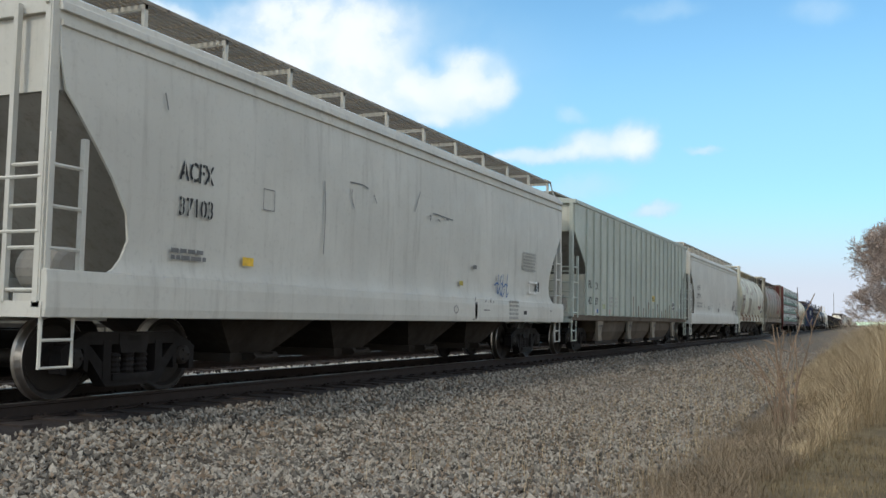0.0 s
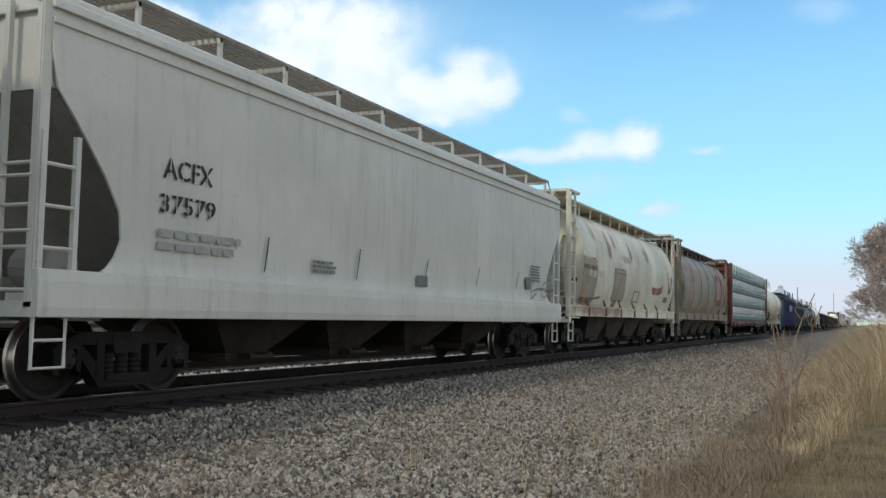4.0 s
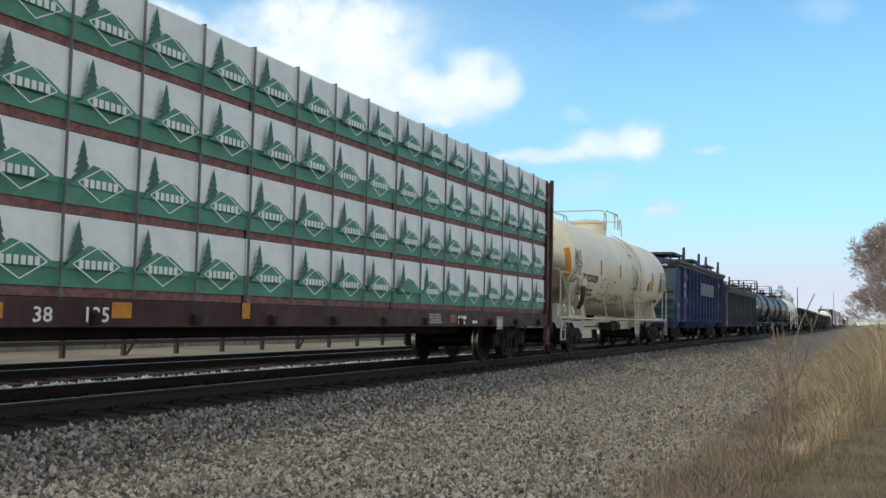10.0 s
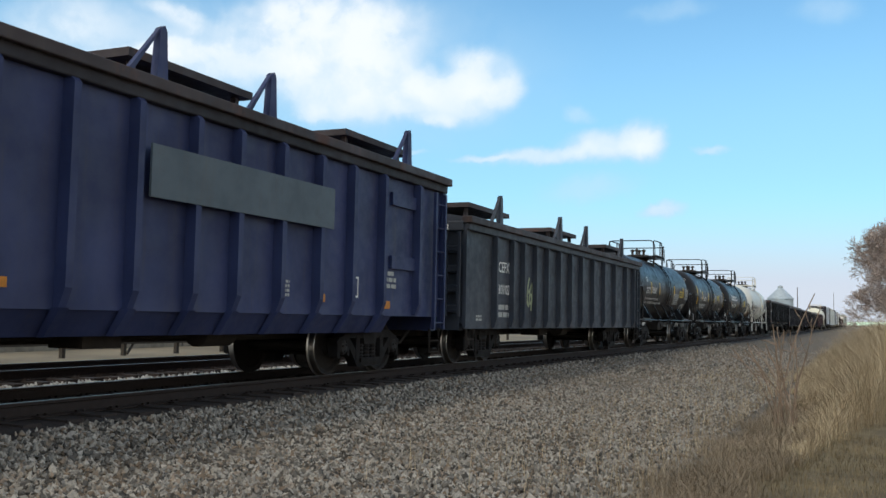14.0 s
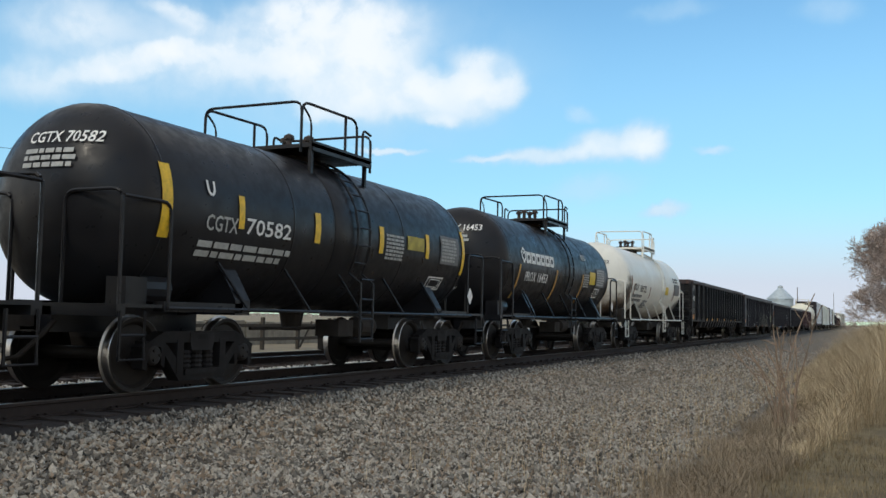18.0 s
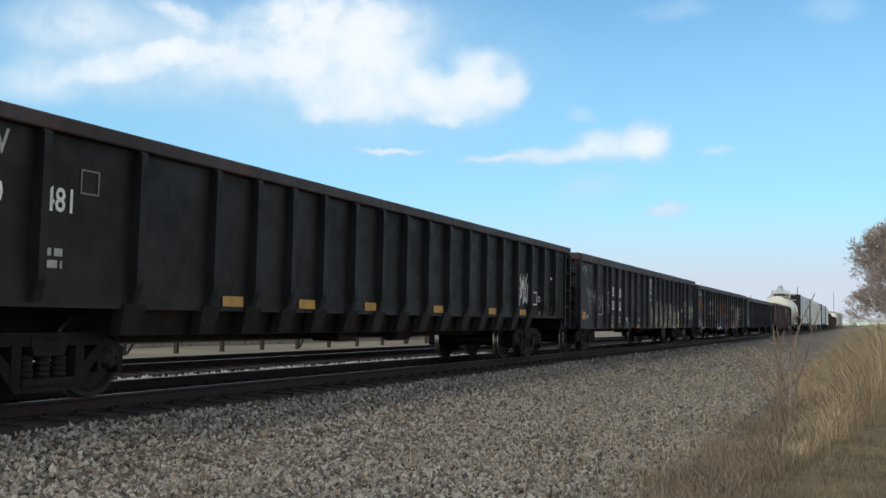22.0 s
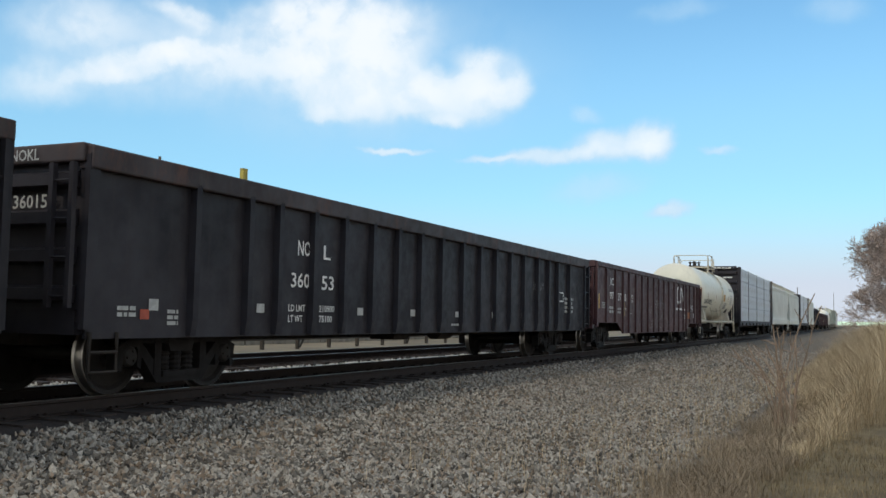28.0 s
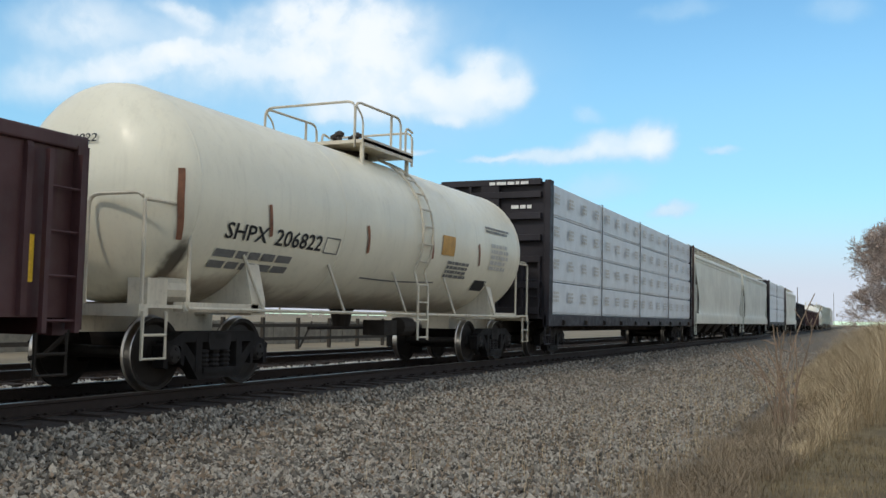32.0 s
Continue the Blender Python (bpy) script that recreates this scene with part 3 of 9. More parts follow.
def near_bank(rs, count):
    d = rs.uniform(0, 1, count) ** 1.3
    x = 4.0 + 22 * d
    return x, rs.uniform(1.9, 7.5, count)


def far_bank(rs, count):
    return 24 + 34 * rs.uniform(0, 1, count) ** 1.4, rs.uniform(1.9, 7.55, count)


def between(rs, count):
    x = rs.uniform(-2, 30, count)
    return x, np.where(rs.uniform(0, 1, count) < 0.5, rs.uniform(10.2, 12.0, count), rs.uniform(14.4, 16.0, count))


stones("ballast_stones", 60000, near_bank, (0.019, 0.049), 5, "broken grey and tan ballast stones on the bank")
stones("ballast_stones", 16000, far_bank, (0.024, 0.050), 6, "broken grey ballast stones along the line")
# strip between the tracks: its sunlit brightness is put into paler stones
SUNLIT_STONE = plain("sunlit_pale_ballast", (0.50, 0.485, 0.46), 0.9, 0, 0.3, 9)
stones("ballast_stones", 9000, between, (0.018, 0.042), 7, "pale ballast stones between the tracks", SUNLIT_STONE)


# ---- tracks ----
def rail_mesh(x0, x1):
    m = Mesh()
    m.prism([(-0.07, -0.175), (0.07, -0.175), (0.07, -0.16), (0.012, -0.145), (0.012, -0.045), (0.036, -0.035), (0.036, -0.006), (-0.036, -0.006),
             (-0.036, -0.035), (-0.012, -0.045), (-0.012, -0.145), (-0.07, -0.16)], "x", x0, x1)
    m.k = 1
    m.box(x0, x1, -0.033, 0.033, -0.006, 0.0)
    return m.data("rail", [RAIL_SIDE, RAIL_TOP])


def track(name, y, label, ties, x0):
    t = tagged(new(name), label, "railway track", kind="structure")
    t.location = (0, y, 0)
    rail = rail_mesh(-300, 900)
    for s in (-0.7535, 0.7535):
        hang("rail", rail, t, "rusty rail with a worn head", (0, s, 0))
    m = Mesh()
    m.box(-0.115, 0.115, -1.3, 1.3, -0.33, -0.165)
    tie = m.data("tie", [TIE_WOOD])
    pl = Mesh()
    pl.box(-0.09, 0.09, -0.17, 0.17, -0.165, -0.15)
    for sx in (-0.05, 0.05):
        for sy in (-0.1, 0.1):
            pl.box(sx - 0.012, sx + 0.012, sy - 0.02, sy + 0.02, -0.15, -0.125)
    plate = pl.data("tie_plate", [RAIL_SIDE])
    rnd = random.Random(int(y * 10))
    for i in range(ties):
        o = hang("tie", tie, t, "", (x0 + i * 0.53, rnd.uniform(-0.06, 0.06), rnd.uniform(-0.01, 0.01)))
        o.rotation_euler = (0, 0, rnd.uniform(-0.02, 0.02))
        if i < 60:
            for s in (-0.7535, 0.7535):
                hang("tie_plate", plate, t, "", (x0 + i * 0.53, s, 0))
    return t


track("railway_track", TRACK_Y, "near railway track with rusty rails on dark timber ties", 150, -3)
track("railway_track", TRACK_Y + 4.27, "second railway track with rusty rails on dark timber ties", 110, -3)


# ---- far side of the line ----
def far_wall():
    t = thing("retaining_wall", "low tan concrete block wall beyond the tracks", "wall", (0, 24.0, -0.4), kind="structure")
    rnd = random.Random(11)
    m = Mesh()
    m.box(-0.98, 0.98, -0.3, 0.3, 0, 1.05)
    block = m.data("block", [CONCRETE])
    for i in range(45):
        o = hang("block", block, t, "", (-30 + i * 2.0, rnd.uniform(-0.04, 0.04), rnd.uniform(-0.06, 0.04)))
    return t


def far_fence():
    t = thing("rail_fence", "dark weathered post and rail fence beyond the tracks", "fence", (0, 20.5, -0.42))
    m = Mesh()
    m.box(-0.06, 0.06, -0.06, 0.06, 0, 1.25)
    post = m.data("post", [FENCE_STEEL])
    r = Mesh()
    r.box(0, 2.4, -0.03, 0.03, -0.06, 0.06)
    rail = r.data("fence_rail", [FENCE_STEEL])
    d = Mesh()
    d.path([(0.1, 0, 0.1), (0.95, 0, 1.1)], 0.04)
    brace = d.data("brace", [FENCE_STEEL])
    for i in range(36):
        x = -28 + i * 2.4
        hang("post", post, t, "", (x, 0, 0))
        for z in (0.45, 0.95):
            hang("fence_rail", rail, t, "", (x, -0.09, z))
        if i % 4 == 1:
            hang("brace", brace, t, "", (x, -0.05, 0))
    return t


far_wall()
far_fence()


# ---- clouds ----
def cloud_layer():
    """Thin clouds on a far curved sheet that drifts slowly."""
    m = Mesh()
    na, ne, r = 96, 30, 2400
    uv = []
    for j in range(ne + 1):
        for i in range(na + 1):
            az, el = 202 - 360 * i / na, 0.2 + 88 * j / ne
            a, e = radians(az), radians(el)
            m.add([(r * math.cos(e) * math.cos(a), r * math.cos(e) * math.sin(a), r * math.sin(e))])
            uv.append((az, el))
    for j in range(ne):
        for i in range(na):
            a = j * (na + 1) + i
            m.face(a, a + 1, a + na + 2, a + na + 1)
    n = Nodes("thin_cloud")
    me = m.data("clouds", [n.mat], True)
    layer = me.uv_layers.new(name="sky")
    for lp in me.loops:
        layer.data[lp.index].uv = uv[lp.vertex_index]
    uvn = n.t.nodes.new("ShaderNodeUVMap")
    uvn.uv_map = "sky"
    pos = uvn.outputs[0]

    def warp(scale, amount):
        t = n.t.nodes.new("ShaderNodeTexNoise")
        t.inputs["Scale"].default_value, t.inputs["Detail"].default_value = scale, 5
        n.link(pos, t.inputs["Vector"])
        s = n.t.nodes.new("ShaderNodeVectorMath")
        s.operation = "SUBTRACT"
        n.link(t.outputs["Color"], s.inputs[0])
        s.inputs[1].default_value = (0.5, 0.5, 0.5)
        k = n.t.nodes.new("ShaderNodeVectorMath")
        k.operation = "SCALE"
        k.inputs["Scale"].default_value = amount
        n.link(s.outputs[0], k.inputs[0])
        return k.outputs[0]

    moved = n.t.nodes.new("ShaderNodeVectorMath")
    n.link(pos, moved.inputs[0])
    n.link(warp(0.34, 1.3), moved.inputs[1])
    moved2 = n.t.nodes.new("ShaderNodeVectorMath")
    n.link(moved.outputs[0], moved2.inputs[0])
    n.link(warp(1.0, 0.6), moved2.inputs[1])
    total = 0.0
    # azimuth, elevation, half width, half height, lean, weight
    for az, el, ra, re, lean, wt in CLOUDS:
        mp = n.t.nodes.new("ShaderNodeMapping")
        mp.vector_type = "TEXTURE"
        mp.inputs["Location"].default_value = (az, el, 0)
        mp.inputs["Rotation"].default_value = (0, 0, radians(lean))
        mp.inputs["Scale"].default_value = (ra, re, 1)
        n.link(moved2.outputs[0], mp.inputs["Vector"])
        ln = n.t.nodes.new("ShaderNodeVectorMath")
        ln.operation = "LENGTH"
        n.link(mp.outputs[0], ln.inputs[0])
        total = n.math("ADD", total, n.ramp(ln.outputs["Value"], 1.45, 0.2, 0, wt)) if not isinstance(total, float) else n.ramp(ln.outputs["Value"], 1.45, 0.2, 0, wt)
    # pale haze towards the horizon
    sp = n.t.nodes.new("ShaderNodeSeparateXYZ")
    n.link(pos, sp.inputs[0])
    haze = n.math("ADD", n.ramp(sp.outputs[1], 20.0, 8.0, 0.0, 0.52), n.ramp(sp.outputs[1], 8.0, 1.0, 0.0, 0.48))
    wisp = n.t.nodes.new("ShaderNodeTexNoise")
    wisp.inputs["Scale"].default_value, wisp.inputs["Detail"].default_value, wisp.inputs["Roughness"].default_value = 0.4, 5, 0.5
    n.link(moved2.outputs[0], wisp.inputs["Vector"])
    total = n.math("MULTIPLY", n.math("SUBTRACT", 1.0, n.math("EXPONENT", n.math("MULTIPLY", total, -1.55))), n.ramp(wisp.outputs["Fac"], 0.25, 0.62, 0.74, 1.12))
    cloud = n.math("MINIMUM", total, 1.0)
    # broken cloud added out of view, overhead and all round; its glow lights the scene
    broad = n.ramp(n.noise(0.0016, 6, 0.6, None, 0.6), 0.36, 0.62)
    aside = n.math("MAXIMUM", n.ramp(sp.outputs[1], 21.0, 34.0), n.ramp(n.math("ABSOLUTE", n.math("SUBTRACT", sp.outputs[0], 22.0)), 44.0, 70.0))
    total = n.math("ADD", total, n.math("MULTIPLY", n.math("MULTIPLY", broad, aside), 0.85))
    total = n.math("MINIMUM", n.math("ADD", total, haze), 0.95)
    em = n.t.nodes.new("ShaderNodeEmission")
    air = n.mix(n.ramp(sp.outputs[1], 8.0, 1.5), (0.29, 0.56, 0.78), (0.56, 0.60, 0.71))
    # the unseen part glows brighter and warmer, to lift and warm the light
    lit = n.mix(aside, (0.82, 0.86, 0.895), (1.02, 0.95, 0.83))
    n.link(n.mix(n.math("MAXIMUM", cloud, aside), air, lit), em.inputs["Color"])
    em.inputs["Strength"].default_value = 1.0
    tr = n.t.nodes.new("ShaderNodeBsdfTransparent")
    mx = n.t.nodes.new("ShaderNodeMixShader")
    n.link(total, mx.inputs[0])
    n.link(tr.outputs[0], mx.inputs[1])
    n.link(em.outputs[0], mx.inputs[2])
    n.link(mx.outputs[0], n.out.inputs["Surface"])
    return tagged(new("cloud_layer", me), "thin white clouds in a blue sky", "clouds", kind="structure")


CLOUDS = [
    (31.1, 16.3, 3.9, 3.06, -3, 1.06), (29.3, 13.7, 4.3, 1.91, -2, 0.69), (34.2, 17.4, 2.1, 1.43, -4, 0.50), (23.8, 13.2, 3.5, 1.59, -1, 0.65),
    (21.7, 14.4, 2.1, 1.45, -0, 0.69), (22.5, 15.6, 1.5, 0.65, -1, 0.44), (24.5, 11.7, 1.3, 0.47, -1, 0.44), (31.2, 12.1, 1.9, 0.60, -3, 0.40),
    (27.3, 16.8, 2.6, 1.68, -2, 0.38), (20.2, 13.6, 1.0, 1.12, -0, 0.38), (28.8, 18.0, 4.1, 1.28, -2, 0.31), (40.1, 15.0, 3.8, 0.54, -9, 0.78),
    (43.6, 13.8, 2.9, 0.69, -14, 0.69), (37.8, 14.7, 3.6, 1.34, -5, 0.28), (39.0, 16.5, 2.4, 0.56, 13, 0.50), (40.8, 17.2, 1.9, 0.43, 9, 0.35),
    (42.3, 14.9, 8.1, 2.96, -6, 0.44), (29.4, 15.1, 11.2, 4.89, -2, 0.26), (12.1, 10.6, 1.2, 1.15, 1, 0.78), (14.0, 10.3, 2.7, 0.91, -5, 0.62),
    (17.7, 9.7, 3.7, 0.50, -4, 0.50), (21.5, 9.5, 2.1, 0.20, -1, 0.28), (27.5, 9.9, 1.9, 0.17, 1, 0.50), (8.0, 10.1, 1.1, 0.26, 2, 0.27),
    (15.9, 12.1, 1.0, 0.46, 21, 0.21), (10.9, 6.5, 1.2, 0.46, 0, 0.40), (10.6, 17.9, 2.3, 0.56, -5, 0.24), (1.8, 17.3, 1.8, 0.84, 6, 0.28),
    (15.2, 7.9, 3.0, 0.84, -6, 0.15), (46.3, 16.2, 3.2, 1.50, -7, 0.42), (47.9, 12.3, 2.6, 1.22, -6, 0.34), (33.0, 14.2, 3.0, 1.60, -4, 0.34),
    (27.0, 13.6, 2.6, 1.50, -2, 0.34), (35.6, 16.2, 2.6, 1.60, -6, 0.24),
]
clouds = cloud_layer()


# ---- dry grass, weeds and trees ----
def straw_material(name, a, b):
    n = Nodes(name)
    geo = n.t.nodes.new("ShaderNodeNewGeometry")
    c = n.mix(geo.outputs["Random Per Island"], a, b)
    c = n.mix(n.ramp(n.noise(0.9, 3), 0.35, 0.65, 0, 0.5), c, tuple(0.6 * x for x in a))
    return n.done(c, 0.85)


STRAW = straw_material("dry_straw", (0.23, 0.165, 0.095), (0.70, 0.56, 0.36))
DULL_STRAW = straw_material("dull_brown_straw", (0.15, 0.112, 0.074), (0.47, 0.37, 0.25))
TURF = straw_material("short_dull_turf", (0.125, 0.096, 0.055), (0.36, 0.275, 0.155))
TWIG = plain("grey_brown_twig", (0.50, 0.415, 0.37), 0.85, 0, 0.3, 5)
WEED_STALK = plain("dry_weed_stalk", (0.26, 0.185, 0.13), 0.85, 0, 0.35, 6)
# paler copy of the stalk colour, with sunlight put into it
LIT_STALK = plain("sunlit_weed_stalk", (0.34, 0.265, 0.20), 0.85, 0, 0.25, 6)
BARK = plain("grey_bark", (0.11, 0.09, 0.075), 0.9, 0, 0.35, 4)


def blades(name, x, y, height, width, lean, seed, mat, label, category):
    """Thin bent blades, each a tapering strip of two quads and a tip."""
    rs = np.random.RandomState(seed)
    n = len(x)
    z = np.array([ground_z(b) for b in y])
    a = rs.uniform(0, 2 * np.pi, n)
    d = np.stack([np.cos(a), np.sin(a)], 1)
    side = np.stack([-d[:, 1], d[:, 0]], 1)
    bend = lean * height * rs.uniform(0.1, 1.0, n)
    v = np.zeros((n, 7, 3))
    for k, (t, w) in enumerate(((0, 1.0), (0.45, 0.8), (0.8, 0.5))):
        c = np.stack([x, y], 1) + d * (bend * t * t)[:, None]
        for j, s in enumerate((-0.5, 0.5)):
            v[:, 2 * k + j, :2] = c + side * (s * w * width)[:, None]
            v[:, 2 * k + j, 2] = z + height * t * (1 - 0.12 * lean * t)
    v[:, 6, :2] = np.stack([x, y], 1) + d * bend[:, None]
    v[:, 6, 2] = z + height * (1 - 0.12 * lean)
    i = 7 * np.arange(n)
    quads = np.concatenate([np.stack([i, i + 1, i + 3, i + 2], 1), np.stack([i + 2, i + 3, i + 5, i + 4], 1)]).tolist()
    tris = np.stack([i + 4, i + 5, i + 6], 1).tolist()
    me = bpy.data.meshes.new(name)
    me.from_pydata(v.reshape(-1, 3).tolist(), [], quads + tris)
    me.materials.append(mat)
    return tagged(new(name, me), label, category, kind="stuff")


rs = np.random.RandomState(21)
COUNT = 170000
gx = 9.5 + 44 * rs.uniform(0, 1, COUNT) ** 1.35
edge = np.clip(0.84 + 0.060 * (gx - 13), 0.78, 1.9) + 0.13 * np.sin(gx * 1.1) + 0.08 * np.sin(gx * 2.7)
gy = edge - 8.0 * rs.uniform(0, 1, COUNT) ** 1.35
keep = gx > 16.4 - 5.8 * gy + 0.6 * np.sin(gy * 5.0) + 0.45 * rs.normal(0, 1, COUNT)
gx, gy, edge = gx[keep], gy[keep], edge[keep]
clump = 0.74 + 0.26 * np.sin(gx * 2.3 + gy * 3.1) * np.sin(gx * 0.9 - gy * 1.7)
gh = rs.uniform(0.55, 1.08, len(gx)) * clump * np.clip(0.20 + 0.92 * (edge - gy), 0.16, 2.25) * np.clip((gx - 6.0) / 8.0, 0.6, 1.15)
blades("tall_grass", gx, gy, gh, np.full(len(gx), 0.0050), 1.15, 22, STRAW, "tall dry straw-coloured grass beside the gravel", "grass")
ex = 6.0 + 15 * rs.uniform(0, 1, 22000) ** 1.2
ey = 1.92 - 0.035 * (ex - 8) - 1.0 * rs.uniform(0, 1, 22000) ** 0.8 + 0.12 * np.sin(ex * 2.1) + 0.07 * np.sin(ex * 5.3) + np.abs(rs.normal(0, 0.08, 22000))
blades("grass_fringe", ex, ey, rs.uniform(0.05, 0.30, 22000), np.full(22000, 0.0045), 1.2, 23, DULL_STRAW, "sparse dry grass at the edge of the gravel", "grass")
tx = 5 + 10 * rs.uniform(0, 1, 26000)
ty = rs.uniform(-3.0, 1.3, 26000)
blades("short_turf", tx, ty, rs.uniform(0.03, 0.10, 26000), np.full(26000, 0.006), 0.9, 24, TURF, "short dull green and tan turf", "grass")
sx = 8 + 26 * rs.uniform(0, 1, 2600)
sy_ = 1.9 + rs.uniform(0, 1, 2600) ** 2 * 2.6
blades("gravel_weeds", sx, sy_, rs.uniform(0.1, 0.45, 2600), np.full(2600, 0.005), 0.8, 25, STRAW, "thin dry weeds growing through the gravel", "weeds")


def grow(m, p, d, length, r, depth, rnd, fork=3, spread=0.55, droop=0.0, thin=0.0):
    """A branch as a bent tapering tube, which forks until depth runs out."""
    pts = [Vector(p)]
    q, v = Vector(p), Vector(d).normalized()
    for _ in range(3):
        v = (v + Vector((rnd.uniform(-1, 1), rnd.uniform(-1, 1), rnd.uniform(-1, 1) - droop)) * 0.14).normalized()
        q = q + v * (length / 3)
        pts.append(q.copy())
    u = v.orthogonal().normalized()
    w = v.cross(u)
    n = 5 if depth > 3 else 3
    r = max(r, thin)
    m.loft([[c + (u * math.cos(t) + w * math.sin(t)) * (r * (1 - 0.14 * i)) for t in (2 * math.pi * j / n for j in range(n))] for i, c in enumerate(pts)], cap=False)
    if depth == 0:
        return
    for k in range(fork):
        a = rnd.uniform(0, 6.28)
        off = (u * math.cos(a) + w * math.sin(a)) * rnd.uniform(0.4, 1.2) * spread
        start = pts[rnd.choice((2, 3, 3))]
        grow(m, start, v + off + Vector((0, 0, 0.12)), length * rnd.uniform(0.6, 0.85), r * 0.58, depth - 1, rnd, fork, spread, droop, thin)


def bare_tree(x, y, z, height, seed, label):
    t = thing("bare_tree", label, "tree", (x, y, z))
    rnd = random.Random(seed)
    m = Mesh()
    m.loft([[(r * math.cos(a) + o, r * math.sin(a), zz) for a in (2 * math.pi * j / 9 for j in range(9))]
            for r, o, zz in ((0.30, 0, 0), (0.21, 0.02, 0.3), (0.17, 0.05, height * 0.25), (0.12, 0.02, height * 0.5), (0.05, 0.0, height * 0.72))])
    part("trunk", m, BARK, t, "", smooth=True)
    c = Mesh()
    for k in range(44):
        a = k * 2.4 + rnd.uniform(-0.3, 0.3)
        low = rnd.uniform(0.10, 0.62) if k % 3 else rnd.uniform(0.04, 0.2)
        lean = rnd.uniform(0.4, 0.75) if k % 3 == 0 else rnd.uniform(0.35, 0.75) if low < 0.45 else rnd.uniform(0.15, 0.55)
        grow(c, (0, 0, height * low), (math.cos(a) * lean, math.sin(a) * lean, 0.8), height * (0.128 if low < 0.5 else 0.112), 0.05, 6, rnd, 3, 0.66, 0.0, 0.0135)
    part("crown", c, TWIG, t, "leafless crown of fine twigs")
    return t


bare_tree(72, -2.1, -0.8, 10.2, 4, "leafless tree with a dense twiggy crown behind the grass")


def weed_bush():
    t = thing("dead_weed", "dead branching weed stalks standing in the dry grass", "weed", (15.2, 1.12, -0.65))
    rnd = random.Random(8)
    # lean, reach: stalks that bow over the gravel, upright ones, and a few tall thin ones
    kinds = [((0.26, 0.52), (1.15, 1.45))] * 7 + [((-0.14, 0.14), (1.30, 1.65))] * 6 + [((-0.24, -0.12), (2.0, 2.25))] * 2
    for k, (leans, reach) in enumerate(kinds):
        a, r = rnd.uniform(*leans), rnd.uniform(*reach)
        p = Vector((rnd.uniform(-0.5, 0.5), rnd.uniform(-0.16, 0.16), 0))
        pts = [p + Vector((rnd.uniform(-0.05, 0.05) * q, r * a * q ** 1.6 + rnd.uniform(-0.02, 0.02), r * (q - 0.22 * abs(a) * q * q))) for q in (0, 0.2, 0.4, 0.6, 0.8, 1.0)]
        m = Mesh()
        m.path(pts[:4], 0.0110, 5)
        m.path(pts[3:], 0.0078, 4)
        for _ in range(4 if k < 15 else 1):
            q = pts[rnd.choice((3, 4, 4))]
            d = Vector((rnd.uniform(-0.2, 0.2), a * 0.3 + rnd.uniform(-0.15, 0.2), rnd.uniform(0.05, 0.32)))
            m.path([q, q + d * 0.5 + Vector((0, 0.02, 0.02)), q + d], 0.0055, 4)
        tagged(part("stalk", m, LIT_STALK if k % 5 == 1 else WEED_STALK, t), kind="stuff")
    return t


weed_bush()


# ---- things in the distance ----
def grain_bin(x, y):
    t = thing("grain_bin", "distant pale blue-grey grain bin with a conical roof", "grain bin", (x, y, -0.6))
    m = Mesh()
    m.lathe([(3.5, 0)] + [(3.5 + 0.06 * (i % 2), 8.6 * i / 16) for i in range(1, 17)], "z", 24)
    part("bin_wall", m, BIN_STEEL, t)
    r = Mesh()
    r.lathe([(3.8, 8.55), (3.7, 8.7), (0.7, 11.6), (0.7, 12.2), (0.1, 12.5)], "z", 24)
    part("bin_roof", r, BIN_STEEL, t)


BIN_STEEL = plain("dull_galvanised_steel", (0.36, 0.42, 0.46), 0.5, 0.2, 0.12, 1)


def utility_pole(x, y, height, wire_to, arm=1.8):
    t = thing("utility_pole", "weathered wooden utility pole with a cross arm", "pole", (x, y, -0.5), "utility poles")
    m = Mesh()
    m.lathe([(0.15, 0), (0.13, height * 0.5), (0.10, height)], "z", 8)
    part("pole", m, BARK, t)
    a = Mesh()
    a.box(-arm / 2, arm / 2, -0.06, 0.06, height - 0.5, height - 0.38)
    part("cross_arm", a, BARK, t)
    for k in (-0.45, 0.0, 0.45):
        i = Mesh()
        i.lathe([(0.03, height - 0.38), (0.05, height - 0.3), (0.02, height - 0.2)], "z", 6, (k * arm, 0, 0))
        part("insulator", i, BIN_STEEL, t)
    if wire_to:
        w = Mesh()
        n = 12
        w.path([(wire_to[0] * i / n, wire_to[1] * i / n, height - 0.2 + (wire_to[2]) * i / n - 2.2 * (i / n) * (1 - i / n)) for i in range(n + 1)], 0.016, 4)
        part("wire", w, BLACK_MARK, t)


grain_bin(287, 22.6)
utility_pole(53.06, 46.0, 12.49, (-30, 14, -0.3))
utility_pole(290, 18.2, 11.9, None, 2.0)
# distant tower, drawn with the pole shape
utility_pole(573, 17.0, 19.0, None, 5.0)


def far_house():
    t = thing("farm_building", "distant grey gabled farm building beyond the tracks", "building", (8, 75, -0.5))
    m = Mesh()
    m.box(-6, 6, -4, 4, 0, 3.2)
    part("wall", m, GREY_PATCH, t)
    r = Mesh()
    r.prism([(-4.4, 3.1), (4.4, 3.1), (0, 5.6)], "x", -6.4, 6.4)
    part("roof", r, GREY_MARK, t)
    for x in (-3.5, 0.5, 3.5):
        w = Mesh()
        w.box(x - 0.5, x + 0.5, -4.05, -3.98, 1.0, 2.2)
        part("window", w, NEAR_BLACK, t)


far_house()


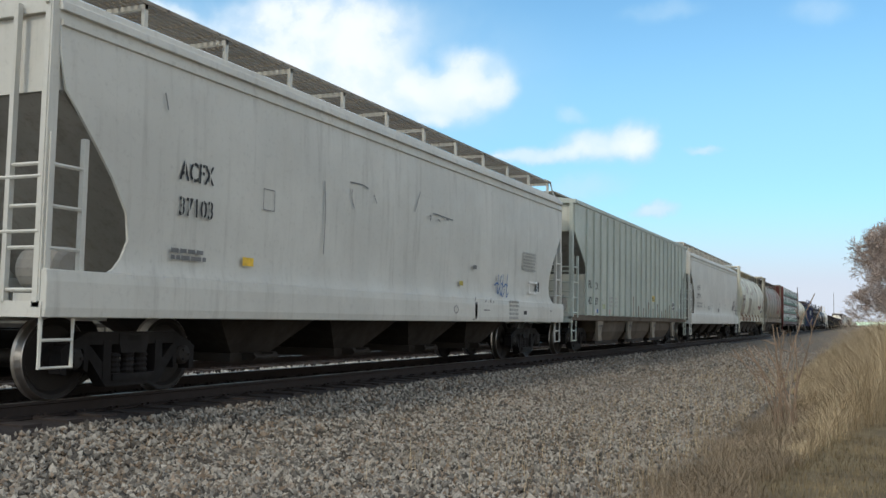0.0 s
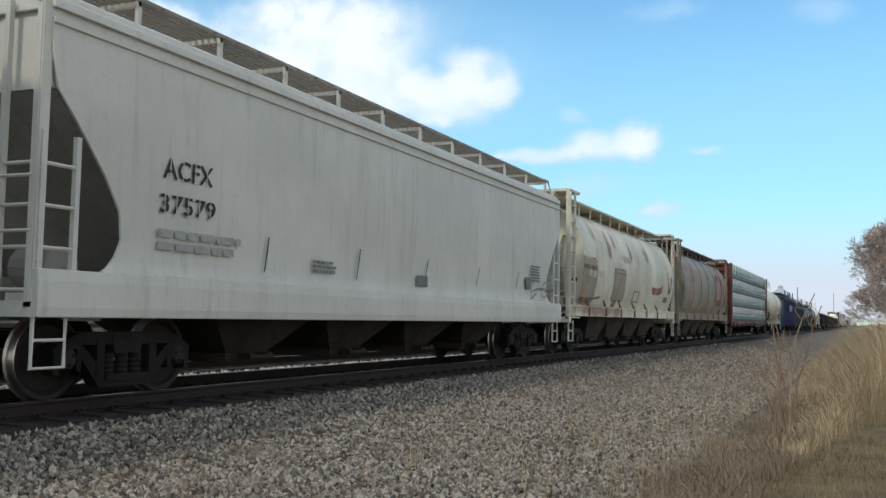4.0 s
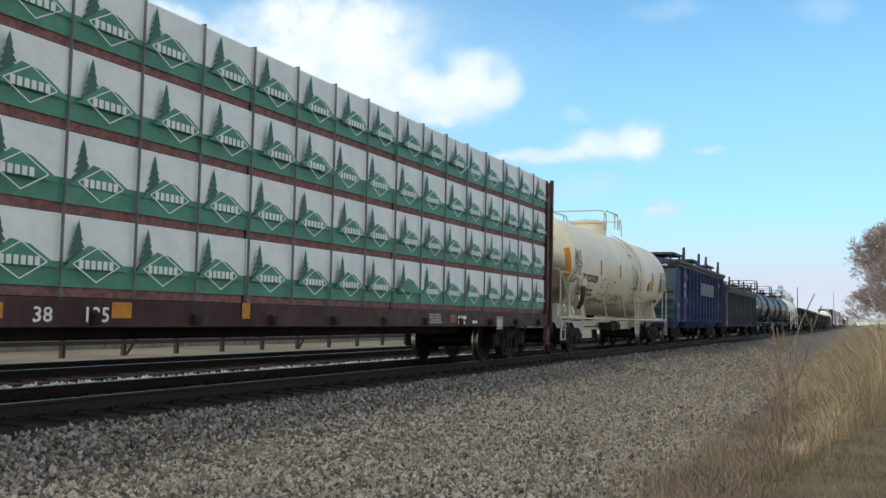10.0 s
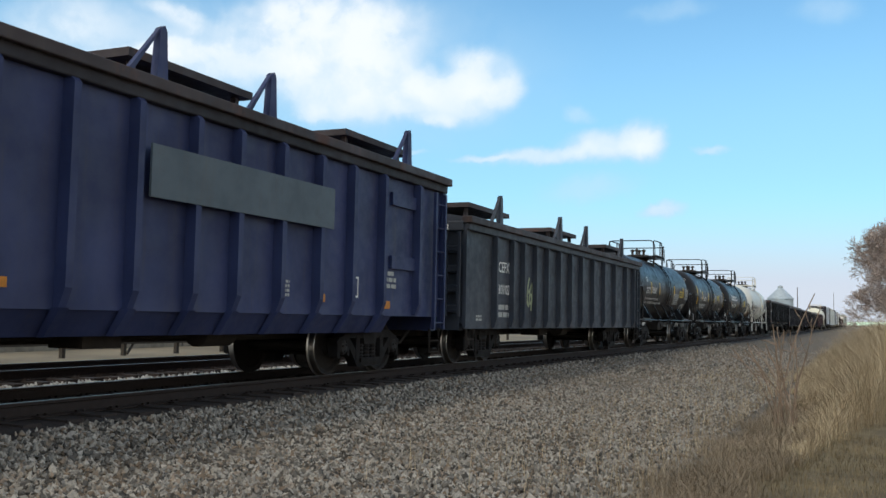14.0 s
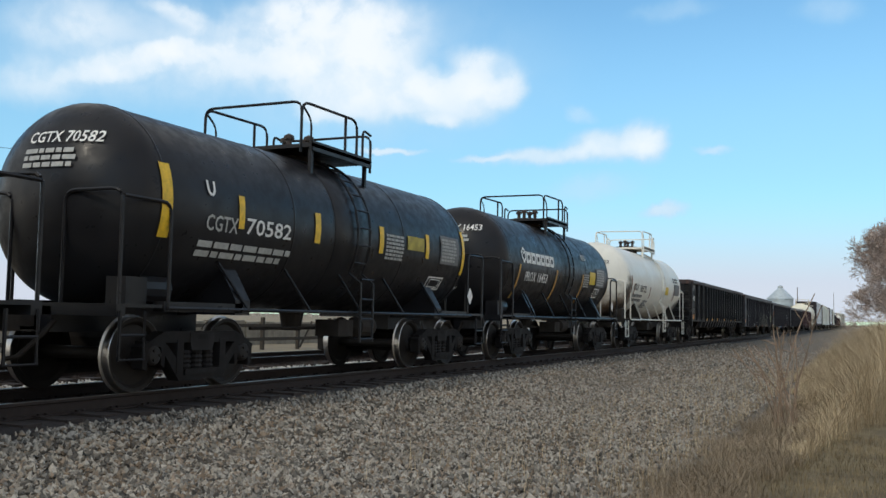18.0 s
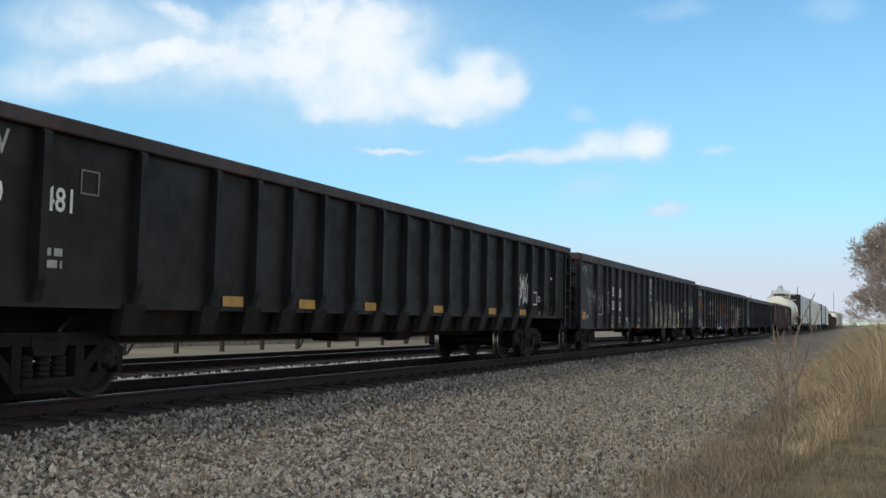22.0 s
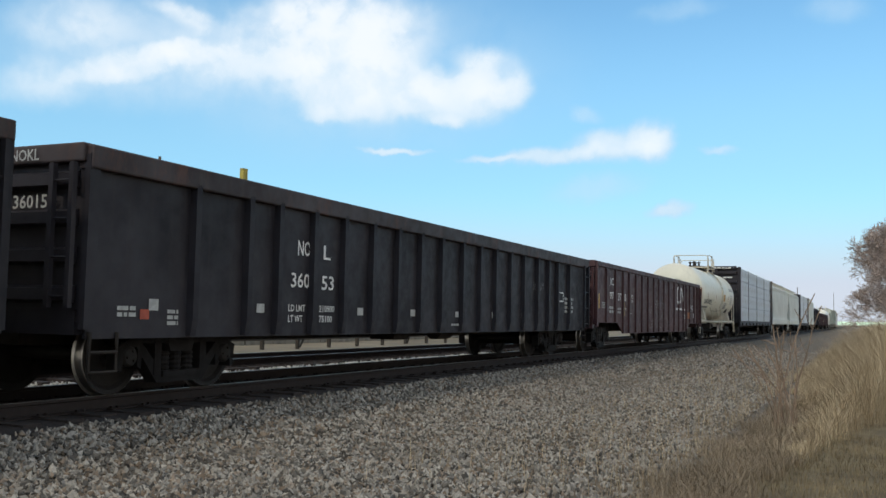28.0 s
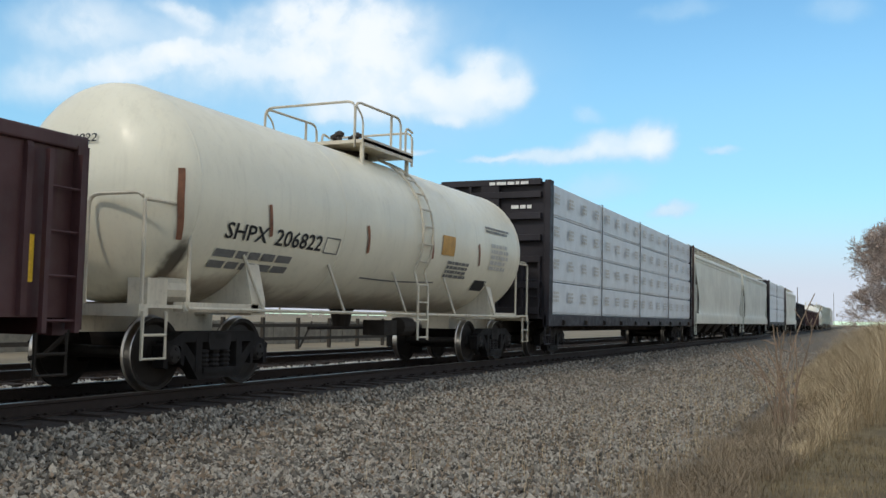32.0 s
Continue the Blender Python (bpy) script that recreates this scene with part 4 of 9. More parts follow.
def tree_line():
    """Low bare woods on the horizon."""
    rnd = random.Random(31)
    m = Mesh()
    for i in range(420):
        a = radians(rnd.uniform(-20, 75))
        d = rnd.uniform(420, 520)
        h = rnd.uniform(2.5, 5.5)
        x, y = d * math.cos(a), d * math.sin(a)
        if abs(y - 10) < 12:
            continue
        grow(m, (x, y, -1.2), (rnd.uniform(-0.3, 0.3), rnd.uniform(-0.3, 0.3), 1), h * 0.4, 0.25, 2, rnd, 3, 0.9)
    me = m.data("far_woods", [TWIG])
    tagged(new("far_woods", me), "low bare woods along the horizon", "woods", kind="stuff")


tree_line()


# ---- rolling stock: running gear ----
def wheel_data():
    m = Mesh()
    for s in (-1, 1):
        y = [(0.09, 0.86), (0.13, 0.86), (0.15, 0.80), (0.36, 0.775), (0.40, 0.82)]
        back = [(0.40, 0.69), (0.36, 0.73), (0.15, 0.74), (0.09, 0.70)]
        m.k = 0
        m.lathe([(r, s * a) for r, a in y], "y", 32, cap=False)
        m.lathe([(0.40, s * 0.82), (0.448, s * 0.828)], "y", 32, cap=False)
        m.k = 1
        m.lathe([(0.448, s * 0.828), (0.457, s * 0.82), (0.457, s * 0.72), (0.485, s * 0.705)], "y", 32, cap=False)
        m.k = 0
        m.lathe([(0.485, s * 0.705), (0.478, s * 0.685), (0.40, s * 0.69)], "y", 32, cap=False)
        m.lathe([(r, s * a) for r, a in back], "y", 32, cap=False)
        m.lathe([(0.125, s * 0.93), (0.125, s * 1.1), (0.10, s * 1.13), (0.03, s * 1.14)], "y", 16)
        for j in range(3):
            t = 2.1 * j
            m.lathe([(0.02, s * 1.125), (0.02, s * 1.155)], "y", 6, (0.065 * math.cos(t), 0, 0.065 * math.sin(t)))
    m.lathe([(0.085, -1.0), (0.085, -0.6), (0.075, 0), (0.085, 0.6), (0.085, 1.0)], "y", 12)
    return m.data("wheel_set", [WHEEL_STEEL, TREAD], True)


def frame_data():
    """One cast side frame, outside face towards -y."""
    m = Mesh()
    a, b = -0.09, 0.08
    m.prism([(-1.10, 0.56), (-0.72, 0.74), (0.72, 0.74), (1.10, 0.56), (1.06, 0.45), (0.70, 0.60), (-0.70, 0.60), (-1.06, 0.45)], "y", a, b)
    m.prism([(-0.80, 0.58), (-0.66, 0.58), (-0.33, 0.26), (0.33, 0.26), (0.66, 0.58), (0.80, 0.58), (0.42, 0.13), (-0.42, 0.13)], "y", a, b)
    for s in (-1, 1):
        m.box(s * 0.42 - 0.06, s * 0.42 + 0.06, a - 0.01, b, 0.22, 0.64)
        m.prism([(s * 1.08, 0.30), (s * 1.0, 0.28), (s * 1.0, 0.56), (s * 1.08, 0.54)], "y", a, b)
        m.prism([(s * 0.76, 0.34), (s * 0.70, 0.30), (s * 0.68, 0.60), (s * 0.76, 0.60)], "y", a, b)
        m.box(s * 0.88 - 0.15, s * 0.88 + 0.15, a + 0.01, b, 0.575, 0.625)
    m.box(-0.34, 0.34, a - 0.03, b, 0.20, 0.27)
    m.box(-0.10, 0.10, a - 0.012, a, 0.64, 0.70)
    return m.data("side_frame", [TRUCK_STEEL])


def truck_data():
    """Bolster, springs and brake beams between the side frames."""
    m = Mesh()
    m.prism([(-0.2, 0.50), (0.2, 0.50), (0.24, 0.62), (0.24, 0.72), (-0.24, 0.72), (-0.24, 0.62)], "y", -1.12, 1.12)
    m.box(-0.30, 0.30, -0.25, 0.25, 0.72, 0.80)
    for sy in (-1.02, 1.02):
        for sx in (-0.22, 0, 0.22):
            prof = []
            for i in range(9):
                prof.append((0.085 if i % 2 else 0.068, 0.27 + 0.23 * i / 8))
            m.lathe(prof, "z", 10, (sx, sy, 0))
    for sx in (-0.55, 0.55):
        m.box(sx - 0.05, sx + 0.05, -0.85, 0.85, 0.30, 0.38)
    return m.data("truck", [TRUCK_STEEL])


WHEELS, FRAMES, BOLSTER = wheel_data(), frame_data(), truck_data()
WHEEL_SETS = {-0.889: [], 0.889: []}
CARS = []
STRETCH = {}


def truck(car, x):
    t = hang("truck", BOLSTER, car, "dusty three-piece freight truck", (x, 0, 0))
    for s in (-1, 1):
        f = hang("side_frame", FRAMES, t, "", (0, s * 1.02, 0))
        if s > 0:
            f.rotation_euler = (0, 0, math.pi)
    for dx in (-0.889, 0.889):
        w = hang("wheel_set", WHEELS, t, "brown wheels with polished treads", (dx, 0, 0.457))
        WHEEL_SETS[dx].append(w)
    return t


def coupler_data():
    m = Mesh()
    m.box(0, 0.30, -0.16, 0.16, 0.74, 0.98)
    m.box(-0.28, 0.05, -0.08, 0.08, 0.78, 0.94)
    m.prism([(-0.50, -0.17), (-0.28, -0.17), (-0.22, -0.08), (-0.22, 0.10), (-0.40, 0.16), (-0.52, 0.05), (-0.38, 0.02), (-0.36, -0.06), (-0.50, -0.08)], "z", 0.73, 0.99)
    m.path([(0.05, -0.35, 0.86), (-0.15, -0.35, 0.68), (-0.42, -0.30, 0.45), (-0.55, -0.22, 0.42)], 0.03)
    return m.data("coupler", [UNDER])


COUPLER = coupler_data()


def couplers(car, h):
    for s in (-1, 1):
        o = hang("coupler", COUPLER, car, "", (s * h, 0, 0))
        if s > 0:
            o.rotation_euler = (0, 0, math.pi)


def ladder(car, x, y, z0, z1, w, mat, along="x", step=0.40, name="ladder", r=0.022, reach=99.0):
    """Two side rails and their rungs; the near rail carries the rest."""
    dx, dy = (w, 0) if along == "x" else (0, w)
    rails = []
    for k in (0, 1):
        m = Mesh()
        m.box(x + dx * k - 0.03, x + dx * k + 0.03, y + dy * k - 0.03, y + dy * k + 0.03, z0, z1)
        rails.append(part("side_rail", m, mat, rails[0]) if rails else part(name, m, mat, car))
    z = z0 + 0.12
    while z < min(z1 - 0.05, z0 + reach):
        m = Mesh()
        m.path([(x, y, z), (x + dx, y + dy, z)], r)
        part("rung", m, mat, rails[0])
        z += step
    return rails[0]


def stirrup(car, x, y, z, mat, w=0.42, drop=0.55):
    m = Mesh()
    m.path([(x, y, z), (x, y, z - drop), (x + w, y, z - drop), (x + w, y, z)], 0.024)
    m.path([(x, y, z - drop * 0.5), (x + w, y, z - drop * 0.5)], 0.018)
    return part("step", m, mat, car)


def new_car(name, label, s0, s1, category="freight car"):
    """An empty freight car between two places on the train; x = 0 is its middle."""
    even_h = (s1 - s0) / 2
    s0, s1 = along(s0), along(s1)
    car = thing(name, label, category, ((s0 + s1) / 2, TRACK_Y, 0), "freight train cars")
    h = (s1 - s0) / 2
    STRETCH[car.name] = h / even_h
    CARS.append((car, (s0 + s1) / 2))
    couplers(car, h)
    return car, h


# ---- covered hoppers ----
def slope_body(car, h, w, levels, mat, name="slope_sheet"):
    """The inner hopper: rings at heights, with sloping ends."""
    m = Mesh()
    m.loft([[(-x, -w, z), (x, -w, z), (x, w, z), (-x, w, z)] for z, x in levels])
    # darker than the side paint, to paint in the shade below the overhang
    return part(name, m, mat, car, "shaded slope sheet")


def side_sheet(car, levels, mat, cols=12, name="side_sheet", sides=(-1, 1), label=""):
    """Side plating: at each height z a half length and a half width."""
    for s in sides:
        m = Mesh()
        for t in (0.0, 0.03):
            i = m.add([(-x + 2 * x * c / cols, s * (y - t), z) for z, x, y in levels for c in range(cols + 1)])
            for a in range(len(levels) - 1):
                for c in range(cols):
                    p = i + a * (cols + 1) + c
                    m.face(p, p + 1, p + cols + 2, p + cols + 1)
        k = len(levels) * (cols + 1)
        for a in range(len(levels) - 1):
            for c in (0, cols):
                p = a * (cols + 1) + c
                m.face(p, p + cols + 1, p + cols + 1 + k, p + k)
        part(name, m, mat, car, label, smooth=True)


def bays(car, h, count, mat, top=1.15, reach=2.9, drop=0.30, w=1.25, low=0.8, foot=0.17):
    span = 2 * (h - reach) / count
    for i in range(count):
        xc = -(h - reach) + span * (i + 0.5)
        a, b = span * 0.5, span * foot
        m = Mesh()
        m.loft([[(-a, -w, top), (a, -w, top), (a, w, top), (-a, w, top)],
                [(-a * 0.97, -w * 0.97, top - 0.12), (a * 0.97, -w * 0.97, top - 0.12), (a * 0.97, w * 0.97, top - 0.12), (-a * 0.97, w * 0.97, top - 0.12)],
                [(-b, -low, drop + 0.12), (b, -low, drop + 0.12), (b, low, drop + 0.12), (-b, low, drop + 0.12)]])
        part("hopper_bay", m, mat, car, "", (xc, 0, 0))
        g = Mesh()
        g.box(-b - 0.08, b + 0.08, -0.85, 0.85, drop, drop + 0.12)
        g.path([(-b * 0.6, -1.05, drop + 0.07), (b * 0.6, -1.05, drop + 0.07)], 0.035)
        g.box(-b * 0.6, -b * 0.4, -1.05, -0.8, drop + 0.02, drop + 0.13)
        g.box(b * 0.4, b * 0.6, -1.05, -0.8, drop + 0.02, drop + 0.13)
        part("outlet_gate", g, UNDER, car, "", (xc, 0, 0))


def hopper_end(car, h, s, mat, top, y=1.42, ladders=True, side_top=2.75):
    """Platform, corner posts, hand rails and ladders at one end (s: -1 faces the camera)."""
    m = Mesh()
    m.box(min(s * h, s * (h - 2.0)), max(s * h, s * (h - 2.0)), -0.45, 0.45, 0.85, 1.02)
    m.box(min(s * h, s * (h - 0.16)), max(s * h, s * (h - 0.16)), -1.5, 1.5, 0.90, 1.06)
    m.box(min(s * (h - 0.16), s * (h - 1.2)), max(s * (h - 0.16), s * (h - 1.2)), -1.45, 1.45, 1.02, 1.06)
    part("end_platform", m, mat, car)
    for sy in (-1, 1):
        p = Mesh()
        p.box(s * (h - 0.06) - 0.06, s * (h - 0.06) + 0.06, sy * y - 0.05, sy * y + 0.05, 1.0, top)
        part("corner_post", p, mat, car)
    q = Mesh()
    for z in (1.75, 2.3):
        q.path([(s * h, -y, z), (s * h, y, z)], 0.02)
    q.path([(s * h, -0.45, 1.05), (s * h, -0.45, 2.3)], 0.02)
    q.path([(s * h, 0.45, 1.05), (s * h, 0.45, 2.3)], 0.02)
    part("hand_rail", q, mat, car)
    if ladders:
        ladder(car, s * (h - 0.06) - (0.0 if s < 0 else 0.45), -y - 0.045, 1.05, side_top, 0.45, mat, "x", 0.42)
        ladder(car, s * (h - 0.02), -y, 1.05, top, 0.45, mat, "y", 0.42, reach=1.5)
        stirrup(car, s * (h - 0.05) - (0 if s < 0 else 0.42), -y - 0.03, 0.95, mat)
    if s < 0:
        b = Mesh()
        b.lathe([(0.02, -0.04), (0.18, -0.02), (0.24, 0.03), (0.24, 0.55), (0.18, 0.60)], "y", 16, (-h + 0.8, -1.05, 1.42))
        part("air_reservoir", b, SHADED_GRIMY, car)
        b = Mesh()
        b.box(-h + 0.55, -h + 1.05, -0.9, -0.5, 1.06, 1.15)
        part("reservoir_bracket", b, mat, car)
        b = Mesh()
        b.lathe([(0.23, 0.0), (0.26, 0.03), (0.23, 0.06)], "x", 18, (-h - 0.02, 0.55, 2.1))
        part("brake_wheel", b, mat, car)


def plate_walk(car, h, z, y0, y1, mat, post_z, panel=1.22):
    """Walkway of overlapping steel plates on slanting brackets."""
    n = int(2 * h / panel)
    w = 2 * h / n
    for i in range(n):
        x = -h + w * i
        m = Mesh()
        m.box(x + 0.012, x + w - 0.012, y0, y1, z, z + 0.02)
        m.box(x + 0.012, x + w - 0.012, y0, y0 + 0.02, z - 0.03, z)
        part("walkway_plate", m, mat, car)
        b = Mesh()
        out, back = (y0, y1) if abs(y0) > abs(y1) else (y1, y0)
        b.loft([[(x - 0.02, out, z - 0.05), (x + 0.02, out, z - 0.05), (x + 0.02, out, z - 0.004), (x - 0.02, out, z - 0.004)],
                [(x + 0.26, back, z - 0.07), (x + 0.30, back, z - 0.07), (x + 0.30, back, z - 0.004), (x + 0.26, back, z - 0.004)]])
        part("walkway_beam", b, mat, car)
        p = Mesh()
        p.box(x + 0.10, x + 0.14, out * 0.92 - 0.02, out * 0.92 + 0.02, post_z, z - 0.02)
        part("bracket", p, mat, car)


def running_board(car, h, z, y0, y1, mat, posts, post_z, step=1.45, name="running_board", lift=None):
    m = Mesh()
    for k in range(7):
        ya = y0 + (y1 - y0 - 0.035) * k / 6
        m.box(-h, h, ya, ya + 0.035, z, z + 0.045)
    for k in range(int(4 * h)):
        m.box(-h + 0.5 * k, -h + 0.5 * k + 0.03, y0, y1, z + 0.005, z + 0.035)
    part(name, m, mat, car, "open steel walkway grating")
    n = int(2 * h / step)
    for i in range(n + 1):
        x = -h + 0.1 + (2 * h - 0.2) * i / n
        p = Mesh()
        p.box(-0.03, 0.03, y0 + 0.02, y0 + 0.07, post_z, z)
        p.box(-0.025, 0.025, y0 + 0.02, y1 - 0.02, z - 0.06, z)
        part("bracket", p, posts, car, "", (x, 0, 0))


def center_flow(s0, s1, mat, label, deck=None, marks=None, name="covered_hopper"):
    car, h = new_car(name, label, s0, s1)
    w = 1.50
    lv = [(1.38, h - 0.85, 1.53), (1.43, h - 0.95, 1.51), (1.55, h - 1.08, 1.49), (1.75, h - 1.17, 1.49), (2.05, h - 1.12, 1.50), (2.4, h - 0.88, 1.51), (2.75, h - 0.58, 1.515),
          (3.0, h - 0.36, 1.515), (3.2, h - 0.18, 1.51), (3.6, h - 0.10, 1.50), (3.84, h - 0.10, 1.48), (3.85, h - 0.10, 1.51), (3.90, h - 0.10, 1.51), (3.91, h - 0.10, 1.475), (4.0, h - 0.10, 1.465)]
    side_sheet(car, lv, mat, label="long curved plain steel side")
    slope_body(car, h, 1.44, [(1.2, h - 2.5), (1.4, h - 2.3), (3.05, h - 0.34), (3.19, h - 0.16)], SHADED_GRIMY)
    top = Mesh()
    top.box(-h + 0.14, h - 0.14, -1.44, 1.44, 3.2, 4.0)
    part("end_panel", top, mat, car)
    for sy in (-1, 1):
        m = Mesh()
        m.prism([(sy * 1.38, 0.90), (sy * 1.535, 0.90), (sy * 1.55, 1.0), (sy * 1.55, 1.26), (sy * 1.535, 1.38), (sy * 1.38, 1.38)], "x", -h + 0.012, h - 0.012)
        part("side_sill", m, mat, car, bevel=0.012)
    r = Mesh()
    r.prism([(-1.52, 4.0), (1.52, 4.0), (1.50, 4.10), (1.44, 4.12), (1.42, 4.2), (1.30, 4.24), (0.7, 4.36), (-0.7, 4.36), (-1.30, 4.24), (-1.42, 4.2), (-1.44, 4.12), (-1.50, 4.10)], "x", -h + 0.08, h - 0.08)
    part("roof", r, mat, car, bevel=0.01)
    hb = Mesh()
    hb.box(-h + 0.9, h - 0.9, -0.35, 0.35, 4.36, 4.48)
    part("hatch_cover", hb, BOARD_TAN, car)
    for sy, y0, y1 in ((-1, -1.15, -0.50), (1, 0.50, 1.15)):
        running_board(car, h - 0.05, 4.60, y0 if sy < 0 else y0, y1, BOARD_TAN, mat, 4.2)
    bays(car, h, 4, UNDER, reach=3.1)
    for s in (-1, 1):
        hopper_end(car, h, s, mat, 4.1)
        g = Mesh()
        g.path([(s * (h - 0.5), -1.15, 4.64), (s * (h - 0.05), -1.15, 4.64), (s * (h + 0.02), -1.2, 4.35), (s * (h + 0.02), -1.42, 4.05)], 0.025)
        g.path([(s * (h - 0.05), -1.15, 4.64), (s * (h - 0.05), 1.15, 4.64)], 0.025)
        part("grab_iron", g, mat, car)
        truck(car, s * (h - 1.75))
    return car, h


def ribbed_hopper(s0, s1, mat, label):
    car, h = new_car("covered_hopper", label, s0, s1)
    w = 1.53
    lv = [(1.12, h - 1.55, w), (2.3, h - 1.55, w), (2.32, h - 1.54, w), (3.42, h - 0.12, w), (4.22, h - 0.12, w)]
    side_sheet(car, lv, mat, label="flat steel side between vertical ribs")
    slope_body(car, h, w - 0.04, [(1.12, h - 2.9), (1.5, h - 2.7), (3.35, h - 0.32), (3.41, h - 0.2)], SHADED_GRIMY)
    for s in (-1, 1):
        e = Mesh()
        e.box(min(s * (h - 1.5), s * (h - 1.62)), max(s * (h - 1.5), s * (h - 1.62)), -w + 0.1, w - 0.1, 1.06, 2.30)
        part("end_sheet", e, PALE_PAINT, car, "pale end sheet below the slope")
    # end panel: sunlight is put into a paler paint than the sides have
    top = Mesh()
    top.box(-h + 0.16, h - 0.16, -w + 0.04, w - 0.04, 3.42, 4.2)
    part("end_panel", top, PALE_PAINT, car, "end panel in a sunlit cream tone")
    rib = Mesh()
    rib.prism([(-0.05, -0.06), (0.05, -0.06), (0.05, 0.0), (-0.05, 0.0)], "z", 1.10, 4.15)
    rd = rib.data("side_rib", [mat])
    for i in range(20):
        x = -7.66 / 8.95 * h + 2 * 7.66 / 8.95 * h * i / 19
        for s in (-1, 1):
            o = hang("side_rib", rd, car, "", (x, s * w, 0))
            if s > 0:
                o.rotation_euler = (0, 0, math.pi)
    for sy in (-1, 1):
        sl = Mesh()
        sl.box(-h + 0.012, h - 0.012, sy * (w - 0.045) - 0.03, sy * (w - 0.045) + 0.03, 0.96, 1.12)
        part("side_sill", sl, BAY_DARK, car, "dusty brown side sill", bevel=0.01)
    r = Mesh()
    r.prism([(-w - 0.04, 4.2), (w + 0.04, 4.2), (w + 0.04, 4.3), (0.6, 4.42), (-0.6, 4.42), (-w - 0.04, 4.3)], "x", -h + 0.05, h - 0.05)
    part("roof", r, mat, car)
    hb = Mesh()
    hb.box(-h + 0.9, h - 0.9, -0.3, 0.3, 4.42, 4.52)
    part("hatch_cover", hb, BOARD_TAN, car)
    for sy in (-1, 1):
        rb = Mesh()
        rb.box(-h, h, sy * 0.65 - 0.3, sy * 0.65 + 0.3, 4.5, 4.54)
        part("running_board", rb, BOARD_TAN, car)
    span = 2 * (h - 3.0) / 3
    for i in range(4):
        x = -(h - 3.0) + span * i
        for s in (-1, 1):
            b = Mesh()
            b.prism([(x - 0.10, 1.0), (x + 0.62, 1.0), (x + 0.40, 0.72), (x + 0.30, 0.52), (x + 0.42, 0.36), (x - 0.02, 0.36), (x - 0.10, 0.55)], "y", s * 1.40, s * 1.47)
            part("bay_bracket", b, BAY_TAN, car)
        if i < 3:
            b = Mesh()
            b.loft([[(x + 0.05, -1.40, 1.02), (x + span - 0.05, -1.40, 1.02), (x + span - 0.05, 1.40, 1.02), (x + 0.05, 1.40, 1.02)],
                    [(x + 0.1, -1.33, 0.62), (x + span - 0.1, -1.33, 0.62), (x + span - 0.1, 1.33, 0.62), (x + 0.1, 1.33, 0.62)],
                    [(x + 0.3, -1.18, 0.34), (x + span - 0.3, -1.18, 0.34), (x + span - 0.3, 1.18, 0.34), (x + 0.3, 1.18, 0.34)]])
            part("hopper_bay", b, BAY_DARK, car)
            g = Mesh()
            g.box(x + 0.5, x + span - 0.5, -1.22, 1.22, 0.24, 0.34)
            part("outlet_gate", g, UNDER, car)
    for s in (-1, 1):
        hopper_end(car, h, s, mat, 4.2, y=1.46)
        truck(car, s * (h - 1.85))
    return car, h


def barrel_section():
    """Half section of a cylindrical hopper as (y, z), bottom to top."""
    return [(1.30, 1.36), (1.42, 1.6), (1.53, 2.0), (1.58, 2.45), (1.57, 2.9), (1.49, 3.3), (1.33, 3.68), (1.10, 3.98), (0.80, 4.18), (0.42, 4.30), (0.0, 4.33)]


def barrel_side(off=0.012):
    sec = barrel_section()[:-1]

    def put(a, b, lift=0.0):
        for (y0, z0), (y1, z1) in zip(sec, sec[1:]):
            if b <= z1 or (y1, z1) == sec[-1]:
                t = (b - z0) / (z1 - z0)
                return (a, -(y0 + (y1 - y0) * t) - off - lift, b + (off + lift) * 0.3)
    return put


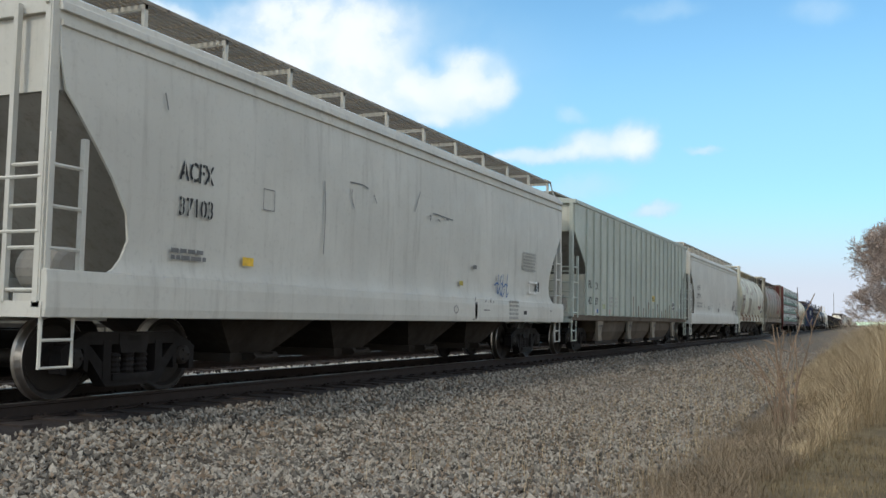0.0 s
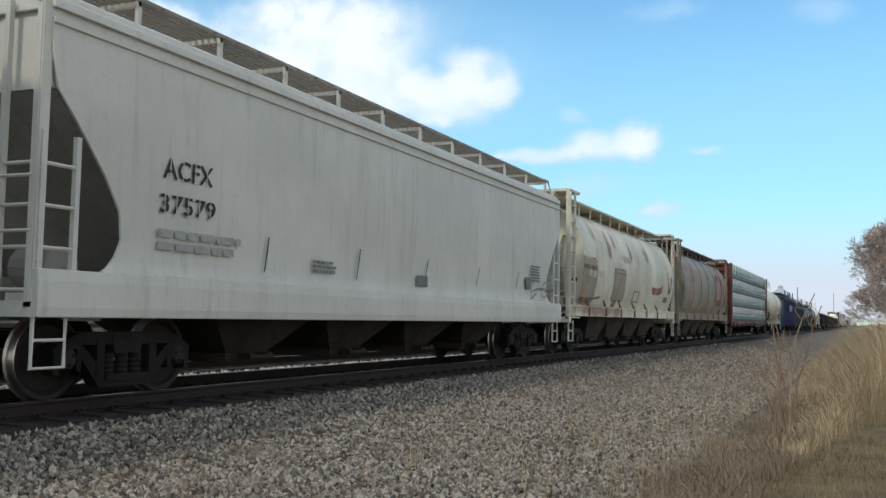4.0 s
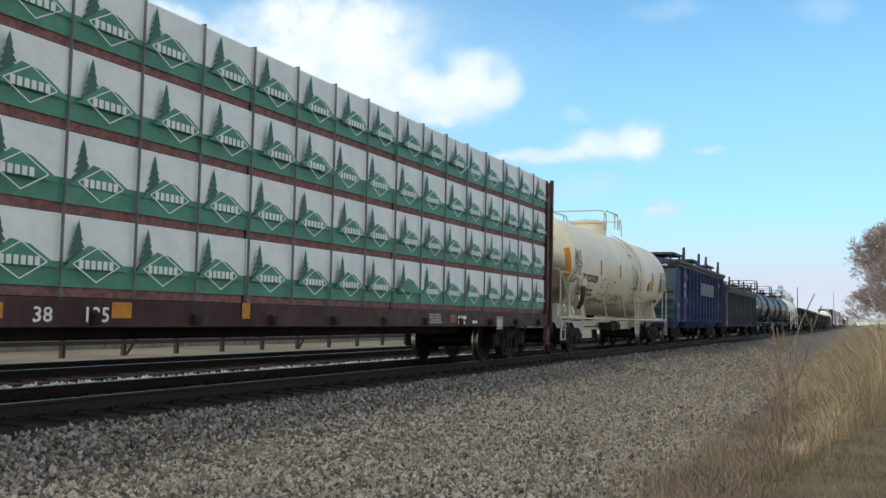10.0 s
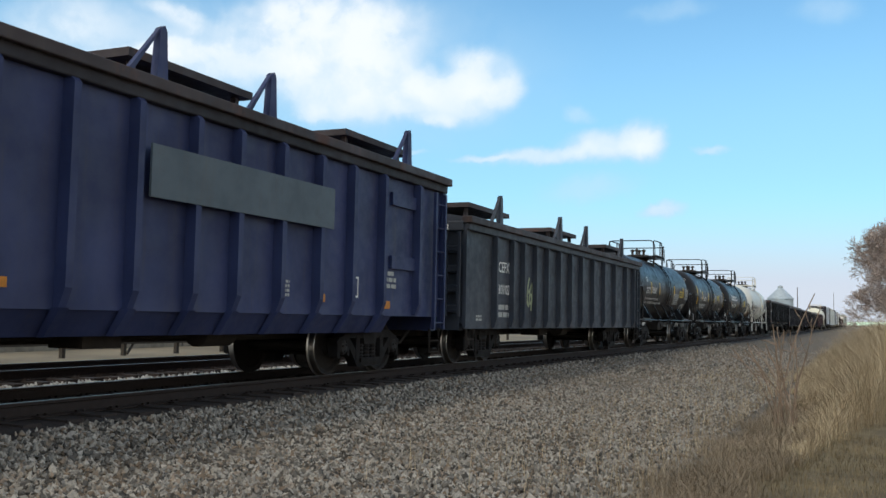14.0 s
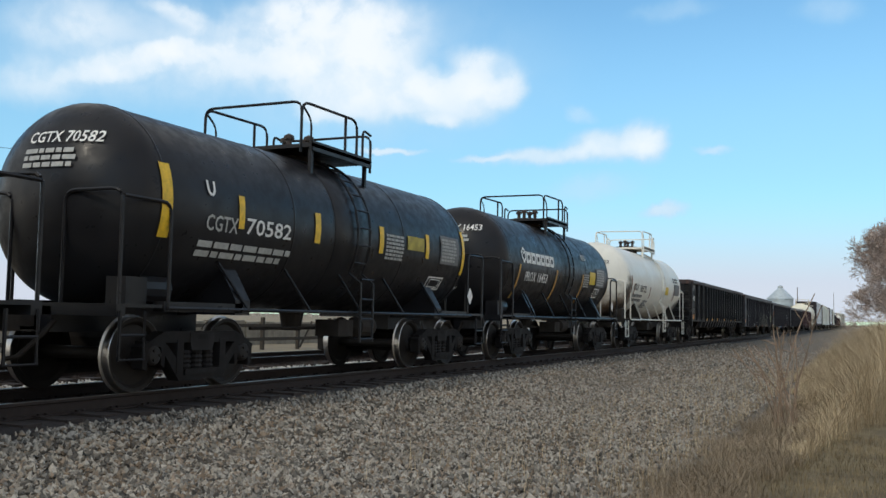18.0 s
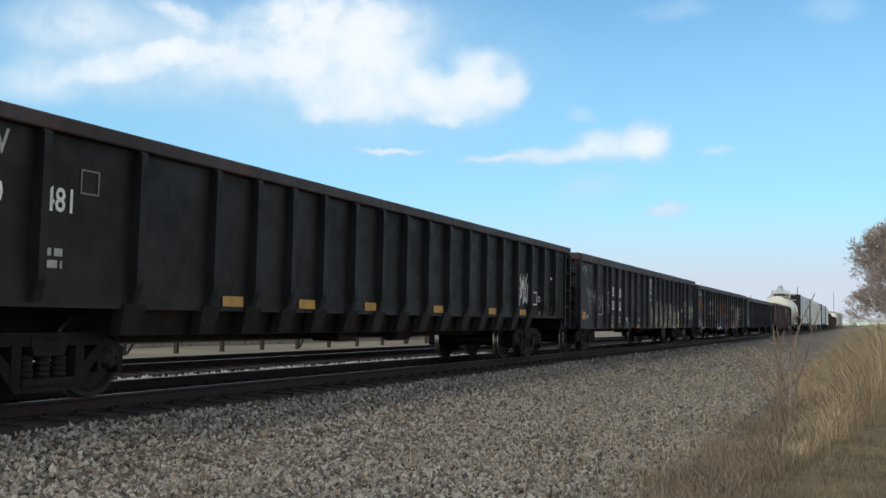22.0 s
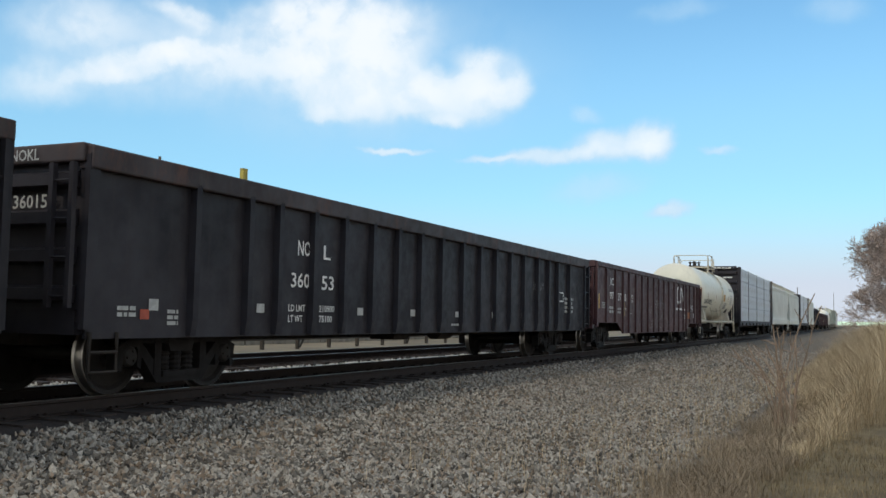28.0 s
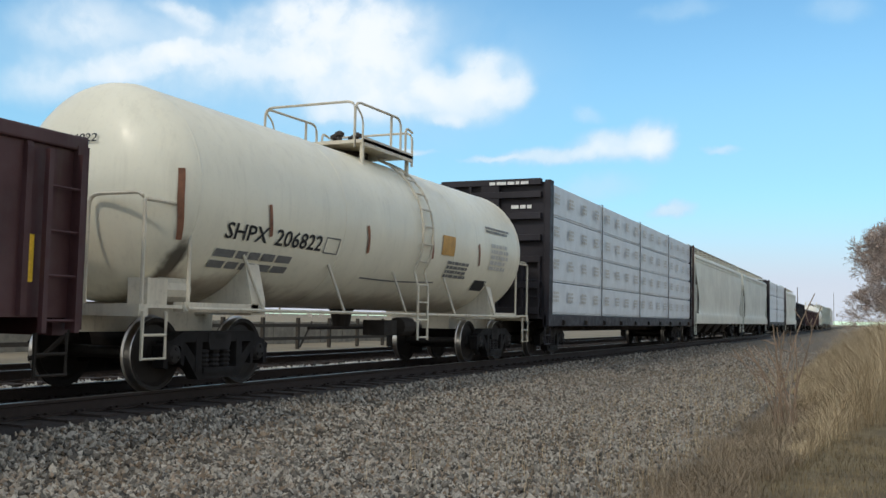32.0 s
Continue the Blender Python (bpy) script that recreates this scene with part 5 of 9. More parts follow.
def barrel_hopper(s0, s1, mat, label, board):
    car, h = new_car("covered_hopper", label, s0, s1)
    sec = barrel_section()
    ring = [(-y, z) for y, z in sec] + [(y, z) for y, z in reversed(sec[:-1])]
    a, b = -(h - 1.15), h - 0.85
    m = Mesh()
    m.loft([[(x, y, z) for y, z in ring] for x in (a + (b - a) * i / 10 for i in range(11))])
    part("barrel", m, mat, car, "rounded steel barrel body", smooth=True)
    for x, s in ((a, -1), (b, 1)):
        inner = [(y * 0.97, 1.36 + (z - 1.36) * 0.98) for y, z in ring]
        rim = Mesh()
        rim.loft([[(x, y, z) for y, z in ring], [(x + s * 0.05, y, z) for y, z in ring], [(x + s * 0.05, y, z) for y, z in inner], [(x, y, z) for y, z in inner]], cap=False)
        part("end_rim", rim, mat, car)
        # end bracing: a cross beam, two leaning legs and two side gussets
        br = Mesh()
        br.box(min(x, x + s * 0.18), max(x, x + s * 0.18), -1.32, 1.32, 3.38, 3.48)
        part("cross_beam", br, mat, car)
        for sy in (-1, 1):
            lg = Mesh()
            lg.loft([[(x, sy * 0.95 - 0.05, 3.4), (x + s * 0.2, sy * 0.95 - 0.05, 3.4), (x + s * 0.2, sy * 0.95 + 0.05, 3.4), (x, sy * 0.95 + 0.05, 3.4)],
                     [(x, sy * 0.42 - 0.05, 1.1), (x + s * 0.75, sy * 0.42 - 0.05, 1.1), (x + s * 0.75, sy * 0.42 + 0.05, 1.1), (x, sy * 0.42 + 0.05, 1.1)]])
            part("leaning_leg", lg, mat, car)
            gs = Mesh()
            gs.loft([[(x, sy * 1.02 - 0.02, 2.5), (x + s * 0.2, sy * 1.02 - 0.02, 2.5), (x + s * 0.2, sy * 1.02 + 0.03, 2.5), (x, sy * 1.02 + 0.03, 2.5)],
                     [(x, sy * 1.2 - 0.02, 1.3), (x + s * 0.35, sy * 1.2 - 0.02, 1.3), (x + s * 0.35, sy * 1.2 + 0.03, 1.3), (x, sy * 1.2 + 0.03, 1.3)]])
            part("side_gusset", gs, mat, car)
            # a dark disc paints the shade of a hole; nothing is cut
            hole = Mesh()
            hole.lathe([(0.085, x + s * 0.004), (0.085, x + s * 0.012)], "x", 16, (0, sy * 1.30, 2.12))
            part("lifting_hole", hole, NEAR_BLACK, car)
        # dark oval plate, painting the shade inside the opening
        op = Mesh()
        op.loft([[(x + s * k, 0.30 * math.cos(t), 1.85 + 0.5 * math.sin(t)) for t in (2 * math.pi * j / 20 for j in range(20))] for k in (0.004, 0.014)])
        part("access_hole", op, NEAR_BLACK, car)
    for i in range(1, 6):
        x = a + (b - a) * i / 6
        o = [(y * 1.006, z + 0.006) for y, z in ring[1:-1]]
        w = Mesh()
        w.loft([[(x - 0.011, y, z) for y, z in o], [(x + 0.011, y, z) for y, z in o]])
        part("weld_seam", w, BAY_BROWN if mat is TAN_HOPPER else mat, car)
    for sy in (-1, 1):
        sl = Mesh()
        sl.prism([(sy * 1.40, 1.08), (sy * 1.50, 1.08), (sy * 1.50, 1.33), (sy * 1.53, 1.33), (sy * 1.53, 1.38), (sy * 1.30, 1.38), (sy * 1.30, 1.33), (sy * 1.40, 1.33)], "x", -h + 0.012, h - 0.012)
        part("side_sill", sl, mat, car, bevel=0.01)
        plate_walk(car, h - 0.05, 4.48, sy * 0.64 - 0.40, sy * 0.64 + 0.40, board, 4.12)
    for i in range(7):
        x = a + 0.8 + (b - a - 1.6) * i / 6
        t = Mesh()
        t.loft([[(x - 0.02, -1.40, 1.60), (x + 0.02, -1.40, 1.60), (x + 0.02, -1.44, 1.60), (x - 0.02, -1.44, 1.60)],
                [(x - 0.02, -1.45, 1.38), (x + 0.02, -1.45, 1.38), (x + 0.02, -1.55, 1.36), (x - 0.02, -1.55, 1.36)],
                [(x - 0.02, -1.50, 1.10), (x + 0.02, -1.50, 1.10), (x + 0.02, -1.55, 1.10), (x - 0.02, -1.55, 1.10)]])
        part("gusset", t, RUST_GUSSET if mat is CREAM_HOPPER and i < 6 else mat, car)
    hb = Mesh()
    hb.box(a + 0.6, b - 0.6, -0.24, 0.24, 4.3, 4.50)
    part("hatch_cover", hb, board, car)
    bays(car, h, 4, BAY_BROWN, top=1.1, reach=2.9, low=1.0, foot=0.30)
    for s in (-1, 1):
        hopper_end(car, h, s, mat, 4.52, y=1.43, side_top=4.5)
        pl = Mesh()
        pl.box(min(s * (h - 1.0), s * h), max(s * (h - 1.0), s * h), -1.48, 1.48, 4.5, 4.57)
        part("end_walkway", pl, board, car)
        truck(car, s * (h - 1.65))
    return car, h


# ---- centre beam flat cars ----
def center_beam(s0, s1, mat, label, rows, cols, wrap, print_mat, edge, detail=True):
    car, h = new_car("centerbeam_flat_car", label, s0, s1)
    y = 1.50
    d = Mesh()
    d.box(-h, h, -0.35, 0.35, 0.62, 0.975)
    part("center_sill", d, UNDER, car)
    d = Mesh()
    d.box(-h + 0.05, h - 0.05, -y + 0.06, y - 0.06, 0.98, 1.08)
    part("deck", d, mat, car)
    for sy in (-1, 1):
        d = Mesh()
        d.box(-h, h, sy * y - 0.05, sy * y + 0.04, 0.80, 1.10)
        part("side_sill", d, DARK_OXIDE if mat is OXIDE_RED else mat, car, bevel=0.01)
    for s in (-1, 1):
        b = Mesh()
        b.box(min(s * (h - 0.30), s * (h - 0.10)), max(s * (h - 0.30), s * (h - 0.10)), -y, y, 1.08, 4.46)
        part("bulkhead", b, mat, car, "", bevel=0.01)
        for sy in (-1, 1):
            c = Mesh()
            t = 0.30 if s < 0 else 0.10
            c.box(min(s * (h - 0.30), s * (h - 0.30 + t)), max(s * (h - 0.30), s * (h - 0.30 + t)), sy * y - 0.12, sy * y + (0.03 if s < 0 else -0.04), 0.8, 4.5)
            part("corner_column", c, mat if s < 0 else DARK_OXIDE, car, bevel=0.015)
        for z in (1.1, 1.75, 2.4, 2.95, 3.5, 4.05, 4.38):
            r = Mesh()
            r.box(min(s * (h - 0.10), s * (h + 0.06)), max(s * (h - 0.10), s * (h + 0.06)), -y + 0.12, y - 0.12, z, z + 0.16)
            part("bulkhead_rib", r, mat, car, bevel=0.01)
        v = Mesh()
        v.box(min(s * (h - 0.1), s * (h + 0.05)), max(s * (h - 0.1), s * (h + 0.05)), -0.25, 0.25, 1.08, 4.4)
        part("center_column", v, mat, car)
        ladder(car, s * (h + 0.02), 0.55, 1.0, 4.4, 0.45, mat, "y", 0.42)
        ladder(car, s * (h + 0.02), -1.35, 1.0, 2.4, 0.45, mat, "y", 0.42)
        stirrup(car, s * (h - 0.05) - (0 if s < 0 else 0.42), -y, 0.8, mat, 0.42, 0.45)
        truck(car, s * (h - 1.95))
    cb = Mesh()
    cb.box(-h + 0.3, h - 0.3, -0.12, 0.12, 4.3, 4.5)
    n = 14
    for i in range(n + 1):
        x = -h + 0.4 + (2 * h - 0.8) * i / n
        cb.box(x - 0.06, x + 0.06, -0.1, 0.1, 1.05, 4.3)
    part("center_beam", cb, mat, car)
    step = (2 * h - 0.72) / cols
    ht = 3.40 / rows
    for i in range(cols * 2 // 3):
        x = -h + 0.36 + (i + 0.5) * (2 * h - 0.72) / (cols * 2 // 3)
        k = Mesh()
        k.prism([(-y - 0.03, 0.98), (-y - 0.12, 0.94), (-y - 0.12, 0.84), (-y - 0.03, 0.82)], "x", x - 0.05, x + 0.05)
        part("winch", k, UNDER, car)
    rnd = random.Random(int(s0))
    per = 4
    for r in range(rows):
        z0 = 1.11 + r * ht
        for b in range(math.ceil(cols / per)):
            c0, c1 = b * per, min(cols, b * per + per)
            x0, x1 = -h + 0.36 + c0 * step, -h + 0.36 + c1 * step - 0.02
            bulge = rnd.uniform(0, 0.02)
            for sy in (1, -1):
                m = Mesh()
                levels = [(0, 0.02, 2), (0.12, 0.02, 2), (0.12, 0, 1), (0.42, 0, 1), (0.42, 0, 0), (0.97, 0, 0), (0.995, 0.02, 0)]
                if print_mat is wrap:
                    levels = [(0, 0.03, 2), (0.06, 0.03, 2), (0.06, 0, 0), (0.95, 0, 0), (0.97, 0.02, 0)]
                ya, yb = sy * (y - 0.06 + bulge), sy * 0.14
                rings = [[(x0 + d, ya - sy * d, z0 + ht * q), (x1 - d, ya - sy * d, z0 + ht * q), (x1 - d, yb, z0 + ht * q), (x0 + d, yb, z0 + ht * q)] for q, d, _ in levels]
                m.loft(rings)
                kinds = [k for _, _, k in levels[:-1]]
                m.m = [kinds[i // 4] for i in range(4 * len(kinds))] + [2, 0]
                bundle = part("lumber_pack", m, [wrap, print_mat, edge], car, "wrapped lumber bundle")
            put = flat(-(y - 0.06 + bulge), 0.006)
            if print_mat is not wrap:
                for c in range(c0, c1):
                    xc = -h + 0.36 + (c + 0.55) * step + rnd.uniform(-0.12, 0.06)
                    g = Mesh()
                    # tree shape, a green rise and a lozenge badge
                    zc = z0 + ht * 0.40
                    for q in range(5):
                        ww = 0.15 - 0.026 * q
                        sheet(g, [(xc - 0.27 - ww, zc + 0.02 + 0.075 * q), (xc - 0.27 + ww, zc + 0.02 + 0.075 * q), (xc - 0.27, zc + 0.16 + 0.075 * q)], [(0, 1, 2)], put)
                    part("tree_print", g, WRAP_DARK, bundle)
                    g = Mesh()
                    sheet(g, [(xc - 0.46, zc - 0.05), (xc + 0.5, zc - 0.05), (xc + 0.12, zc + 0.16), (xc - 0.12, zc + 0.20)], [(0, 1, 2, 3)], flat(-(y - 0.06 + bulge), 0.009))
                    g.k = 1
                    for q in (((xc - 0.33, zc), (xc, zc - 0.18)), ((xc, zc - 0.18), (xc + 0.33, zc)), ((xc + 0.33, zc), (xc, zc + 0.18)), ((xc, zc + 0.18), (xc - 0.33, zc))):
                        ribbon(g, list(q), 0.013, flat(-(y - 0.06 + bulge), 0.012))
                    for q in range(6):
                        rect(g, xc - 0.25 + q * 0.085, xc - 0.19 + q * 0.085, zc - 0.045, zc + 0.045, flat(-(y - 0.06 + bulge), 0.012))
                    part("badge_print", g, [WRAP_GREEN, WRAP_WHITE], bundle)
            else:
                for c in range(c0, c1):
                    xc = -h + 0.36 + (c + 0.5) * step
                    bars(bundle, xc - 0.3, z0 + ht * 0.35, 0.5, 0.3, put, GREY_PALE, 3, c + r * 50, "wrap_print")
    for c in range(1, cols):
        if print_mat is not wrap or c % 4 == 0:
            x = -h + 0.36 + c * step
            st = Mesh()
            st.box(x - 0.008, x + 0.008, -y - 0.0, -y + 0.03, 1.05, 1.11 + rows * ht)
            st.box(x - 0.008, x + 0.008, -y, 0.1, 1.10 + rows * ht, 1.115 + rows * ht)
            part("strap", st, GREY_MARK, car)
    return car, h


# ---- tank cars ----
def tank_car(s0, s1, mat, label, r, zc, metal, inset=0.32, platform=True, dome=0.0, plat_len=2.6, rail_h=0.62, lad=0.0, inset_far=None):
    """A tank on stub sills with platforms, rails and a ladder; metal is the colour of its fittings."""
    car, h = new_car("tank_car", label, s0, s1)
    e = h - inset
    e2 = h - (inset if inset_far is None else inset_far)
    prof = [(0.001, -e)]
    for i in range(1, 10):
        t = math.pi / 2 * i / 9
        prof.append((r * math.sin(t), -e + 0.75 * (1 - math.cos(t))))
    prof += [(r, -e + 0.75 + (e + e2 - 1.5) * i / 8) for i in range(1, 8)] + [(p, e2 - e - a) for p, a in reversed(prof)]
    t = Mesh()
    t.lathe(prof, "x", 56, (0, 0, zc))
    part("tank", t, mat, car, "smooth welded tank", smooth=True)
    for x in (-e + 0.78, -e * 0.35, e * 0.30, e2 - 0.78):
        b = Mesh()
        b.lathe([(r + 0.001, x - 0.022), (r + 0.007, x - 0.012), (r + 0.007, x + 0.012), (r + 0.001, x + 0.022)], "x", 56, (0, 0, zc))
        part("weld_seam", b, mat, car, smooth=True)
    base = UNDER if mat is SOOTED_TANK else metal
    for s in (-1, 1):
        sill = Mesh()
        sill.box(min(s * h, s * (h - 2.6)), max(s * h, s * (h - 2.6)), -0.33, 0.33, 0.72, 1.02)
        sill.box(min(s * h, s * (h - 0.14)), max(s * h, s * (h - 0.14)), -1.30, 1.30, 0.92, 1.06)
        part("stub_sill", sill, base, car)
    zr = 1.0
    for s in (-1, 1):
        pl = Mesh()
        pl.box(min(s * (h - 0.14), s * (h - 0.75)), max(s * (h - 0.14), s * (h - 0.75)), -1.3, 1.3, 1.02, 1.06)
        part("end_platform", pl, base, car)
        sd = Mesh()
        xs = s * (h - 2.35)
        k = 1.28
        sd.prism([(-k, 0.95), (k, 0.95), (k, 1.15), (r * 0.80, zc - r * 0.55), (-r * 0.80, zc - r * 0.55), (-k, 1.15)], "x", xs - 0.16, xs + 0.16)
        sd.box(min(xs, s * (h - 0.8)), max(xs, s * (h - 0.8)), -1.28, -1.12, 0.98, 1.10)
        sd.box(min(xs, s * (h - 0.8)), max(xs, s * (h - 0.8)), 1.12, 1.28, 0.98, 1.10)
        part("saddle", sd, base, car)
        x0, x1 = s * (h - 0.05), s * (h - 0.62)
        for sy in (-1, 1):
            g = Mesh()
            g.bent([(x0, sy * 1.28, 1.02), (x0, sy * 1.28, 2.36), (x0, sy * 0.42, 2.36), (x0, sy * 0.42, 1.02)], 0.024, 0.16)
            g.bent([(x0 - s * 0.02, sy * 1.28, 2.28), (x1 - s * 0.25, sy * 1.28, 2.28), (x1 - s * 0.25, sy * 1.28, 1.04)], 0.024, 0.16)
            part("end_hand_rail", g, metal, car)
        stirrup(car, min(x0, s * (h - 0.45)), -1.31, 0.98, metal, 0.40, 0.55)
        truck(car, s * (h - 1.75))
    hr = Mesh()
    for sy in (-1, 1):
        hr.path([(-h + 0.8, sy * 1.34, zr + 0.02), (h - 0.8, sy * 1.34, zr + 0.02)], 0.026)
        n = 5
        for i in range(n):
            x = -(h - 2.4) + 2 * (h - 2.4) * i / (n - 1)
            hr.path([(x, sy * 1.34, zr + 0.02), (x - 0.35, sy * r * 0.86, zc - r * 0.52)], 0.022)
    part("side_rail", hr, metal, car)
    # top platform with hand rails, valves and ladder
    top = zc + r
    a = plat_len / 2
    if platform:
        p = Mesh()
        p.box(-a + 0.3, a * 0.72, -0.95, 0.95, top + 0.06, top + 0.12)
        p.box(-a + 0.3, a * 0.72, -0.95, -0.90, top + 0.0, top + 0.16)
        for x in (-a + 0.4, a * 0.66):
            for sy in (-0.85, 0.85):
                p.box(x - 0.03, x + 0.03, sy - 0.03, sy + 0.03, top - 0.35, top + 0.06)
        part("top_platform", p, metal, car)
    tr = Mesh()
    zt = top + 0.10
    low = zt - 0.18
    for sy in (-0.92, 0.92):
        tr.bent([(-a, sy, low), (-a, sy, zt + rail_h), (a * 0.34, sy, zt + rail_h + 0.03), (a * 0.34, sy, zt)], 0.023, 0.2)
        tr.bent([(-a * 0.78, sy, low), (-a * 0.78, sy, zt + rail_h * 0.62), (-a + 0.02, sy, zt + rail_h * 0.9)], 0.018, 0.14)
        tr.path([(a * 0.04, sy, zt), (a * 0.04, sy, zt + rail_h)], 0.024)
        tr.bent([(a * 0.50, sy, zt), (a * 0.50, sy, zt + rail_h - 0.08), (a * 0.72, sy, zt + rail_h - 0.14)], 0.022, 0.12)
    for x in (-a, a * 0.72):
        drop = 0.0 if x < 0 else 0.14
        tr.bent([(x, -0.92, low), (x, -0.92, zt + rail_h - drop), (x, 0.92, zt + rail_h - drop), (x, 0.92, low)], 0.023, 0.16)
    part("top_hand_rail", tr, metal, car)
    vv = Mesh()
    vv.lathe([(0.42, top - 0.05), (0.42, top + 0.14), (0.46, top + 0.16), (0.46, top + 0.2), (0.1, top + 0.24)], "z", 20)
    for q in range(4):
        vv.lathe([(0.05, top + 0.2), (0.05, top + 0.36), (0.09, top + 0.36), (0.09, top + 0.42), (0.02, top + 0.46)], "z", 8, (0.24 * math.cos(q * 1.57), 0.24 * math.sin(q * 1.57), 0))
    part("valve_housing", vv, NEAR_BLACK if dome == 0 else metal, car)
    if dome:
        dm = Mesh()
        dm.lathe([(0.62, top - 0.2), (0.60, top + dome), (0.64, top + dome), (0.64, top + dome + 0.08), (0.3, top + dome + 0.14), (0.05, top + dome + 0.15)], "z", 24)
        part("dome", dm, mat, car, smooth=True)
    ld = Mesh()
    for dx in (lad, lad + 0.42):
        pts = [(dx, -1.40, 0.55), (dx, -1.40, 1.5)]
        for j in range(10):
            th = radians(-28 + 98 * j / 9)
            pts.append((dx, -(r + 0.07) * math.cos(th), zc + (r + 0.07) * math.sin(th)))
        ld.path(pts, 0.022)
    z = 0.6
    while z < 1.7:
        ld.path([(lad, -1.40, z), (lad + 0.42, -1.40, z)], 0.018)
        z += 0.32
    for j in range(8):
        th = radians(-20 + 88 * j / 7)
        yy, zz = -(r + 0.07) * math.cos(th), zc + (r + 0.07) * math.sin(th)
        ld.path([(lad, yy, zz), (lad + 0.42, yy, zz)], 0.018)
    part("ladder", ld, metal, car)
    bv = Mesh()
    bv.lathe([(0.16, zc - r - 0.32), (0.20, zc - r - 0.05), (0.3, zc - r + 0.1)], "z", 14)
    bv.path([(-1.6, -0.3, 0.75), (1.9, -0.3, 0.75)], 0.03)
    bv.lathe([(0.02, -0.55), (0.18, -0.5), (0.18, 0.0), (0.02, 0.05)], "x", 12, (1.6, -0.6, 0.78))
    bv.box(0.2, 0.7, -0.8, -0.35, 0.62, 0.9)
    part("bottom_valve", bv, UNDER, car)
    bg = Mesh()
    bg.lathe([(0.02, 0), (0.17, 0.02), (0.17, 0.5), (0.02, 0.52)], "x", 12, (-h + 0.75, -0.85, 1.25))
    bg.box(-h + 0.35, -h + 0.7, -1.1, -0.8, 1.06, 1.38)
    part("brake_gear", bg, base, car)
    bg = Mesh()
    bg.path([(-h + 0.08, 0.45 + 0.25 * math.cos(6.2832 * j / 16), 1.75 + 0.25 * math.sin(6.2832 * j / 16)) for j in range(17)], 0.018)
    bg.path([(-h + 0.08, 0.2, 1.75), (-h + 0.08, 0.7, 1.75)], 0.014)
    bg.path([(-h + 0.08, 0.45, 1.5), (-h + 0.08, 0.45, 2.0)], 0.014)
    bw = part("brake_wheel", bg, metal, car)
    bw.rotation_euler = (0, 0, math.pi)
    return car, h


# ---- gondolas ----
def even(a, n):
    return [-a + 2 * a * i / (n - 1) for i in range(n)]


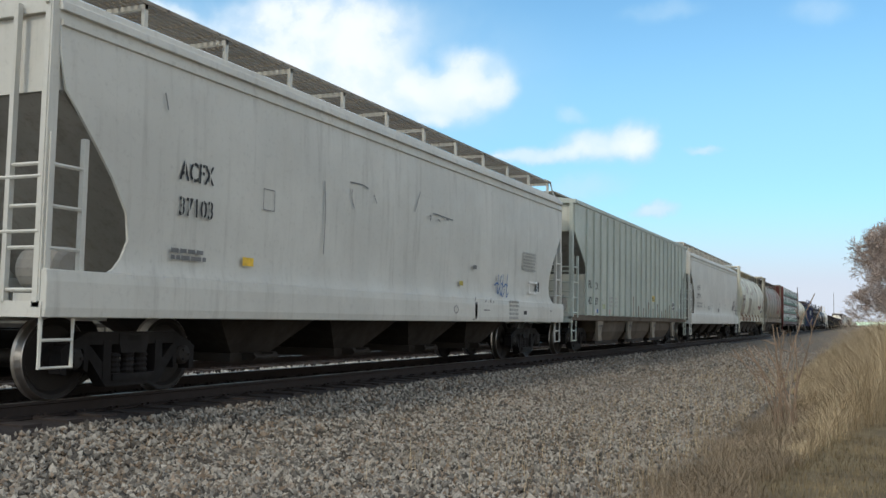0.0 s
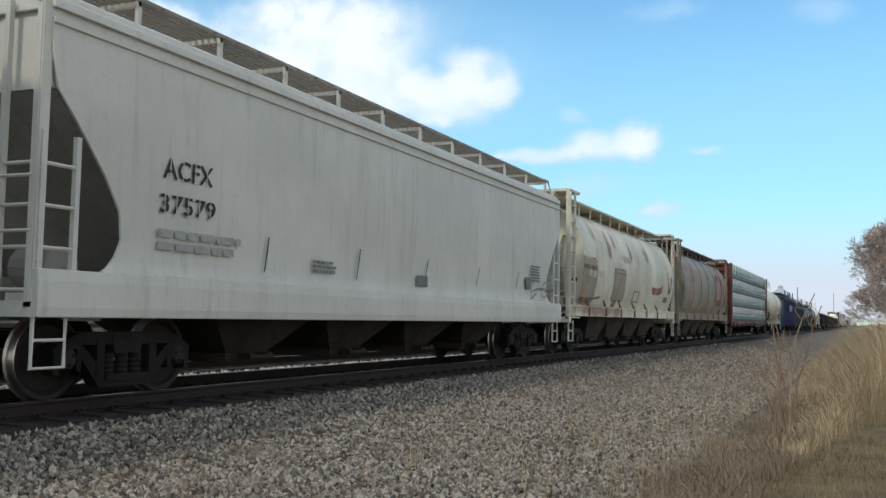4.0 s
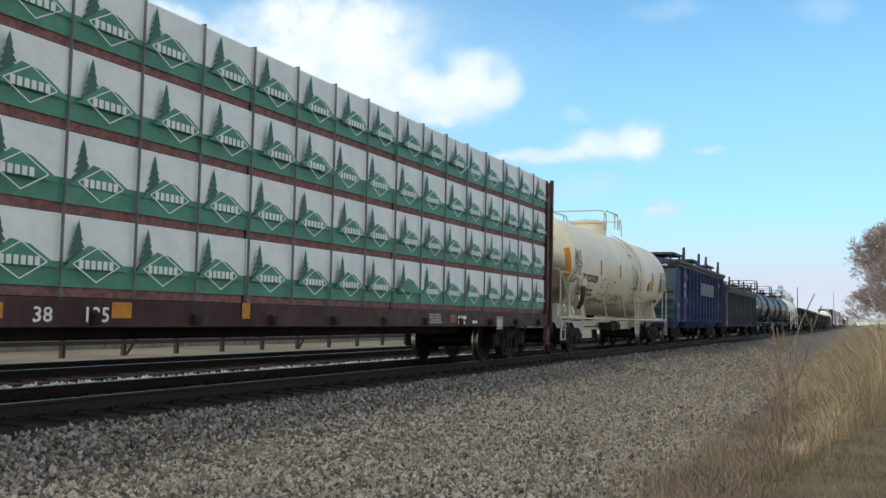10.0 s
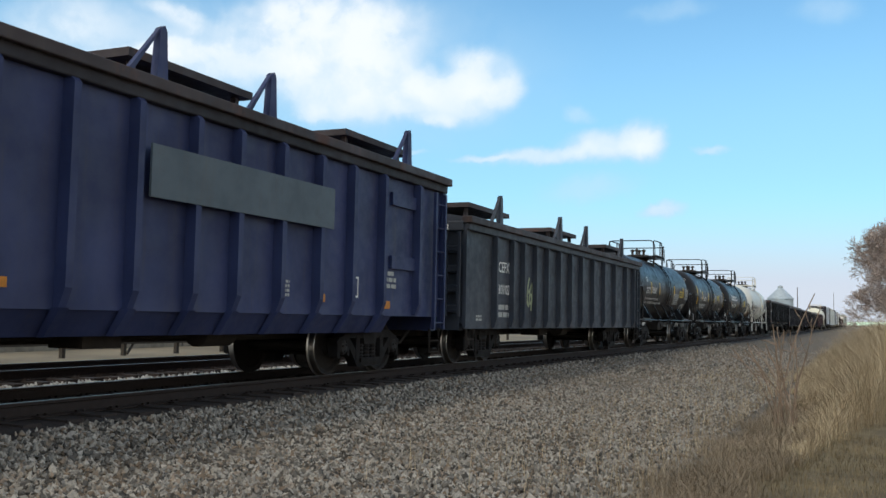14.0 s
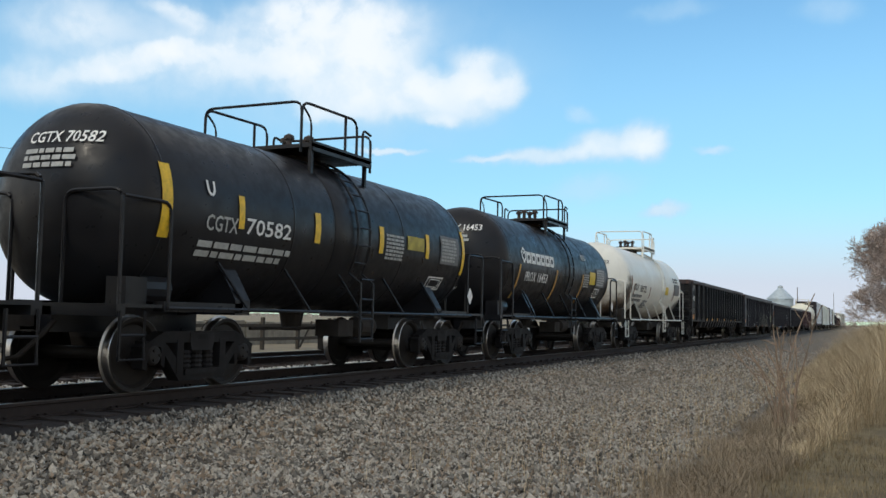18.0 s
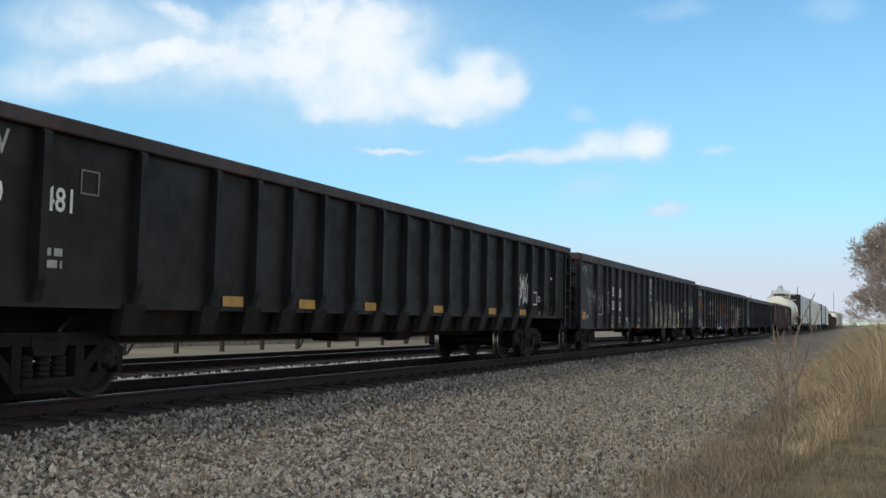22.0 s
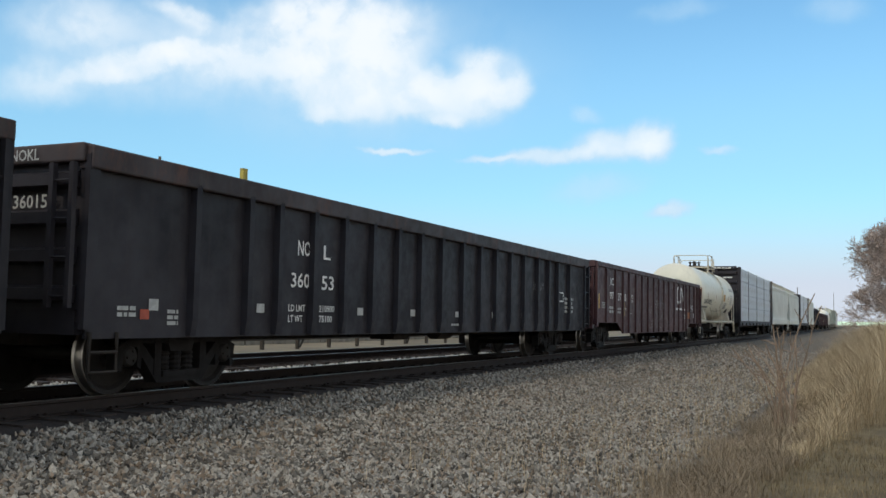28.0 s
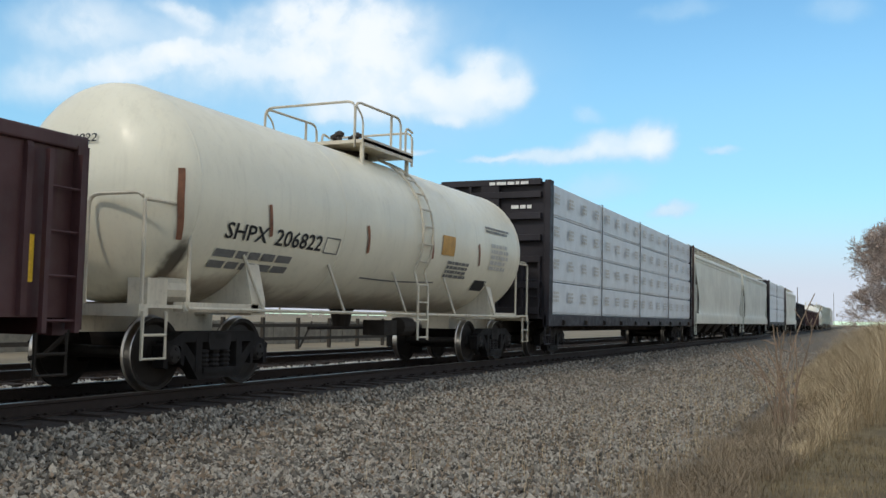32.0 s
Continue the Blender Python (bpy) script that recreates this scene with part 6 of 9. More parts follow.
def gondola(s0, s1, mat, chord_mat, label, top, bottom, posts, deep=0.0, end_mat=None, name="gondola", chord=0.16, post=0.09, steps=True, half=0.062):
    """An open steel box with side posts; deep drops the middle of the side below its ends."""
    car, h = new_car(name, label, s0, s1)
    y = 1.50
    end_mat = end_mat or mat
    for s in (-1, 1):
        m = Mesh()
        ya, yb = sorted((s * y, s * (y - 0.04)))
        if deep:
            poly = [(-h + 0.06, bottom + deep), (-h + 2.7, bottom + deep), (-h + 3.5, bottom), (h - 3.5, bottom), (h - 2.7, bottom + deep), (h - 0.06, bottom + deep), (h - 0.06, top - 0.12), (-h + 0.06, top - 0.12)]
        else:
            poly = [(-h + 0.06, bottom), (h - 0.06, bottom), (h - 0.06, top - 0.12), (-h + 0.06, top - 0.12)]
        m.prism(poly, "y", ya, yb)
        part("side_wall", m, mat, car)
        c = Mesh()
        yo = s * (y + min(post, 0.10))
        c.box(-h - 0.02, h + 0.02, min(yo - s * 0.20, yo), max(yo - s * 0.20, yo), top - chord, top)
        part("top_chord", c, chord_mat, car, bevel=0.02)
    for x in [p * STRETCH[car.name] for p in posts]:
        low = bottom + (deep if deep and abs(x) > h - 3.1 else 0)
        rb = Mesh()
        tip = half * 0.8
        rb.loft([[(-half, 0.005, z), (half, 0.005, z), (tip, -d, z), (-tip, -d, z)] for z, d in ((low + 0.02, min(0.06, post)), (low + 0.22, post), (top - 0.2, post), (top - 0.14, post * 0.6))])
        rd = rb.data("side_post", [mat])
        for s in (-1, 1):
            o = hang("side_post", rd, car, "", (x, s * y, 0))
            if s > 0:
                o.rotation_euler = (0, 0, math.pi)
    for s in (-1, 1):
        e = Mesh()
        e.box(min(s * (h - 0.02), s * (h - 0.08)), max(s * (h - 0.02), s * (h - 0.08)), -y + 0.02, y - 0.02, 0.85, top - 0.05)
        part("end_wall", e, end_mat, car)
        for z in (1.05, 1.45, 1.85, 2.25):
            if z < top - 0.4:
                r = Mesh()
                r.prism([(s * (h - 0.03), z), (s * (h + 0.10), z + 0.03), (s * (h + 0.10), z + 0.15), (s * (h - 0.03), z + 0.19)], "y", -y + 0.12, y - 0.12)
                part("end_rib", r, end_mat, car)
        ec = Mesh()
        ec.box(min(s * (h + 0.08), s * (h - 0.1)), max(s * (h + 0.08), s * (h - 0.1)), -y, y, top - 0.18, top + 0.02)
        part("end_chord", ec, chord_mat, car, bevel=0.02)
        for sy in (-1, 1):
            cp = Mesh()
            cp.box(min(s * (h + 0.03), s * (h - 0.12)), max(s * (h + 0.03), s * (h - 0.12)), sy * y - 0.06, sy * y + 0.015, 0.78, top - 0.1)
            part("corner_post", cp, mat, car)
        sl = Mesh()
        sl.box(min(s * h, s * (h - 0.2)), max(s * h, s * (h - 0.2)), -1.4, 1.4, 0.72, 0.98)
        part("end_sill", sl, mat, car)
        if s > 0:
            ladder(car, s * (h - 0.1) - (0 if s < 0 else 0.42), -y - 0.10, 0.75, top - 0.2, 0.42, mat, "x", 0.44, r=0.016)
        if steps and s < 0:
            ladder(car, s * (h + 0.14), -y + 0.06, 1.0, top - 0.2, 0.28, mat, "y", 0.40, name="end_ladder", r=0.013)
        stirrup(car, s * (h - 0.1) - (0 if s < 0 else 0.42), -y - 0.02, 0.75, UNDER, 0.40, 0.42)
        truck(car, s * (h - 2.05))
    fl = Mesh()
    fl.box(-h + 0.1, h - 0.1, -y + 0.05, y - 0.05, max(bottom, 0.9), max(bottom, 0.9) + 0.08)
    fl.box(-h + 0.3, h - 0.3, -0.3, 0.3, 0.58, 0.9)
    part("floor_and_sill", fl, UNDER, car)
    bc = Mesh()
    bc.lathe([(0.02, -0.5), (0.2, -0.45), (0.2, 0.2), (0.02, 0.25)], "x", 14, (1.2, -0.75, 0.72))
    part("brake_cylinder", bc, UNDER, car)
    bc = Mesh()
    bc.box(-1.5, -0.9, -1.0, -0.5, 0.55, 0.85)
    part("brake_valve", bc, UNDER, car)
    bc = Mesh()
    bc.path([(-2.5, -0.6, 0.66), (2.5, -0.6, 0.66)], 0.03)
    part("brake_rod", bc, UNDER, car)
    return car, h


def lift_roof(car, h, top, mat, spots):
    """Covers and lifting brackets on a roofed gondola."""
    rf = Mesh()
    rf.prism([(-1.5, top), (1.5, top), (1.45, top + 0.12), (0.6, top + 0.26), (-0.6, top + 0.26), (-1.45, top + 0.12)], "x", -h + 0.02, h - 0.02)
    part("roof_cover", rf, mat, car)
    for sy in (-1, 1):
        lip = Mesh()
        lip.box(-h - 0.06, h + 0.06, min(sy * 1.46, sy * 1.68), max(sy * 1.46, sy * 1.68), top - 0.02, top + 0.12)
        part("cover_lip", lip, RUST_CHORD, car, "rusty lip of the cover", bevel=0.015)
    for x, s in spots:
        b = Mesh()
        b.prism([(x - 0.10, top - 0.05), (x + 0.12, top - 0.05), (x + 0.06, top + 0.72), (x + 0.02, top + 0.78), (x - 0.04, top + 0.74)], "y", -1.54, -1.44)
        b.prism([(x - 0.04, top + 0.74), (x + 0.02, top + 0.78), (x - 0.44, top + 0.16), (x - 0.52, top + 0.16)], "y", -1.52, -1.46)
        part("lifting_bracket", b, mat, car)
        b = Mesh()
        b.prism([(x - 0.12, top - 0.05), (x + 0.12, top - 0.05), (x + 0.05, top + 0.76), (x - 0.05, top + 0.76)], "y", 1.44, 1.54)
        part("lifting_bracket", b, mat, car)
    for x0, x1 in ((-h + 0.9, -h + 3.4), (-1.2, 1.2), (h - 3.2, h - 0.9)):
        p = Mesh()
        p.box(x0, x1, -1.20, 1.20, top + 0.42, top + 0.52)
        for x in (x0 + 0.2, x1 - 0.2):
            for sy in (-1.05, 1.05):
                p.box(x - 0.04, x + 0.04, sy - 0.04, sy + 0.04, top + 0.1, top + 0.43)
        part("lifting_beam", p, RUST_CHORD, car)


# ---- the train, in order ----
c1, h1 = center_flow(6.9, 24.3, GREY_PAINT, "plain light grey covered hopper with black lettering")
c2, h2 = ribbed_hopper(25.2, 43.1, GREEN_GREY, "greenish grey ribbed covered hopper with rust stains")
c3, h3 = center_flow(44.4, 61.7, GREY_PAINT, "plain light grey covered hopper with faint graffiti")
c4, h4 = barrel_hopper(62.6, 78.0, CREAM_HOPPER, "weathered cream cylindrical covered hopper with rust patches", BOARD_CREAM)
c5, h5 = barrel_hopper(79.0, 94.5, TAN_HOPPER, "faded grey-brown cylindrical covered hopper with red lettering", SHADED_GRIMY)
c6, h6 = center_beam(95.6, 117.2, OXIDE_RED, "oxide red centerbeam flat car loaded with green and white wrapped lumber", 4, 20, WRAP_WHITE, WRAP_GREEN, LUMBER_END)
c7, h7 = tank_car(118.7, 133.4, CREAM_TANK, "cream tank car with black graffiti and orange tape", 1.45, 2.58, CREAM_FITTING, dome=0.28, rail_h=0.5, platform=False, plat_len=2.8, lad=1.2)
c8, h8 = gondola(134.4, 148.0, BLUE_GON, DARK_GON, "dark blue covered gondola with lifting brackets", 3.48, 0.98, [-5.70, -4.17, -3.24, -2.3, -1.37, -0.39, 0.44, 1.4, 2.38, 3.31, 4.32, 5.63], end_mat=TEAL_GON, name="covered_gondola", post=0.14, steps=False)
c9, h9 = gondola(149.1, 164.3, SLATE_GON, SLATE_GON, "slate grey covered gondola with lifting brackets", 2.90, 0.75, [-6.04, -5.01, -4.28, -3.43, -2.54, -1.54, -0.54, 0.5, 1.68, 2.91, 4.19, 5.67, 6.8], name="covered_gondola", post=0.12)
c10, h10 = tank_car(165.35, 176.6, BLACK_TANK, "black tank car with yellow tape and white lettering", 1.265, 2.29, BLACK_TANK, lad=-0.05, inset=0.1, inset_far=0.38)
c11, h11 = tank_car(177.6, 188.2, BLACK_TANK, "black tank car with yellow tape beside others", 1.265, 2.29, BLACK_TANK, lad=-0.15, inset=0.0, inset_far=0.38)
c12, h12 = tank_car(189.2, 199.8, BLACK_TANK, "black tank car with a white emblem and faded orange tape", 1.28, 2.33, BLACK_TANK, lad=-0.2, inset=-0.1, inset_far=0.5)
c13, h13 = tank_car(200.9, 211.8, SOOTED_TANK, "white tank car with a sooty end and brown tape", 1.34, 2.40, WHITE_TANK, lad=0.45, inset=-0.1, inset_far=0.32)
c14, h14 = gondola(212.55, 231.1, GREEN_BLACK, RUST_CHORD, "green-black gondola with white lettering", 2.90, 1.04, [-7.9, -6.6, -5.32, -4.49, -3.69, -2.88, -1.98, -1.1, -0.24, 0.63, 1.54, 2.49, 3.4, 4.33, 5.27, 6.22, 7.13, 8.02], post=0.12, name="gondola")
c15, h15 = gondola(232.3, 250.65, BLACK_GON, RUST_CHORD, "faded black gondola with pale graffiti", 2.85, 0.72, [-7.57, -6.53, -5.95, -5.10, -4.22, -3.34, -2.46, -1.50, -0.64, 0.37, 1.26, 2.13, 2.98, 3.87, 4.78, 5.64, 6.41, 7.46], chord=0.22, post=0.09)
c16, h16 = gondola(251.65, 270.0, BLACK_GON, RUST_CHORD, "black gondola with large coloured graffiti", 2.75, 0.70, [-7.61, -6.54, -5.9, -5.05, -4.17, -3.31, -2.4, -1.54, -0.62, 0.29, 1.25, 2.11, 3.03, 3.96, 4.77, 5.9, 6.7, 7.5], chord=0.20, post=0.09)
c17, h17 = gondola(270.98, 289.3, BLACK_GON, RUST_CHORD, "black gondola with white lettering and a raised stake", 2.70, 0.68, [-7.53, -6.5, -5.84, -4.98, -4.14, -3.26, -2.39, -1.52, -0.64, 0.34, 1.23, 2.09, 2.98, 3.86, 4.83, 5.65, 6.40, 7.40], chord=0.25, post=0.09)
c18, h18 = gondola(290.34, 308.5, BROWN_GON, BROWN_GON, "dark red-brown gondola with white lettering", 2.75, 0.55, [-7.95, -6.86, -5.85, -5.03, -4.05, -3.08, -2.12, -1.13, -0.22, 0.74, 1.73, 2.83, 3.86, 4.89, 5.58, 6.44, 7.59, 8.4], deep=0.35, chord=0.15, post=0.055, half=0.045)
c19, h19 = tank_car(309.6, 322.6, OFF_WHITE_TANK, "off-white tank car with brown tape and black lettering", 1.42, 2.50, CREAM_FITTING, lad=0.35, inset=0.1, inset_far=0.3)
c20, h20 = center_beam(323.25, 344.3, DARK_GON, "dark grey centerbeam flat car loaded with pale grey wrapped lumber", 4, 16, GREY_WRAP, GREY_WRAP, GREY_WRAP)
c21, h21 = center_flow(345.2, 362.4, PALE_PAINT, "pale covered hopper farther down the train")
c22, h22 = center_flow(363.3, 378.4, PALE_PAINT, "pale covered hopper farther down the train")
c23, h23 = center_beam(379.4, 396.0, DARK_GON, "centerbeam flat car with pale wrapped lumber far down the train", 3, 8, GREY_WRAP, GREY_WRAP, GREY_WRAP)
c24, h24 = center_flow(397.0, 411.0, PALE_PAINT, "pale covered hopper far down the train")
c25, h25 = gondola(412.0, 425.0, DARK_GON, DARK_GON, "dark covered gondola far down the train", 3.4, 0.9, even(5.5, 9))
c26, h26 = gondola(426.0, 443.0, BROWN_GON, BROWN_GON, "brown gondola far down the train", 2.9, 0.8, even(7.4, 13))
c27, h27 = gondola(444.0, 462.0, BROWN_GON, BROWN_GON, "brown gondola far down the train", 2.9, 0.8, even(7.9, 13))
c28, h28 = tank_car(463.0, 477.0, WHITE_TANK, "white tank car far down the train", 1.45, 2.6, WHITE_TANK)
c29, h29 = ribbed_hopper(478.0, 495.0, GREEN_GREY, "grey ribbed covered hopper far down the train")
c30, h30 = ribbed_hopper(496.0, 513.0, GREEN_GREY, "grey ribbed covered hopper far down the train")
c31, h31 = center_flow(514.0, 531.0, GREY_PAINT, "light grey covered hopper far down the train")
lift_roof(c8, h8, 3.48, BLUE_GON, [(-5.12, 1), (-1.02, 1), (1.2, 1), (5.42, 1)])
lift_roof(c9, h9, 2.90, SLATE_GON, [(-5.86, 1), (-1.36, 1), (1.18, 1), (5.55, 1)])


# ---- lettering, tape, stickers and graffiti on the cars ----
put1 = drawn_out(c1, flat(-1.520))
put2 = drawn_out(c2, flat(-1.530))
put3 = drawn_out(c3, flat(-1.520))
put4 = drawn_out(c4, barrel_side())
put5 = drawn_out(c5, barrel_side())
put6 = drawn_out(c6, flat(-1.550))
put7 = drawn_out(c7, round_side(1.450, 2.58, h7 - 0.32, h7 - 0.32))
put8 = drawn_out(c8, flat(-1.500))
put9 = drawn_out(c9, flat(-1.500))
put10 = drawn_out(c10, round_side(1.265, 2.29, h10 - 0.1, h10 - 0.38))
put11 = drawn_out(c11, round_side(1.265, 2.29, h11, h11 - 0.38))
put12 = drawn_out(c12, round_side(1.280, 2.33, h12 + 0.1, h12 - 0.5))
put13 = drawn_out(c13, round_side(1.340, 2.40, h13 + 0.1, h13 - 0.32))
put14 = drawn_out(c14, flat(-1.500))
put15 = drawn_out(c15, flat(-1.500))
put16 = drawn_out(c16, flat(-1.500))
put17 = drawn_out(c17, flat(-1.500))
put18 = drawn_out(c18, flat(-1.500))
put19 = drawn_out(c19, round_side(1.420, 2.50, h19 - 0.1, h19 - 0.3))
LAYER[0] = 0
write(c1, 'ACFX', 0.328, -6.76, 2.54, put1, BLACK_MARK, fit_width('ACFX', 0.328, 0.64))
patch(c1, "stencil_bridge", -6.680, -6.666, 2.52, 2.80, put1, GREY_PAINT)
patch(c1, "stencil_bridge", -6.523, -6.509, 2.52, 2.80, put1, GREY_PAINT)
patch(c1, "stencil_bridge", -6.365, -6.351, 2.52, 2.80, put1, GREY_PAINT)
patch(c1, "stencil_bridge", -6.208, -6.194, 2.52, 2.80, put1, GREY_PAINT)
write(c1, '37103', 0.308, -6.77, 2.12, put1, BLACK_MARK, fit_width('37103', 0.308, 0.65))
patch(c1, "stencil_bridge", -6.710, -6.696, 2.10, 2.36, put1, GREY_PAINT)
patch(c1, "stencil_bridge", -6.580, -6.566, 2.10, 2.36, put1, GREY_PAINT)
patch(c1, "stencil_bridge", -6.320, -6.306, 2.10, 2.36, put1, GREY_PAINT)
patch(c1, "stencil_bridge", -6.190, -6.176, 2.10, 2.36, put1, GREY_PAINT)
bars(c1, -6.87, 1.57, 0.64, 0.16, put1, GREY_MARK, 2, 11)
frame_mark(c1, -5.07, -4.80, 2.36, 2.65, 0.012, put1, GREY_MARK)
bars(c1, -5.12, 1.07, 1.04, 0.10, put1, BLACK_MARK, 1, 13)
patch(c1, 'sticker', -5.49, -5.25, 1.59, 1.70, put1, YELLOW, 2, 1, '')
patch(c1, 'stencil', 6.39, 6.65, 1.64, 1.86, put1, BLACK_MARK, 2, 1, '')
bars(c1, -7.50, 1.13, 0.50, 0.05, put1, GREY_MARK, 1, 16)
bars(c1, -1.80, 1.05, 1.62, 0.22, put1, FAINT_MARK, 2, 17)
bars(c1, 5.44, 2.09, 0.92, 0.46, put1, FAINT_MARK, 6, 18)
patch(c1, 'vent_slot', -7.72, -7.67, 1.14, 1.26, put1, BLACK_MARK, 2, 1, '')
frame_mark(c1, -8.04, -7.85, 1.09, 1.21, 0.012, put1, GREY_MARK)
stroke(c1, [(-2.77, 3.05), (-2.37, 3.06), (-2.18, 3.02)], 0.022, put1, GREY_MARK, 'scratch', '')
stroke(c1, [(-2.70, 2.95), (-2.71, 2.82), (-2.63, 2.65)], 0.022, put1, GREY_MARK, 'scratch', '')
stroke(c1, [(-1.99, 2.95), (-1.88, 2.82)], 0.022, put1, GREY_MARK, 'scratch', '')
stroke(c1, [(-0.24, 3.22), (-0.32, 3.06), (-0.45, 2.84)], 0.022, put1, GREY_MARK, 'scratch', '')
stroke(c1, [(-3.53, 2.97), (-3.49, 2.47), (-3.52, 1.87)], 0.022, put1, GREY_MARK, 'scratch', '')
stroke(c1, [(-7.08, 3.49), (-7.02, 3.30)], 0.022, put1, GREY_MARK, 'scratch', '')
stroke(c1, [(0.34, 2.90), (1.27, 2.86)], 0.022, put1, GREY_MARK, 'scratch', '')
patch(c1, 'sticker', 3.90, 4.73, 1.02, 1.27, put1, PALE_GREEN, 2, 1, '')
scrawl(c1, 1.76, 0.94, 1.73, 0.46, put1, GREY_MARK, 3, 4, 0.030)
scrawl(c1, 3.59, 1.45, 0.84, 0.50, put1, BLUE_MARK, 5, 4, 0.030)
patch(c1, 'warning_label', 3.45, 4.25, 1.04, 1.27, put1, YELLOW_LABEL, 2, 1, '')
bars(c1, 3.52, 1.06, 0.65, 0.08, put1, BLACK_MARK, 1, 32)
scrawl(c1, 6.72, 1.03, 0.83, 0.28, put1, BLACK_MARK, 6, 4, 0.022)
patch(c1, 'scuff', 2.48, 2.60, 0.96, 1.30, put1, GREY_MARK, 2, 1, '')
patch(c1, 'sticker', 1.62, 1.81, 1.61, 1.70, put1, YELLOW_DIM, 2, 1, '')
frame_mark(c1, 5.85, 6.46, 1.57, 1.87, 0.050, put1, WHITE_MARK)
patch(c1, 'stencil', 5.49, 5.71, 1.07, 1.16, put1, BLACK_MARK, 2, 1, '')
bars(c1, 2.95, 1.12, 0.34, 0.04, put1, GREY_MARK, 1, 38)
bars(c1, 4.51, 0.94, 0.65, 0.45, put1, FAINT_MARK, 5, 39)
patch(c1, 'stencil', 2.31, 2.52, 1.97, 2.05, put1, GREY_MARK, 2, 1, '')
stroke(c1, [(1.46, 1.21), (1.37, 1.14), (1.46, 1.06), (1.58, 1.12), (1.48, 1.22)], 0.020, put1, GREY_MARK, 'stencil', '')
stroke(c1, [(3.29, 3.71), (3.34, 3.04), (3.36, 2.26)], 0.012, put1, FAINT_MARK, 'scratch', '')
stroke(c1, [(0.15, 2.84), (0.22, 2.82), (0.18, 2.74)], 0.030, put1, GREY_MARK, 'scratch', '')
stroke(c1, [(0.52, 2.80), (0.63, 2.77)], 0.030, put1, GREY_MARK, 'scratch', '')
stroke(c1, [(0.91, 2.84), (1.02, 2.84)], 0.030, put1, GREY_MARK, 'scratch', '')
LAYER[0] = 0
write(c2, 'PL', 0.306, -7.38, 1.91, put2, BLACK_MARK, fit_width('PL', 0.306, 0.35))
write(c2, 'CX', 0.300, -6.68, 1.88, put2, BLACK_MARK, fit_width('CX', 0.300, 0.37))
write(c2, '42', 0.305, -7.38, 1.44, put2, BLACK_MARK, fit_width('42', 0.305, 0.35))
write(c2, '87', 0.299, -6.67, 1.43, put2, BLACK_MARK, fit_width('87', 0.299, 0.37))
write(c2, '2', 0.292, -5.93, 1.44, put2, BLACK_MARK, fit_width('2', 0.292, 0.16))
patch(c2, 'label_plate', 5.52, 5.96, 1.43, 1.75, put2, WHITE_MARK, 2, 1, '')
bars(c2, -4.95, 1.37, 1.09, 0.35, put2, DIM_WHITE, 3, 54)
patch(c2, 'sticker', 7.14, 7.29, 1.53, 1.71, put2, WHITE_MARK, 2, 1, '')
frame_mark(c2, 5.54, 5.92, 1.46, 1.73, 0.030, put2, BLACK_MARK)
patch(c2, 'label_square', 5.57, 5.71, 1.58, 1.71, put2, BLACK_MARK, 2, 1, '')
patch(c2, 'label_square', 5.75, 5.89, 1.59, 1.72, put2, BLACK_MARK, 2, 1, '')
patch(c2, 'label_square', 5.58, 5.90, 1.49, 1.55, put2, BLACK_MARK, 2, 1, '')
patch(c2, 'sticker', 4.95, 5.12, 1.12, 1.22, put2, PALE_GREEN, 2, 1, '')
patch(c2, 'sticker', -6.71, -6.50, 1.18, 1.30, put2, WHITE_MARK, 2, 1, 'white sticker')
patch(c2, 'sticker', -6.48, -6.30, 1.18, 1.30, put2, BLUE_MARK, 2, 1, 'blue sticker')
patch(c2, 'sticker', -5.81, -5.45, 1.32, 1.46, put2, PALE_GREEN, 2, 1, 'pale green sticker')
patch(c2, 'sticker', -5.14, -4.80, 1.14, 1.31, put2, PALE_PINK, 2, 1, 'pale pink repaint')
for k in range(4):
    scrawl(c2, -5.97 + 3.98 * k, 0.66, 0.42, 0.26, flat(-1.474), BLACK_MARK, 300 + k, 2, 0.028)
patch(c2, 'warning_label', 1.18, 1.90, 1.71, 1.91, put2, YELLOW_LABEL, 2, 1, 'yellow label')
bars(c2, 1.22, 1.72, 0.62, 0.15, put2, BLACK_MARK, 2, 52)
LAYER[0] = 0
write(c3, 'ACFX', 0.331, -6.89, 2.52, put3, BLACK_MARK, fit_width('ACFX', 0.331, 0.90))
patch(c3, "stencil_bridge", -6.780, -6.766, 2.50, 2.78, put3, GREY_PAINT)
patch(c3, "stencil_bridge", -6.557, -6.543, 2.50, 2.78, put3, GREY_PAINT)
patch(c3, "stencil_bridge", -6.334, -6.320, 2.50, 2.78, put3, GREY_PAINT)
patch(c3, "stencil_bridge", -6.111, -6.097, 2.50, 2.78, put3, GREY_PAINT)
write(c3, '37579', 0.301, -6.96, 2.12, put3, BLACK_MARK, fit_width('37579', 0.301, 1.04))
patch(c3, "stencil_bridge", -6.859, -6.845, 2.10, 2.36, put3, GREY_PAINT)
patch(c3, "stencil_bridge", -6.653, -6.639, 2.10, 2.36, put3, GREY_PAINT)
patch(c3, "stencil_bridge", -6.446, -6.432, 2.10, 2.36, put3, GREY_PAINT)
patch(c3, "stencil_bridge", -6.239, -6.225, 2.10, 2.36, put3, GREY_PAINT)
patch(c3, "stencil_bridge", -6.033, -6.019, 2.10, 2.36, put3, GREY_PAINT)
bars(c3, -6.95, 1.65, 1.56, 0.29, put3, FAINT_MARK, 2, 72)
